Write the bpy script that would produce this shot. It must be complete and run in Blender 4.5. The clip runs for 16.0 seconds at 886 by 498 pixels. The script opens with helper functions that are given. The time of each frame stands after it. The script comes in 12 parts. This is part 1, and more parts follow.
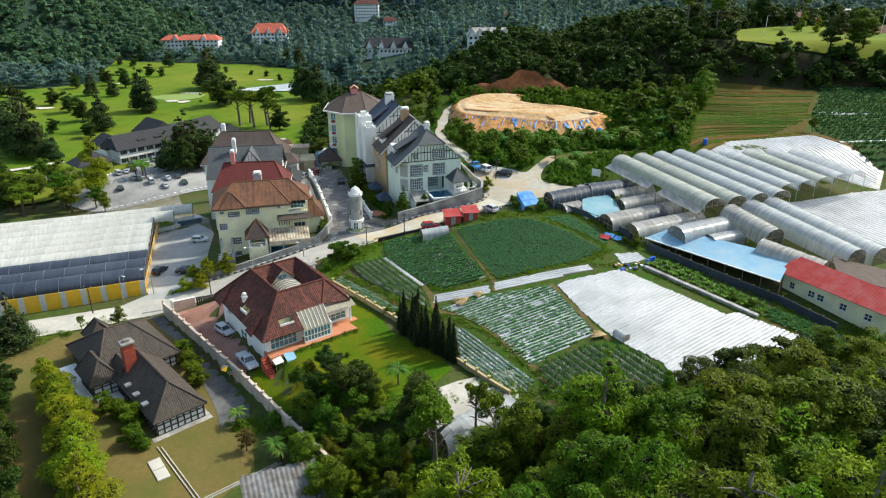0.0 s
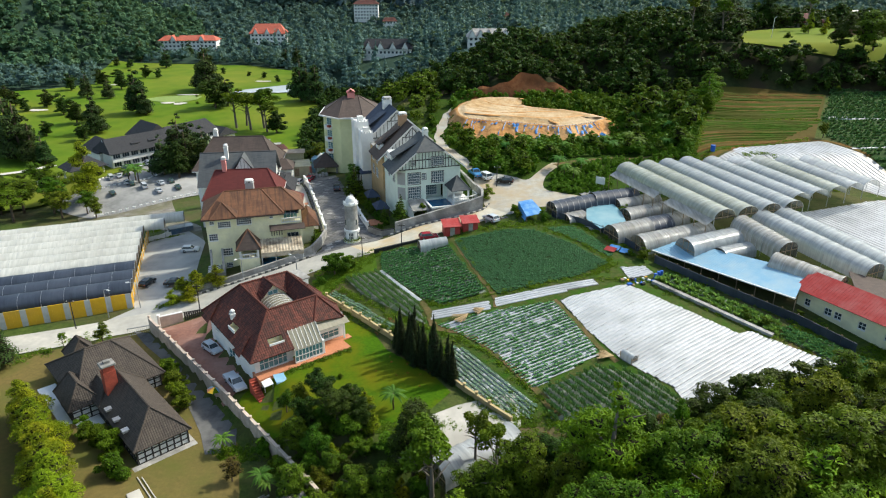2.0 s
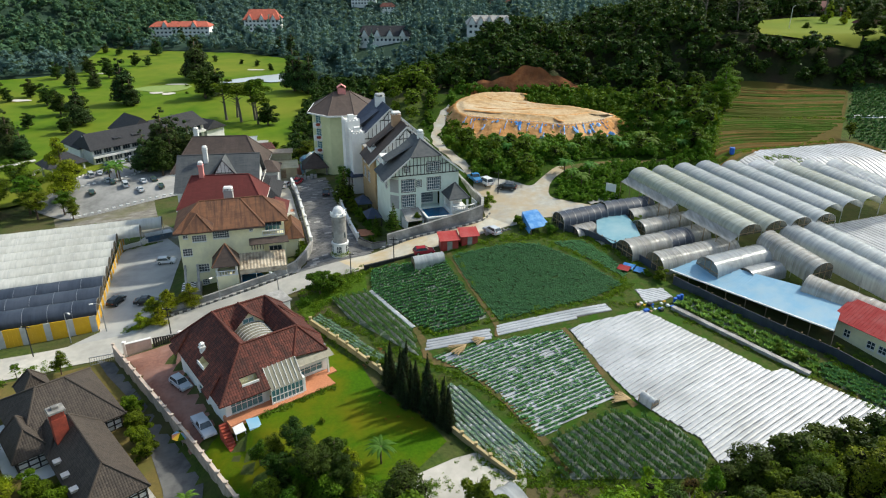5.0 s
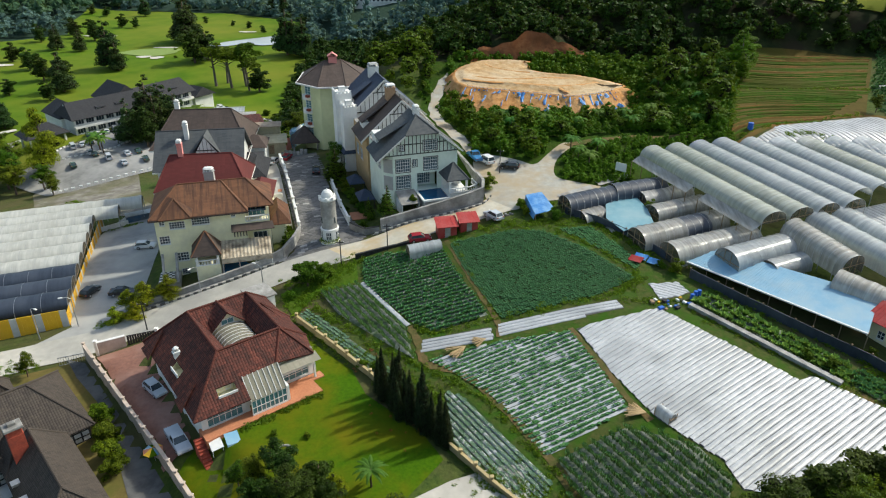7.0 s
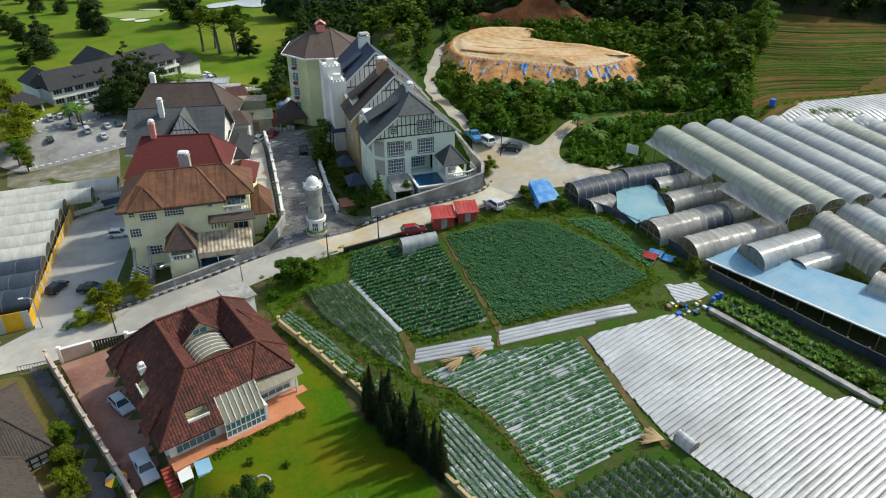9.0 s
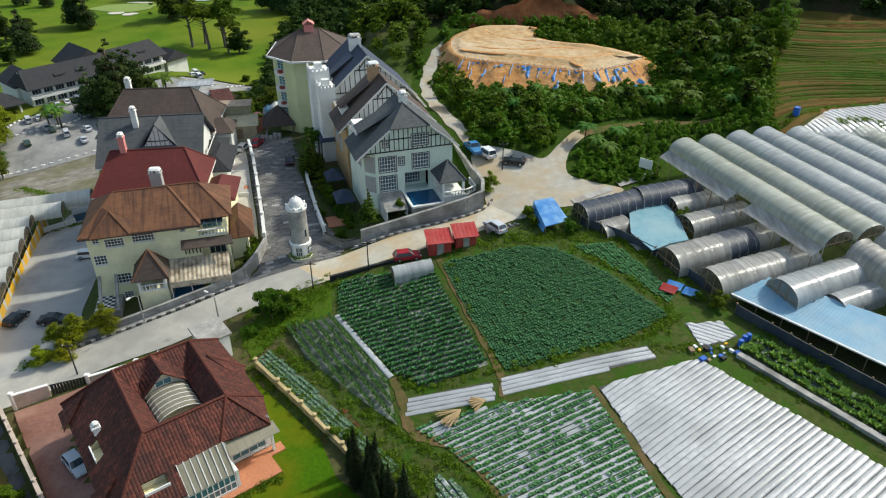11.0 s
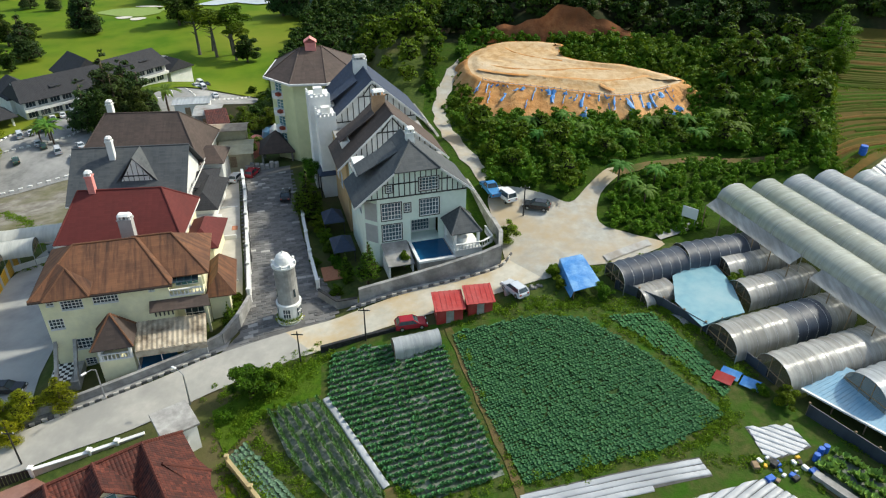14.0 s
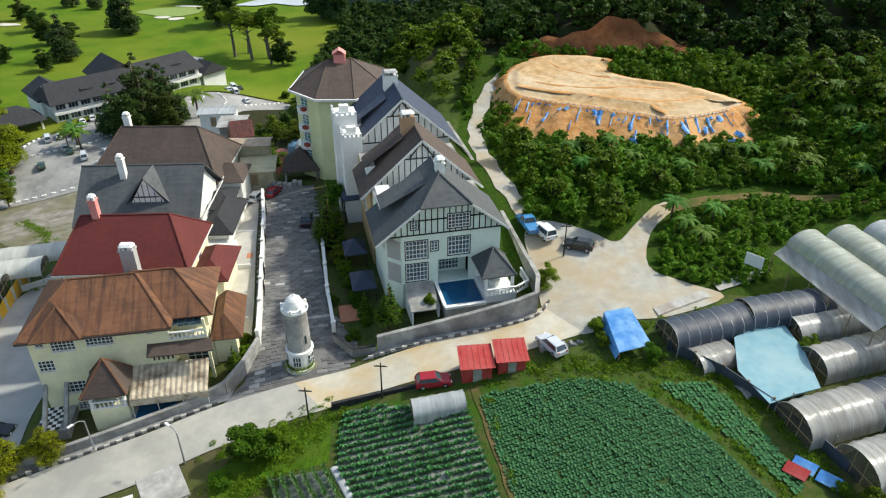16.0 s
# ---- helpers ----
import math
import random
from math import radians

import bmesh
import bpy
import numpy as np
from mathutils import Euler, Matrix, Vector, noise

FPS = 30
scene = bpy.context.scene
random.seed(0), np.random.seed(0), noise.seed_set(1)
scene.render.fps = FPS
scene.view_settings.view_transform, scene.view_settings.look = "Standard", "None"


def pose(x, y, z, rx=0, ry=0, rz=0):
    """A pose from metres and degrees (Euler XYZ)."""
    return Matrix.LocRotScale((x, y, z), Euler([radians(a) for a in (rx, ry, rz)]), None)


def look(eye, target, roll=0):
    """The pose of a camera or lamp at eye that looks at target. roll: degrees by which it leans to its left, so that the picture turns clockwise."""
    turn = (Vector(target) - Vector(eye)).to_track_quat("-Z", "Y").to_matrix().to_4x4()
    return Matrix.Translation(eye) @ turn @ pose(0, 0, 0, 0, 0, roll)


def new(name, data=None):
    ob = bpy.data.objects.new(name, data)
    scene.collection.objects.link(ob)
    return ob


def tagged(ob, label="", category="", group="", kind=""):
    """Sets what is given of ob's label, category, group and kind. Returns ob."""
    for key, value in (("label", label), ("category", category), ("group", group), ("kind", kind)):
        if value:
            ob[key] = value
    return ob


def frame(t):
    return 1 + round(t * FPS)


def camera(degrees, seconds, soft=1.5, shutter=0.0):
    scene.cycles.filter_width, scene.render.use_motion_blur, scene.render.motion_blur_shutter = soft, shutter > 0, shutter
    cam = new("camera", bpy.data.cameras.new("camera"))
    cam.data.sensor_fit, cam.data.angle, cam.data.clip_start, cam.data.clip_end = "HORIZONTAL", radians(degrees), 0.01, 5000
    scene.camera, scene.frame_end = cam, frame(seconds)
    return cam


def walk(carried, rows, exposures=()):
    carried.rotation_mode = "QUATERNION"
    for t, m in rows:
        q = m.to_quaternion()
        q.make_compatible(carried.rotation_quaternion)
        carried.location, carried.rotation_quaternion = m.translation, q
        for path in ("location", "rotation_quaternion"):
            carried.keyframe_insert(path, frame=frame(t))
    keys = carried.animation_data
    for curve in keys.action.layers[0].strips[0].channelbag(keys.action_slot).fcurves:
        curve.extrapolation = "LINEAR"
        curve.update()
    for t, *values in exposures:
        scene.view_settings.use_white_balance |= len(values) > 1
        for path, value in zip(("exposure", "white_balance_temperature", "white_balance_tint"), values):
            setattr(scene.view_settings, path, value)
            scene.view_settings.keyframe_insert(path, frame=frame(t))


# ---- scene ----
cam = camera(65.8, 16.0, 1.15)
METRES, EYE, TILT, LEAN, TURN = 78.0, 52.0, -22.7, 0.0, 0.0
ROWS = [
    (0.0, 0.0, 0.0, 0.0, 0.0, 0.0, -0.0),
    (0.5, 0.0009, 0.0128, 0.0053, 0.01, 0.0, -0.01),
    (1.0, 0.0019, 0.0289, 0.012, 0.02, 0.01, -0.03),
    (1.5, 0.003, 0.0478, 0.0202, 0.02, 0.01, -0.04),
    (2.0, 0.0041, 0.0689, 0.0299, 0.02, 0.0, -0.04),
    (2.5, 0.0052, 0.092, 0.0405, 0.02, -0.01, -0.05),
    (3.0, 0.0063, 0.1165, 0.0515, 0.02, -0.01, -0.06),
    (3.5, 0.0075, 0.1419, 0.0633, 0.02, -0.0, -0.06),
    (6.0, 0.0128, 0.2809, 0.1267, -0.07, -2.76, -0.1),
    (6.5, 0.0139, 0.3106, 0.1397, -0.07, -3.57, -0.07),
    (7.0, 0.0154, 0.3405, 0.1524, -0.08, -4.36, -0.06),
    (7.5, 0.0168, 0.371, 0.1655, -0.11, -5.17, -0.04),
    (8.0, 0.0182, 0.4023, 0.1783, -0.13, -5.96, -0.02),
    (8.5, 0.0198, 0.4341, 0.1913, -0.13, -6.75, -0.02),
    (9.0, 0.0214, 0.4664, 0.2041, -0.17, -7.52, -0.03),
    (11.5, 0.0296, 0.6309, 0.2699, -0.22, -8.37, 0.03),
    (12.0, 0.0311, 0.6631, 0.2835, -0.21, -8.38, 0.05),
    (12.5, 0.0325, 0.6955, 0.2964, -0.11, -8.37, 0.0),
    (13.0, 0.0342, 0.7281, 0.3094, 0.11, -8.38, -0.1),
    (13.5, 0.0355, 0.7604, 0.3219, 0.59, -8.39, -0.31),
    (14.0, 0.0369, 0.7929, 0.3344, 1.26, -8.4, -0.61),
    (14.5, 0.0383, 0.8249, 0.3469, 1.85, -8.42, -0.87),
    (15.0, 0.0394, 0.8572, 0.3595, 2.34, -8.43, -1.09),
    (15.5, 0.0395, 0.8897, 0.3722, 3.15, -8.45, -1.46),
    (16.0, 0.0399, 0.9218, 0.3848, 4.43, -8.5, -2.0),
]
walk(cam, [(t, pose(0, 0, EYE, TILT, LEAN, TURN) @ pose(METRES * x, METRES * y, METRES * z, 90 + pitch, roll, yaw)) for t, x, y, z, yaw, pitch, roll in ROWS], exposures=((0.0, 0.75, 6800, 3), (6.0, 0.45, 6800, 3), (11.0, 0.35, 6800, 3), (16.0, 0.64, 6800, 3)))


# ---- sky and sun ----
SUN_EL, SUN_AZ = 44.0, 62.0        # degrees; the azimuth is measured from north (+y) to east (+x)
world = bpy.data.worlds.new("sky")
scene.world = world
world.use_nodes = True
wt = world.node_tree
wt.nodes.clear()
sky = wt.nodes.new("ShaderNodeTexSky")
sky.sky_type = 'NISHITA'
sky.sun_disc = False
sky.sun_elevation = radians(SUN_EL)
sky.sun_rotation = radians(SUN_AZ)
sky.air_density, sky.dust_density, sky.ozone_density = 1.2, 2.5, 1.0
wbg = wt.nodes.new("ShaderNodeBackground")
wbg.inputs["Strength"].default_value = 0.145
wout = wt.nodes.new("ShaderNodeOutputWorld")
wt.links.new(sky.outputs[0], wbg.inputs[0])
wt.links.new(wbg.outputs[0], wout.inputs[0])
sun = new("sun", bpy.data.lights.new("sun", 'SUN'))
sun.data.energy = 2.7
sun.data.angle = radians(2.5)
sun.data.color = (1.0, 0.965, 0.91)
se, sa = radians(SUN_EL), radians(SUN_AZ)
sun.matrix_world = look((math.cos(se) * math.sin(sa) * 300, math.cos(se) * math.cos(sa) * 300, math.sin(se) * 300), (0, 0, 0))


# ---- materials ----
MATS = {}


def nodes_of(name):
    m = bpy.data.materials.new(name)
    m.use_nodes = True
    nt = m.node_tree
    nt.nodes.clear()
    out = nt.nodes.new("ShaderNodeOutputMaterial")
    MATS[name] = m
    return m, nt, out


def noise_node(nt, coord, scale, detail=6.0, rough=0.6):
    n = nt.nodes.new("ShaderNodeTexNoise")
    n.inputs["Scale"].default_value, n.inputs["Detail"].default_value, n.inputs["Roughness"].default_value = scale, detail, rough
    nt.links.new(coord, n.inputs["Vector"])
    return n.outputs["Fac"]


def ramp_node(nt, fac, lo, hi):
    r = nt.nodes.new("ShaderNodeMapRange")
    r.inputs["From Min"].default_value, r.inputs["From Max"].default_value = lo, hi
    nt.links.new(fac, r.inputs["Value"])
    return r.outputs["Result"]


def mix_node(nt, fac, a, b, mode='MIX'):
    m = nt.nodes.new("ShaderNodeMix")
    m.data_type, m.blend_type = 'RGBA', mode
    for k, v in ((0, fac), (6, a), (7, b)):
        if isinstance(v, (int, float)):
            m.inputs[k].default_value = v
        elif isinstance(v, tuple):
            m.inputs[k].default_value = (*v, 1)
        else:
            nt.links.new(v, m.inputs[k])
    return m.outputs[2]


def math_node(nt, op, a, b=0.0):
    m = nt.nodes.new("ShaderNodeMath")
    m.operation = op
    for k, v in ((0, a), (1, b)):
        if isinstance(v, (int, float)):
            m.inputs[k].default_value = v
        else:
            nt.links.new(v, m.inputs[k])
    return m.outputs[0]


def finish(nt, out, colour, rough=0.8, metal=0.0, height=None, bump=0.3, dist=0.05, spec=0.3):
    p = nt.nodes.new("ShaderNodeBsdfPrincipled")
    p.inputs["Roughness"].default_value, p.inputs["Metallic"].default_value = rough, metal
    p.inputs["Specular IOR Level"].default_value = spec if rough < 0.88 else min(spec, 0.1)
    if isinstance(colour, tuple):
        p.inputs["Base Color"].default_value = (*colour, 1)
    else:
        nt.links.new(colour, p.inputs["Base Color"])
    if height is not None:
        b = nt.nodes.new("ShaderNodeBump")
        b.inputs["Strength"].default_value, b.inputs["Distance"].default_value = bump, dist
        nt.links.new(height, b.inputs["Height"])
        nt.links.new(b.outputs[0], p.inputs["Normal"])
    nt.links.new(p.outputs[0], out.inputs[0])
    return p


def surface(name, c1, c2, c3=None, fine=1.5, coarse=0.12, rough=0.8, metal=0.0, bump=0.3, dist=0.05, spec=0.3, lo=0.35, hi=0.65, vary=0.0):
    """Two-scale noise surface: c1-c2 in the grain, c3 in broad patches; vary: spread between objects."""
    m, nt, out = nodes_of(name)
    co = nt.nodes.new("ShaderNodeTexCoord").outputs["Object"]
    f = noise_node(nt, co, fine, 8)
    col = mix_node(nt, ramp_node(nt, f, lo, hi), c1, c2)
    if c3:
        g = noise_node(nt, co, coarse, 5)
        col = mix_node(nt, ramp_node(nt, g, 0.42, 0.66), col, c3)
    if vary:
        o = nt.nodes.new("ShaderNodeObjectInfo").outputs["Random"]
        col = mix_node(nt, math_node(nt, 'MULTIPLY', o, vary), col, tuple(v * 0.45 for v in c1))
    finish(nt, out, col, rough, metal, f, bump, dist, spec)
    return m


def roof_tiles(name, c1, c2, c3, course=0.34, width=0.3, rough=0.75, bump=0.9, streak=0.5, line=0.55):
    """Courses of tiles laid by the roof's own UV (metres along the eave and up the slope), with weathering."""
    m, nt, out = nodes_of(name)
    tc = nt.nodes.new("ShaderNodeTexCoord")
    sep = nt.nodes.new("ShaderNodeSeparateXYZ")
    nt.links.new(tc.outputs["UV"], sep.inputs[0])
    u, v = sep.outputs[0], sep.outputs[1]
    row = math_node(nt, 'DIVIDE', v, course)
    step = math_node(nt, 'SUBTRACT', 1.0, math_node(nt, 'FRACT', row))
    wave = math_node(nt, 'ABSOLUTE', math_node(nt, 'SINE', math_node(nt, 'MULTIPLY', u, math.pi / width)))
    h = math_node(nt, 'ADD', math_node(nt, 'MULTIPLY', step, 0.7), math_node(nt, 'MULTIPLY', wave, 0.6))
    # one tint for each tile
    cell = nt.nodes.new("ShaderNodeCombineXYZ")
    nt.links.new(math_node(nt, 'FLOOR', row), cell.inputs[0])
    nt.links.new(math_node(nt, 'FLOOR', math_node(nt, 'DIVIDE', u, width)), cell.inputs[1])
    wn = nt.nodes.new("ShaderNodeTexWhiteNoise")
    nt.links.new(cell.outputs[0], wn.inputs["Vector"])
    col = mix_node(nt, wn.outputs["Value"], c1, c2)
    # streaks down the slope and broad stains
    st = nt.nodes.new("ShaderNodeMapping")
    st.inputs["Scale"].default_value = (1.6, 0.16, 1)
    nt.links.new(tc.outputs["UV"], st.inputs[0])
    s = noise_node(nt, st.outputs[0], 1.0, 6)
    col = mix_node(nt, math_node(nt, 'MULTIPLY', ramp_node(nt, s, 0.45, 0.7), streak), col, c3)
    g = noise_node(nt, tc.outputs["Object"], 0.35, 6)
    col = mix_node(nt, math_node(nt, 'MULTIPLY', ramp_node(nt, g, 0.45, 0.7), 0.55), col, c3)
    joint = ramp_node(nt, step, 0.0, 0.22)
    col = mix_node(nt, joint, mix_node(nt, line, col, (0.01, 0.008, 0.007)), col)
    finish(nt, out, col, rough, 0, h, bump, 0.06)
    return m


def leafy(name, c1, c2, c3, trans=0.35, rough=0.6, clump=0.9):
    """Leaves: c1 to c2 leaf by leaf and spray by spray, c3 in broad patches, each plant a little different."""
    m, nt, out = nodes_of(name)
    geo = nt.nodes.new("ShaderNodeNewGeometry")
    tc = nt.nodes.new("ShaderNodeTexCoord")
    oi = nt.nodes.new("ShaderNodeObjectInfo")
    spray = ramp_node(nt, noise_node(nt, tc.outputs["Object"], clump, 3), 0.36, 0.64)
    fac = math_node(nt, 'ADD', math_node(nt, 'MULTIPLY', geo.outputs["Random Per Island"], 0.45), math_node(nt, 'MULTIPLY', spray, 0.55))
    col = mix_node(nt, fac, c1, c2)
    g = noise_node(nt, tc.outputs["Object"], 0.22, 4)
    mixf = math_node(nt, 'MULTIPLY', math_node(nt, 'ADD', ramp_node(nt, g, 0.4, 0.7), oi.outputs["Random"]), 0.38)
    col = mix_node(nt, mixf, col, c3)
    hsv = nt.nodes.new("ShaderNodeHueSaturation")
    nt.links.new(ramp_node(nt, oi.outputs["Random"], -7.0, 8.0), hsv.inputs["Hue"])
    nt.links.new(math_node(nt, 'ADD', 0.78, math_node(nt, 'MULTIPLY', math_node(nt, 'FRACT', math_node(nt, 'MULTIPLY', oi.outputs["Random"], 7.3)), 0.44)), hsv.inputs["Value"])
    nt.links.new(col, hsv.inputs["Color"])
    col = hsv.outputs[0]
    p = nt.nodes.new("ShaderNodeBsdfPrincipled")
    p.inputs["Roughness"].default_value = rough
    p.inputs["Specular IOR Level"].default_value = 0.12
    nt.links.new(col, p.inputs["Base Color"])
    t = nt.nodes.new("ShaderNodeBsdfTranslucent")
    nt.links.new(mix_node(nt, 0.5, col, (0.20, 0.26, 0.02)), t.inputs[0])
    mx = nt.nodes.new("ShaderNodeMixShader")
    mx.inputs[0].default_value = trans
    nt.links.new(p.outputs[0], mx.inputs[1])
    nt.links.new(t.outputs[0], mx.inputs[2])
    nt.links.new(mx.outputs[0], out.inputs[0])
    return m


def film_sheet(name, c1, c2, rough=0.28, trans=0.3, see=0.12, dirt=(0.30, 0.29, 0.24)):
    """Greenhouse plastic: milky, glossy, partly see-through, the wrinkles' light and dark streaked into its colour
    along its fall.
    """
    m, nt, out = nodes_of(name)
    co = nt.nodes.new("ShaderNodeTexCoord").outputs["Object"]
    oi = nt.nodes.new("ShaderNodeObjectInfo").outputs["Random"]
    st = nt.nodes.new("ShaderNodeMapping")
    st.inputs["Scale"].default_value = (1.9, 0.22, 0.22)
    nt.links.new(co, st.inputs[0])
    f = noise_node(nt, st.outputs[0], 1.0, 7)
    col = mix_node(nt, ramp_node(nt, f, 0.35, 0.65), c1, c2)
    col = mix_node(nt, math_node(nt, 'MULTIPLY', ramp_node(nt, noise_node(nt, co, 0.25, 6), 0.45, 0.75), 0.7), col, dirt)
    col = mix_node(nt, math_node(nt, 'MULTIPLY', oi, 0.3), col, dirt)
    p = nt.nodes.new("ShaderNodeBsdfPrincipled")
    p.inputs["Roughness"].default_value = rough
    nt.links.new(col, p.inputs["Base Color"])
    b = nt.nodes.new("ShaderNodeBump")
    b.inputs["Strength"].default_value, b.inputs["Distance"].default_value = 0.5, 0.12
    nt.links.new(f, b.inputs["Height"])
    nt.links.new(b.outputs[0], p.inputs["Normal"])
    t = nt.nodes.new("ShaderNodeBsdfTranslucent")
    nt.links.new(col, t.inputs[0])
    mx = nt.nodes.new("ShaderNodeMixShader")
    mx.inputs[0].default_value = trans
    nt.links.new(p.outputs[0], mx.inputs[1])
    nt.links.new(t.outputs[0], mx.inputs[2])
    cl = nt.nodes.new("ShaderNodeBsdfTransparent")
    m2 = nt.nodes.new("ShaderNodeMixShader")
    m2.inputs[0].default_value = see
    nt.links.new(mx.outputs[0], m2.inputs[1])
    nt.links.new(cl.outputs[0], m2.inputs[2])
    nt.links.new(m2.outputs[0], out.inputs[0])
    return m


# ground
M_WILD = surface("wild grass", (0.035, 0.062, 0.014), (0.075, 0.105, 0.022), (0.10, 0.085, 0.04), fine=1.2, coarse=0.07, rough=0.95, bump=0.6, dist=0.2)
# near-black floor: the shade under the trees is in its colour
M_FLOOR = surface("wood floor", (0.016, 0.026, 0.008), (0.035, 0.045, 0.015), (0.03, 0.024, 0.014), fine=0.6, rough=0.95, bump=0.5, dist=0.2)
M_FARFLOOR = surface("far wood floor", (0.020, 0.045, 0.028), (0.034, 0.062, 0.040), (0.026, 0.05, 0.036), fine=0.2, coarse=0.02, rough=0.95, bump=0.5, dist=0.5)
M_GOLF = surface("fairway", (0.062, 0.130, 0.006), (0.105, 0.170, 0.010), (0.165, 0.185, 0.020), fine=0.09, coarse=0.014, rough=0.9, bump=0.2)
M_GREEN = surface("putting green", (0.19, 0.27, 0.075), (0.23, 0.30, 0.10), fine=0.6, rough=0.9, bump=0.1)
M_SAND = surface("bunker sand", (0.52, 0.49, 0.43), (0.6, 0.57, 0.5), fine=0.8, rough=0.95)
M_LAWN = surface("lawn", (0.034, 0.094, 0.0015), (0.056, 0.124, 0.002), (0.125, 0.118, 0.004), fine=2.5, coarse=0.1, rough=0.9, bump=0.3)
M_DRY = surface("dry lawn", (0.125, 0.098, 0.034), (0.165, 0.125, 0.042), (0.10, 0.105, 0.026), fine=1.8, coarse=0.13, rough=0.95, bump=0.3)
M_SOIL = surface("weedy soil", (0.12, 0.085, 0.036), (0.17, 0.12, 0.055), (0.07, 0.085, 0.022), fine=2.0, coarse=0.35, rough=0.95, bump=0.6, dist=0.1)
# slope grass with the shade under the bushes put into its colour
M_BANK = surface("rank grass darkened under scrub", (0.014, 0.044, 0.003), (0.040, 0.085, 0.005), (0.038, 0.062, 0.008), fine=1.6, coarse=0.3, rough=0.95, bump=0.8, dist=0.2)
M_RANK = surface("bright rank grass", (0.032, 0.090, 0.004), (0.075, 0.150, 0.007), (0.062, 0.105, 0.010), fine=1.6, coarse=0.3, rough=0.95, bump=0.8, dist=0.2)
M_WEEDY = surface("weedy brown soil", (0.040, 0.068, 0.012), (0.085, 0.090, 0.028), (0.036, 0.092, 0.008), fine=1.6, coarse=0.45, rough=0.95, bump=0.8, dist=0.15)
M_BED = surface("weedy dark soil", (0.030, 0.06, 0.018), (0.055, 0.085, 0.03), (0.03, 0.065, 0.016), fine=2.2, coarse=0.3, rough=0.95, bump=0.6, dist=0.1)
M_PALEBED = surface("pale littered soil", (0.12, 0.145, 0.105), (0.27, 0.29, 0.25), (0.065, 0.105, 0.05), fine=2.2, coarse=0.4, rough=0.95, bump=0.6, dist=0.1)
M_TERRGRASS = surface("terrace grass", (0.030, 0.072, 0.006), (0.055, 0.105, 0.008), (0.065, 0.07, 0.012), fine=1.5, coarse=0.12, rough=0.95)
M_CLAY = surface("cut clay", (0.42, 0.26, 0.12), (0.54, 0.38, 0.21), (0.58, 0.46, 0.31), fine=0.8, coarse=0.10, rough=0.95, bump=0.6, dist=0.3)
M_RAWCLAY = surface("raw orange clay", (0.40, 0.165, 0.05), (0.58, 0.29, 0.10), (0.60, 0.36, 0.17), fine=0.6, coarse=0.14, rough=0.95, bump=0.9, dist=0.4)
M_SCAR = surface("raw clay bank", (0.24, 0.085, 0.035), (0.36, 0.15, 0.065), (0.14, 0.06, 0.03), fine=0.6, coarse=0.12, rough=0.95, bump=0.8, dist=0.4)
M_TERRACE = surface("terraced soil", (0.075, 0.056, 0.013), (0.10, 0.072, 0.018), (0.055, 0.062, 0.010), fine=0.8, coarse=0.05, rough=0.95)
M_STUBBLE = surface("ochre stubble", (0.13, 0.075, 0.022), (0.18, 0.10, 0.03), (0.10, 0.085, 0.02), fine=1.5, coarse=0.2, rough=0.95)
M_ROAD = surface("dusty road", (0.44, 0.42, 0.37), (0.54, 0.51, 0.45), (0.33, 0.32, 0.29), fine=0.8, coarse=0.09, rough=0.9, bump=0.15)
M_YARD = surface("dusty yard", (0.33, 0.32, 0.28), (0.44, 0.425, 0.38), (0.40, 0.32, 0.21), fine=0.7, coarse=0.16, rough=0.9, bump=0.2)
M_ROADCLAY = surface("dusty road with clay", (0.47, 0.44, 0.36), (0.58, 0.54, 0.45), (0.50, 0.37, 0.20), fine=0.7, coarse=0.16, rough=0.9, bump=0.15)
M_PARK = surface("concrete yard", (0.25, 0.255, 0.25), (0.33, 0.33, 0.32), (0.42, 0.415, 0.39), fine=0.4, coarse=0.07, rough=0.85, bump=0.1)
M_PAVER = surface("street slab", (0.115, 0.11, 0.105), (0.17, 0.165, 0.16), (0.24, 0.235, 0.225), fine=1.1, coarse=0.18, rough=0.75, bump=0.25, vary=0.6)
m, nt, out = nodes_of("worn street slabs")
M_SLABS = m
tc = nt.nodes.new("ShaderNodeTexCoord").outputs["Object"]
rnd = math_node(nt, 'FRACT', math_node(nt, 'ADD', nt.nodes.new("ShaderNodeObjectInfo").outputs["Random"], nt.nodes.new("ShaderNodeNewGeometry").outputs["Random Per Island"]))
grain = noise_node(nt, tc, 2.2, 8)
col = mix_node(nt, rnd, (0.07, 0.068, 0.066), (0.19, 0.185, 0.178))
col = mix_node(nt, ramp_node(nt, rnd, 0.9, 0.97), col, (0.42, 0.40, 0.37))
col = mix_node(nt, math_node(nt, 'MULTIPLY', ramp_node(nt, grain, 0.4, 0.7), 0.4), col, (0.26, 0.25, 0.24))
finish(nt, out, col, 0.7, 0, grain, 0.3, 0.04)
M_ASPHALT = surface("worn asphalt", (0.075, 0.075, 0.075), (0.12, 0.12, 0.118), (0.17, 0.165, 0.155), fine=1.0, coarse=0.2, rough=0.9)
M_BRICKPAVE = surface("red pavers", (0.21, 0.10, 0.075), (0.29, 0.14, 0.10), (0.33, 0.19, 0.15), fine=2.0, coarse=0.16, rough=0.85)
M_TERRACOTTA = surface("terracotta tiles", (0.42, 0.165, 0.085), (0.50, 0.21, 0.11), fine=3, rough=0.7)
M_CONC = surface("stained concrete", (0.30, 0.29, 0.275), (0.42, 0.41, 0.385), (0.18, 0.175, 0.165), fine=1.2, coarse=0.35, rough=0.9)
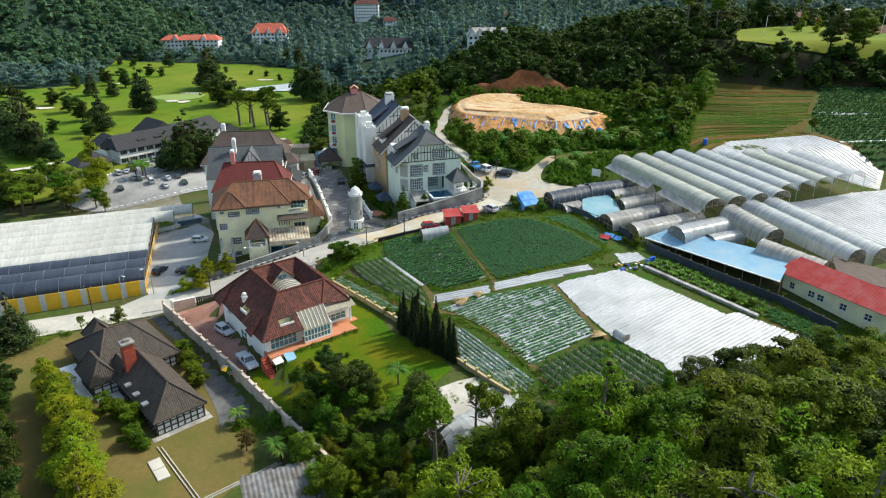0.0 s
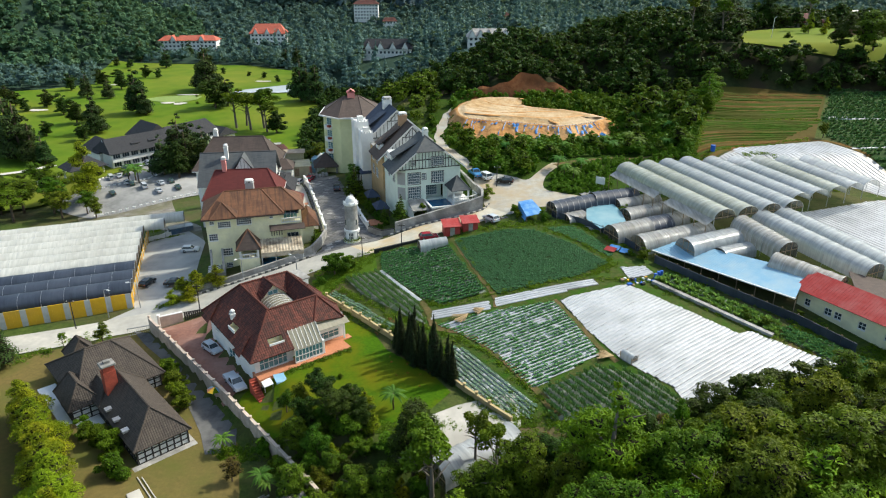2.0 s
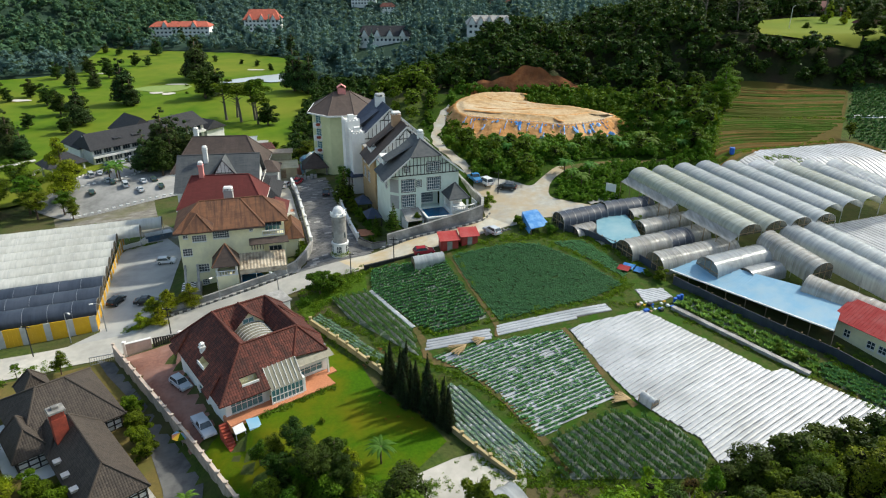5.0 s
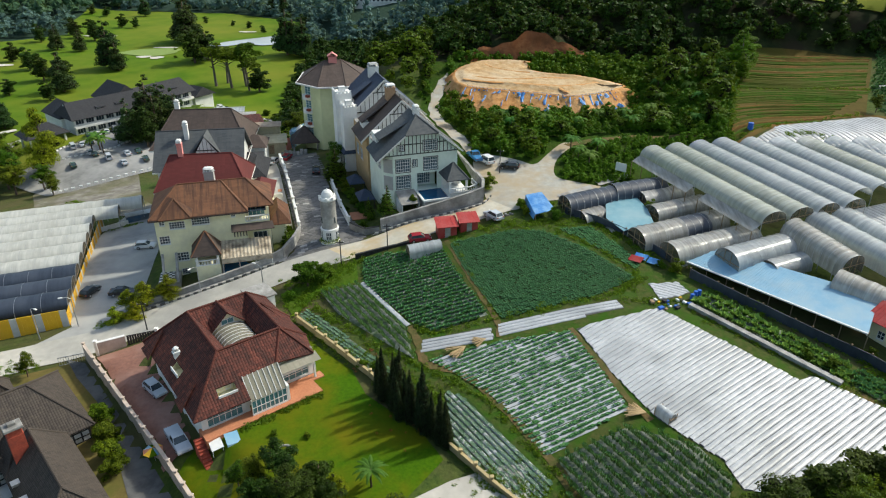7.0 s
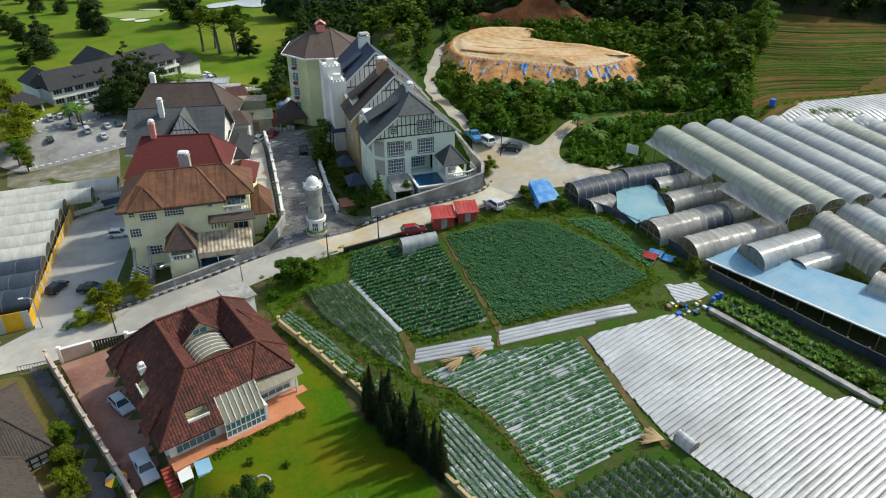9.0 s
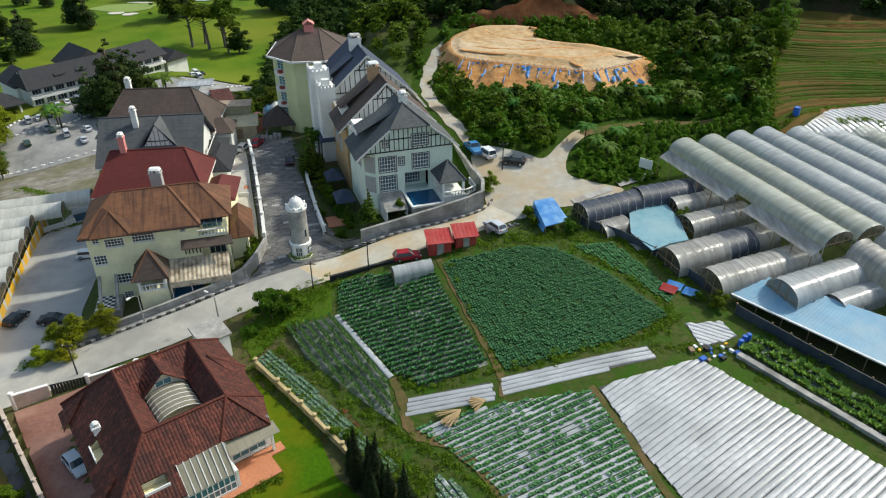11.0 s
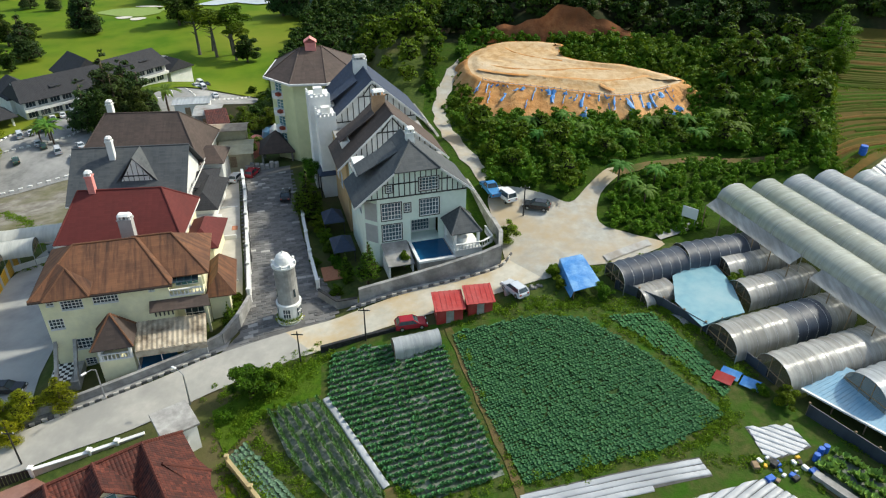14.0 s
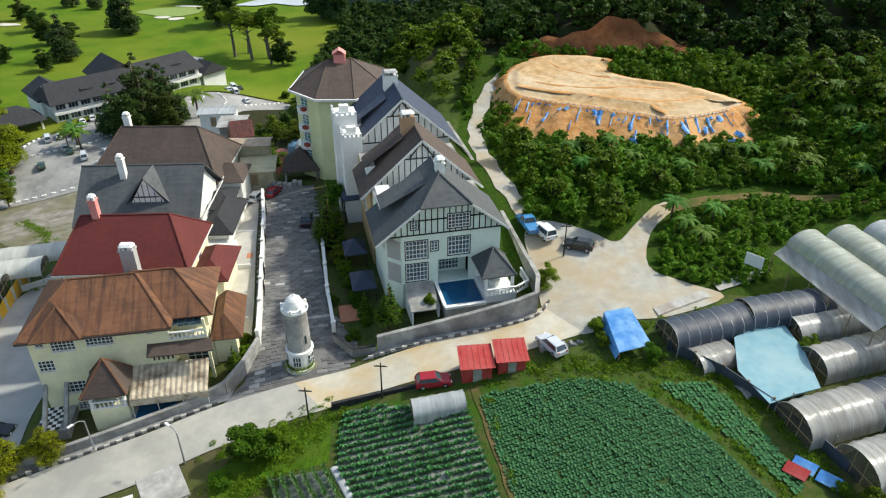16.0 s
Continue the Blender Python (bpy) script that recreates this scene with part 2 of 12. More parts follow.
M_WASTE = surface("bare waste ground", (0.15, 0.135, 0.115), (0.31, 0.29, 0.25), (0.12, 0.115, 0.05), fine=0.35, coarse=0.07, rough=0.95, bump=0.3)
M_SLAB = surface("pale concrete slab", (0.46, 0.44, 0.39), (0.54, 0.51, 0.46), (0.38, 0.36, 0.32), fine=1.0, rough=0.9)
M_WATER = surface("pond", (0.42, 0.46, 0.47), (0.5, 0.53, 0.54), fine=0.05, rough=0.15, bump=0.02)
M_POOL = surface("pool water", (0.008, 0.07, 0.16), (0.012, 0.09, 0.20), fine=0.8, rough=0.06, bump=0.08, spec=0.5)
# walls
M_YELLOW = surface("cream render", (0.82, 0.77, 0.50), (0.86, 0.81, 0.55), (0.70, 0.66, 0.45), fine=1.5, coarse=0.4, rough=0.85, bump=0.1)
M_WHITE = surface("white render", (0.76, 0.76, 0.73), (0.82, 0.82, 0.79), (0.70, 0.70, 0.67), fine=1.2, coarse=0.4, rough=0.85, bump=0.1)
M_MINT = surface("pale mint render", (0.66, 0.75, 0.66), (0.72, 0.80, 0.71), (0.62, 0.70, 0.61), fine=1.2, coarse=0.4, rough=0.85, bump=0.1)
M_LIME = surface("lime render", (0.64, 0.66, 0.38), (0.69, 0.71, 0.42), (0.58, 0.61, 0.34), fine=1.0, coarse=0.3, rough=0.85, bump=0.1)
M_TAN = surface("tan render", (0.46, 0.32, 0.16), (0.54, 0.38, 0.2), fine=1.0, rough=0.85)
M_GREYPANEL = surface("grey panel", (0.36, 0.36, 0.35), (0.42, 0.42, 0.41), fine=1.0, rough=0.85)
M_TRIM = surface("white paint", (0.74, 0.74, 0.72), (0.8, 0.8, 0.78), (0.66, 0.65, 0.62), fine=2.0, rough=0.6, bump=0.05)
M_TIMBER = surface("black timber", (0.025, 0.024, 0.023), (0.05, 0.048, 0.045), fine=4.0, rough=0.7)
M_SALMON = surface("pink painted render", (0.62, 0.22, 0.2), (0.7, 0.28, 0.25), fine=2.0, rough=0.8)
M_REDBRICK = surface("red brickwork", (0.30, 0.055, 0.035), (0.40, 0.085, 0.05), (0.22, 0.05, 0.035), fine=4.0, coarse=0.8, rough=0.85)
M_BRICKTAN = surface("tan brickwork", (0.42, 0.25, 0.14), (0.5, 0.32, 0.19), fine=4.0, rough=0.85)
M_GLASS = surface("dark window glass", (0.022, 0.035, 0.045), (0.05, 0.075, 0.09), fine=0.9, rough=0.08, bump=0.0, spec=0.6)
M_TEAL = surface("teal window glass", (0.06, 0.17, 0.19), (0.10, 0.24, 0.26), fine=0.9, rough=0.1, bump=0.0, spec=0.6)
M_PANE = surface("blue-grey window glass", (0.05, 0.09, 0.11), (0.10, 0.16, 0.19), fine=0.9, rough=0.08, bump=0.0, spec=0.5)
M_WOOD = surface("weathered timber", (0.22, 0.15, 0.09), (0.33, 0.24, 0.15), fine=3.0, rough=0.85)
M_STEEL = surface("galvanised steel", (0.36, 0.37, 0.38), (0.46, 0.47, 0.48), fine=2.0, rough=0.45, metal=0.7)
M_DARKMETAL = surface("dark iron", (0.02, 0.02, 0.02), (0.05, 0.05, 0.05), fine=3.0, rough=0.6, metal=0.3)
# roofs
M_ROOF_RED = roof_tiles("weathered red clay tiles", (0.055, 0.014, 0.010), (0.150, 0.040, 0.025), (0.028, 0.011, 0.010), 0.40, 0.34, streak=0.85, bump=1.0, line=0.75)
M_ROOF_MAROON = roof_tiles("maroon shingles", (0.105, 0.020, 0.018), (0.125, 0.025, 0.022), (0.08, 0.018, 0.016), 0.3, 0.9, bump=0.15, line=0.12, streak=0.3)
M_ROOF_BROWN = roof_tiles("rust brown shingles", (0.150, 0.066, 0.034), (0.185, 0.085, 0.043), (0.050, 0.026, 0.018), 0.3, 0.9, bump=0.15, line=0.12, streak=1.0)
M_ROOF_UMBER = roof_tiles("umber shingles", (0.075, 0.055, 0.047), (0.10, 0.072, 0.06), (0.055, 0.042, 0.036), 0.3, 0.9, bump=0.15, line=0.12)
M_ROOF_SLATE = roof_tiles("slate shingles", (0.055, 0.062, 0.068), (0.08, 0.088, 0.094), (0.10, 0.105, 0.105), 0.3, 0.9, bump=0.15, line=0.12)
M_ROOF_NAVY = roof_tiles("navy shingles", (0.035, 0.05, 0.085), (0.05, 0.068, 0.11), (0.06, 0.066, 0.08), 0.3, 0.9, bump=0.15, line=0.12)
M_ROOF_CHAR = roof_tiles("charcoal tiles", (0.0403, 0.0328, 0.0274), (0.0717, 0.0573, 0.0471), (0.0851, 0.0679, 0.0532), 0.34, 0.3, bump=0.8)
M_ROOF_CLUB = roof_tiles("dark grey tiles", (0.022, 0.023, 0.027), (0.032, 0.033, 0.038), (0.04, 0.04, 0.044), 0.4, 0.4, bump=0.4)
M_ROOF_ORANGE = roof_tiles("orange red tiles", (0.42, 0.10, 0.06), (0.5, 0.13, 0.08), (0.36, 0.1, 0.07), 0.4, 0.5, bump=0.3)
M_TIN_RED = surface("red painted sheet", (0.34, 0.028, 0.026), (0.40, 0.045, 0.04), (0.40, 0.09, 0.08), fine=1.2, coarse=0.4, rough=0.5)
M_TIN_BLUE = surface("sky blue sheet", (0.17, 0.35, 0.50), (0.21, 0.39, 0.53), (0.27, 0.41, 0.5), fine=0.8, coarse=0.25, rough=0.5)
M_TIN_OLD = surface("old grey sheet", (0.33, 0.33, 0.32), (0.44, 0.43, 0.41), (0.27, 0.24, 0.2), fine=1.2, coarse=0.4, rough=0.55, metal=0.2)
M_TIN_RUSTY = surface("rusty grey sheet", (0.13, 0.13, 0.135), (0.24, 0.235, 0.23), (0.10, 0.085, 0.07), fine=0.9, coarse=0.5, rough=0.6, metal=0.1)
M_SKIP = surface("blue-grey steel", (0.055, 0.12, 0.19), (0.085, 0.16, 0.24), (0.16, 0.17, 0.17), fine=1.2, coarse=0.5, rough=0.5)
M_TIN_BEIGE = surface("beige sheet", (0.45, 0.40, 0.25), (0.52, 0.47, 0.31), (0.36, 0.32, 0.22), fine=1.2, coarse=0.4, rough=0.7)
M_TURQ = surface("pale turquoise sheet", (0.13, 0.29, 0.36), (0.18, 0.35, 0.41), (0.24, 0.38, 0.42), fine=0.8, coarse=0.25, rough=0.5)
M_TIN_PINK = surface("weathered pinkish sheet", (0.36, 0.27, 0.20), (0.47, 0.38, 0.27), (0.22, 0.16, 0.12), fine=1.0, coarse=0.3, rough=0.6)
M_CARPARK = surface("pale worn asphalt", (0.19, 0.19, 0.185), (0.27, 0.27, 0.26), (0.36, 0.355, 0.34), fine=0.6, coarse=0.08, rough=0.9)
M_AWNING = surface("stained beige canvas", (0.46, 0.39, 0.29), (0.56, 0.48, 0.37), (0.13, 0.10, 0.07), fine=0.9, coarse=0.5, rough=0.85)
M_HOARD = surface("yellow hoarding", (0.72, 0.40, 0.02), (0.78, 0.46, 0.03), (0.62, 0.36, 0.05), fine=1.0, rough=0.6)
M_HOARDGREY = surface("grey hoarding", (0.42, 0.42, 0.40), (0.5, 0.5, 0.48), fine=1.0, rough=0.7)
M_TARP = surface("blue tarpaulin", (0.04, 0.19, 0.50), (0.08, 0.27, 0.60), (0.22, 0.42, 0.66), fine=1.2, coarse=0.5, rough=0.45, bump=0.6, dist=0.15)
# greenhouse skins
M_FILM = film_sheet("milky film", (0.44, 0.47, 0.49), (0.70, 0.73, 0.75), rough=0.22, trans=0.2, see=0.26, dirt=(0.36, 0.38, 0.38))
M_FILMGREY = film_sheet("dull grey film", (0.34, 0.335, 0.315), (0.68, 0.67, 0.64), rough=0.24, trans=0.22, see=0.22, dirt=(0.30, 0.28, 0.24))
M_FILMCREAM = film_sheet("cream white film", (0.52, 0.52, 0.47), (0.70, 0.69, 0.63), rough=0.35, trans=0.12, see=0.05, dirt=(0.42, 0.41, 0.36))
M_VAULT = film_sheet("cream clear sheet", (0.33, 0.31, 0.23), (0.42, 0.40, 0.31), rough=0.25, trans=0.3, see=0.18, dirt=(0.26, 0.24, 0.18))
M_FILMGREEN = film_sheet("greenish film", (0.40, 0.42, 0.36), (0.58, 0.60, 0.53), rough=0.25, trans=0.2, see=0.2, dirt=(0.30, 0.31, 0.26))
M_SHADENET = film_sheet("blue-black shade net", (0.018, 0.027, 0.046), (0.038, 0.052, 0.078), rough=0.5, trans=0.1, see=0.04, dirt=(0.075, 0.09, 0.12))
# shade inside an open tunnel end, put into a dark sheet
M_ENDSHADE = film_sheet("dark end shade sheet", (0.06, 0.052, 0.04), (0.12, 0.105, 0.08), rough=0.6, trans=0.1, see=0.3, dirt=(0.05, 0.05, 0.035))
M_MULCH = surface("silver plastic mulch", (0.40, 0.415, 0.43), (0.53, 0.54, 0.555), (0.33, 0.34, 0.35), fine=1.6, coarse=0.2, rough=0.34, bump=0.5, dist=0.08, spec=0.5)
M_FURROW = surface("furrow soil", (0.07, 0.07, 0.068), (0.13, 0.128, 0.12), fine=1.5, rough=0.9)
M_STRAW = surface("straw", (0.42, 0.29, 0.15), (0.55, 0.41, 0.23), (0.30, 0.22, 0.12), fine=5.0, rough=0.9)
# plants
M_LEAF = leafy("broad leaf", (0.0140, 0.0440, 0.0024), (0.1250, 0.2145, 0.0080), (0.0800, 0.1375, 0.0056), trans=0.2)
M_LEAFBRIGHT = leafy("bright tree leaf", (0.0260, 0.0788, 0.0021), (0.2050, 0.3150, 0.0084), (0.1350, 0.2152, 0.0056), trans=0.25)
M_GRASSBLADE = leafy("long grass", (0.055, 0.145, 0.008), (0.14, 0.25, 0.015), (0.10, 0.185, 0.010), trans=0.45)
M_LEAFDARK = leafy("dark wood leaf", (0.0068, 0.0194, 0.0024), (0.0493, 0.0862, 0.0072), (0.0340, 0.0581, 0.0060), trans=0.12)
# three far leaves: distance haze is painted in as paler, bluer colour
M_LEAFFARHAZE = leafy("far wood leaf with haze tint", (0.0462, 0.1029, 0.0910), (0.1320, 0.2152, 0.1625), (0.0770, 0.1470, 0.1560), trans=0.3, clump=0.02)
M_LEAFHAZE = leafy("far hill leaf with haze tint", (0.075, 0.140, 0.150), (0.120, 0.200, 0.200), (0.085, 0.165, 0.195), trans=0.3, clump=0.01)
M_LEAFHILLHAZE = leafy("hill forest leaf with haze tint", (0.0322, 0.0897, 0.0522), (0.0978, 0.1840, 0.0899), (0.0529, 0.1207, 0.0841), trans=0.25, clump=0.03)
M_LEAFYELLOW = leafy("yellow-green leaf", (0.0978, 0.1440, 0.0054), (0.3450, 0.3960, 0.0180), (0.2472, 0.2940, 0.0126), trans=0.35)
M_LEAFOLIVE = leafy("olive leaf", (0.0320, 0.0630, 0.0038), (0.1560, 0.2152, 0.0113), (0.1080, 0.1470, 0.0088), trans=0.25)
M_CYPRESS = leafy("cypress leaf", (0.010, 0.022, 0.010), (0.022, 0.042, 0.016), (0.016, 0.030, 0.012), trans=0.15)
M_PINE = leafy("pine leaf", (0.0230, 0.0504, 0.0140), (0.0483, 0.0864, 0.0200), (0.0414, 0.0720, 0.0180), trans=0.15)
M_FERN = leafy("fern leaf", (0.060, 0.140, 0.02), (0.100, 0.200, 0.03), (0.075, 0.160, 0.02))
M_BUSH = leafy("scrub leaf", (0.0211, 0.0752, 0.0036), (0.1426, 0.2634, 0.0126), (0.0845, 0.1613, 0.0072), trans=0.25, clump=0.5)
M_CABBAGE = leafy("cabbage leaf", (0.0380, 0.1260, 0.0450), (0.0760, 0.1890, 0.0648), (0.0522, 0.1522, 0.0495), trans=0.15)
M_CROP = leafy("row crop leaf", (0.0494, 0.1820, 0.0624), (0.1235, 0.2925, 0.1040), (0.0780, 0.2275, 0.0754), trans=0.25)
M_CROPTALL = leafy("tall crop leaf", (0.075, 0.210, 0.050), (0.190, 0.390, 0.085), (0.110, 0.270, 0.060), trans=0.3)
M_CROPLEEK = leafy("leek leaf", (0.055, 0.165, 0.055), (0.15, 0.30, 0.11), (0.09, 0.22, 0.075), trans=0.25)
M_CROPPALE = leafy("bluish crop leaf", (0.10, 0.19, 0.12), (0.19, 0.30, 0.20), (0.13, 0.22, 0.12), trans=0.25)
M_RUST = leafy("rusty leaf", (0.13, 0.055, 0.02), (0.18, 0.09, 0.03), (0.09, 0.075, 0.02))
M_FLOWER = leafy("red flowers", (0.35, 0.02, 0.02), (0.5, 0.05, 0.05), (0.4, 0.06, 0.1))
# inside of a crown: its shade painted as a near-black colour
M_CROWNSHADE = surface("dark shade colour inside crowns", (0.010, 0.013, 0.005), (0.026, 0.024, 0.012), fine=2.0, rough=0.95)
M_BARK = surface("bark", (0.09, 0.065, 0.045), (0.16, 0.12, 0.09), fine=3.0, rough=0.95)
M_PALEBARK = surface("pale bark", (0.1200, 0.1050, 0.0850), (0.1700, 0.1500, 0.1250), fine=3.0, rough=0.95)
# vehicles
M_TYRE = surface("tyre", (0.012, 0.012, 0.012), (0.02, 0.02, 0.02), fine=5.0, rough=0.9)


def car_paint(name, c):
    return surface(name, c, tuple(min(1, v * 1.12) for v in c), fine=0.6, rough=0.25, bump=0.0, spec=0.6)


M_CARWHITE = car_paint("white car paint", (0.66, 0.67, 0.68))
M_CARSILVER = car_paint("silver car paint", (0.46, 0.49, 0.53))
M_CARBLACK = car_paint("black car paint", (0.014, 0.015, 0.018))
M_CARRED = car_paint("red car paint", (0.26, 0.014, 0.025))
M_CARBLUE = car_paint("blue car paint", (0.05, 0.2, 0.42))
M_CARGREEN = car_paint("dark green car paint", (0.03, 0.07, 0.05))

# ---- building tools ----
class Geo:
    """Gathers faces in its own frame; uv in metres where a face is given one."""

    def __init__(self):
        self.v, self.f, self.uv, self.m = [], [], [], None

    def face(self, pts, uvs=None):
        i = len(self.v)
        if self.m is not None:
            pts = [tuple(self.m @ Vector(p)) for p in pts]
        self.v.extend(tuple(p) for p in pts)
        self.f.append(tuple(range(i, i + len(pts))))
        self.uv.append(uvs)

    def slope(self, pts):
        """A roof face with UV: u level, v up the slope."""
        p = [Vector(q) for q in pts]
        n = Vector((0, 0, 0))
        for a, b in zip(p, p[1:] + p[:1]):
            n += a.cross(b)
        n.normalize()
        if n.z < 0:
            p.reverse()
            n = -n
        lv = Vector((0, 0, 1)).cross(n)
        lv = lv.normalized() if lv.length > 1e-4 else Vector((1, 0, 0))
        up = n.cross(lv)
        self.face([tuple(q) for q in p], [(q.dot(lv), q.dot(up)) for q in p])

    def thick(self, pts, t=0.14):
        """A roof face with an underside and edges."""
        self.slope(pts)
        low = [(x, y, z - t) for x, y, z in pts]
        self.face(low[::-1])
        for k in range(len(pts)):
            j = (k + 1) % len(pts)
            self.face([pts[k], low[k], low[j], pts[j]])

    def box(self, x0, y0, z0, x1, y1, z1):
        a = [(x0, y0, z0), (x1, y0, z0), (x1, y1, z0), (x0, y1, z0), (x0, y0, z1), (x1, y0, z1), (x1, y1, z1), (x0, y1, z1)]
        for q in ((3, 2, 1, 0), (4, 5, 6, 7), (0, 1, 5, 4), (1, 2, 6, 5), (2, 3, 7, 6), (3, 0, 4, 7)):
            self.face([a[k] for k in q])

    def bevel_box(self, x0, y0, z0, x1, y1, z1, b=0.03):
        """A box with chamfered upper and vertical edges."""
        def ring(e, z):
            return [(x0 + e, y0, z), (x1 - e, y0, z), (x1, y0 + e, z), (x1, y1 - e, z), (x1 - e, y1, z), (x0 + e, y1, z), (x0, y1 - e, z), (x0, y0 + e, z)]
        r0, r1 = ring(b, z0), ring(b, z1 - b)
        r2 = [(min(max(x, x0 + b), x1 - b), min(max(y, y0 + b), y1 - b), z1) for x, y, z in r1]
        for lo, hi in ((r0, r1), (r1, r2)):
            for k in range(8):
                j = (k + 1) % 8
                self.face([lo[k], lo[j], hi[j], hi[k]])
        self.face(r2)
        self.face(r0[::-1])

    def beam(self, a, b, w=0.1, h=0.1):
        """A square bar from a to b."""
        a, b = Vector(a), Vector(b)
        d = (b - a).normalized()
        s = d.cross(Vector((0, 0, 1)))
        s = s.normalized() if s.length > 1e-3 else Vector((1, 0, 0))
        t = s.cross(d)
        s, t = s * w / 2, t * h / 2
        r = [[p - s - t, p + s - t, p + s + t, p - s + t] for p in (a, b)]
        for k in range(4):
            j = (k + 1) % 4
            self.face([r[0][k], r[0][j], r[1][j], r[1][k]])
        self.face(r[0][::-1])
        self.face(r[1])

    def tube(self, pts, radii, n=8, cap=True):
        rings = []
        for k, p in enumerate(pts):
            p = Vector(p)
            q = Vector(pts[min(k + 1, len(pts) - 1)]) - Vector(pts[max(k - 1, 0)])
            q.normalize()
            s = q.cross(Vector((0.13, 0.9, 0.2))).normalized()
            t = q.cross(s)
            rings.append([p + (s * math.cos(a) + t * math.sin(a)) * radii[k] for a in (2 * math.pi * i / n for i in range(n))])
        for lo, hi in zip(rings, rings[1:]):
            for k in range(n):
                j = (k + 1) % n
                self.face([lo[k], lo[j], hi[j], hi[k]])
        if cap:
            self.face(rings[0][::-1])
            self.face(rings[-1])

    def lathe(self, profile, n=16, cx=0.0, cy=0.0):
        """Turns (radius, z) pairs round an upright axis."""
        rings = [[(cx + r * math.cos(2 * math.pi * i / n), cy + r * math.sin(2 * math.pi * i / n), z) for i in range(n)] for r, z in profile]
        for lo, hi in zip(rings, rings[1:]):
            for k in range(n):
                j = (k + 1) % n
                self.face([lo[k], lo[j], hi[j], hi[k]])
        self.face(rings[0][::-1])
        self.face(rings[-1])

    def prism(self, poly, z0, z1):
        n = len(poly)
        self.face([(x, y, z1) for x, y in poly])
        self.face([(x, y, z0) for x, y in reversed(poly)])
        for k in range(n):
            (xa, ya), (xb, yb) = poly[k], poly[(k + 1) % n]
            self.face([(xa, ya, z0), (xb, yb, z0), (xb, yb, z1), (xa, ya, z1)])

    def mesh(self, name, mats, smooth=False):
        me = bpy.data.meshes.new(name)
        # corners that meet become one
        seen, where = {}, []
        for p in self.v:
            where.append(seen.setdefault((round(p[0], 4), round(p[1], 4), round(p[2], 4)), len(seen)))
        faces, uvs = [], []
        for q, u in zip(self.f, self.uv):
            ks = [k for k in range(len(q)) if where[q[k]] != where[q[k - 1]]]
            w = tuple(where[q[k]] for k in ks)
            if len(w) > 2 and len(set(w)) == len(w):
                faces.append(w)
                uvs.append([u[k] for k in ks] if u else u)
        self.f, self.uv, self.v = faces, uvs, list(seen)
        me.from_pydata(self.v, [], self.f)
        if any(u for u in self.uv):
            layer = me.uv_layers.new(name="UVMap")
            k = 0
            for face, u in zip(self.f, self.uv):
                for j in range(len(face)):
                    layer.data[k].uv = u[j] if u else (self.v[face[j]][0], self.v[face[j]][1])
                    k += 1
        for m in mats if isinstance(mats, (list, tuple)) else [mats]:
            me.materials.append(m)
        if smooth:
            me.polygons.foreach_set("use_smooth", [True] * len(me.polygons))
        return me


def thing(name, label, category, at=(0, 0, 0), rz=0.0, group="", kind=""):
    ob = new(name)
    ob.empty_display_size = 0.5
    ob.matrix_world = pose(at[0], at[1], at[2], 0, 0, rz)
    return tagged(ob, label, category, group, kind)


def islands(geo):
    """The separate bodies in gathered geometry, each as a Geo of its own."""
    root = {}

    def find(k):
        while root[k] != k:
            root[k] = root[root[k]]
            k = root[k]
        return k
    keys = [(round(p[0], 4), round(p[1], 4), round(p[2], 4)) for p in geo.v]
    for k in keys:
        root[k] = k
    for q in geo.f:
        for i in q[1:]:
            root[find(keys[i])] = find(keys[q[0]])
    out = {}
    for q, u in zip(geo.f, geo.uv):
        g = out.setdefault(find(keys[q[0]]), Geo())
        g.face([geo.v[i] for i in q], u)
    return list(out.values())


SPLIT = ("roof", "timber", "post", "leg", "wing_roof", "gablet_roof", "pole", "patio", "apron", "bargeboard", "gable", "parapet", "wall", "skylight", "boulder")


def part(name, geo, material, parent=None, label="", m=None, smooth=False):
    """Links geometry as one mesh object under a thing or part; loose bodies of a roof, frame or set of posts become parts of their own."""
    if name in SPLIT and parent is not None and isinstance(geo, Geo):
        bodies = islands(geo)
        if 1 < len(bodies) <= 60:
            made = []
            for g in bodies:
                ob = new(name, g.mesh(name, material, smooth))
                ob.parent = parent
                if m is not None:
                    ob.matrix_basis = m
                if label:
                    ob["label"] = label
                made.append(ob)
            return made[0]
    me = geo.mesh(name, material, smooth) if isinstance(geo, Geo) else geo
    ob = new(name, me)
    if parent is not None:
        ob.parent = parent
    if m is not None:
        ob.matrix_basis = m
    if label:
        ob["label"] = label
    return ob


def solo(name, geo, material, label, category, m=None, group="", kind="", smooth=False):
    """A thing of a single mesh."""
    ob = part(name, geo, material, None, "", m, smooth)
    return tagged(ob, label, category, group, kind)


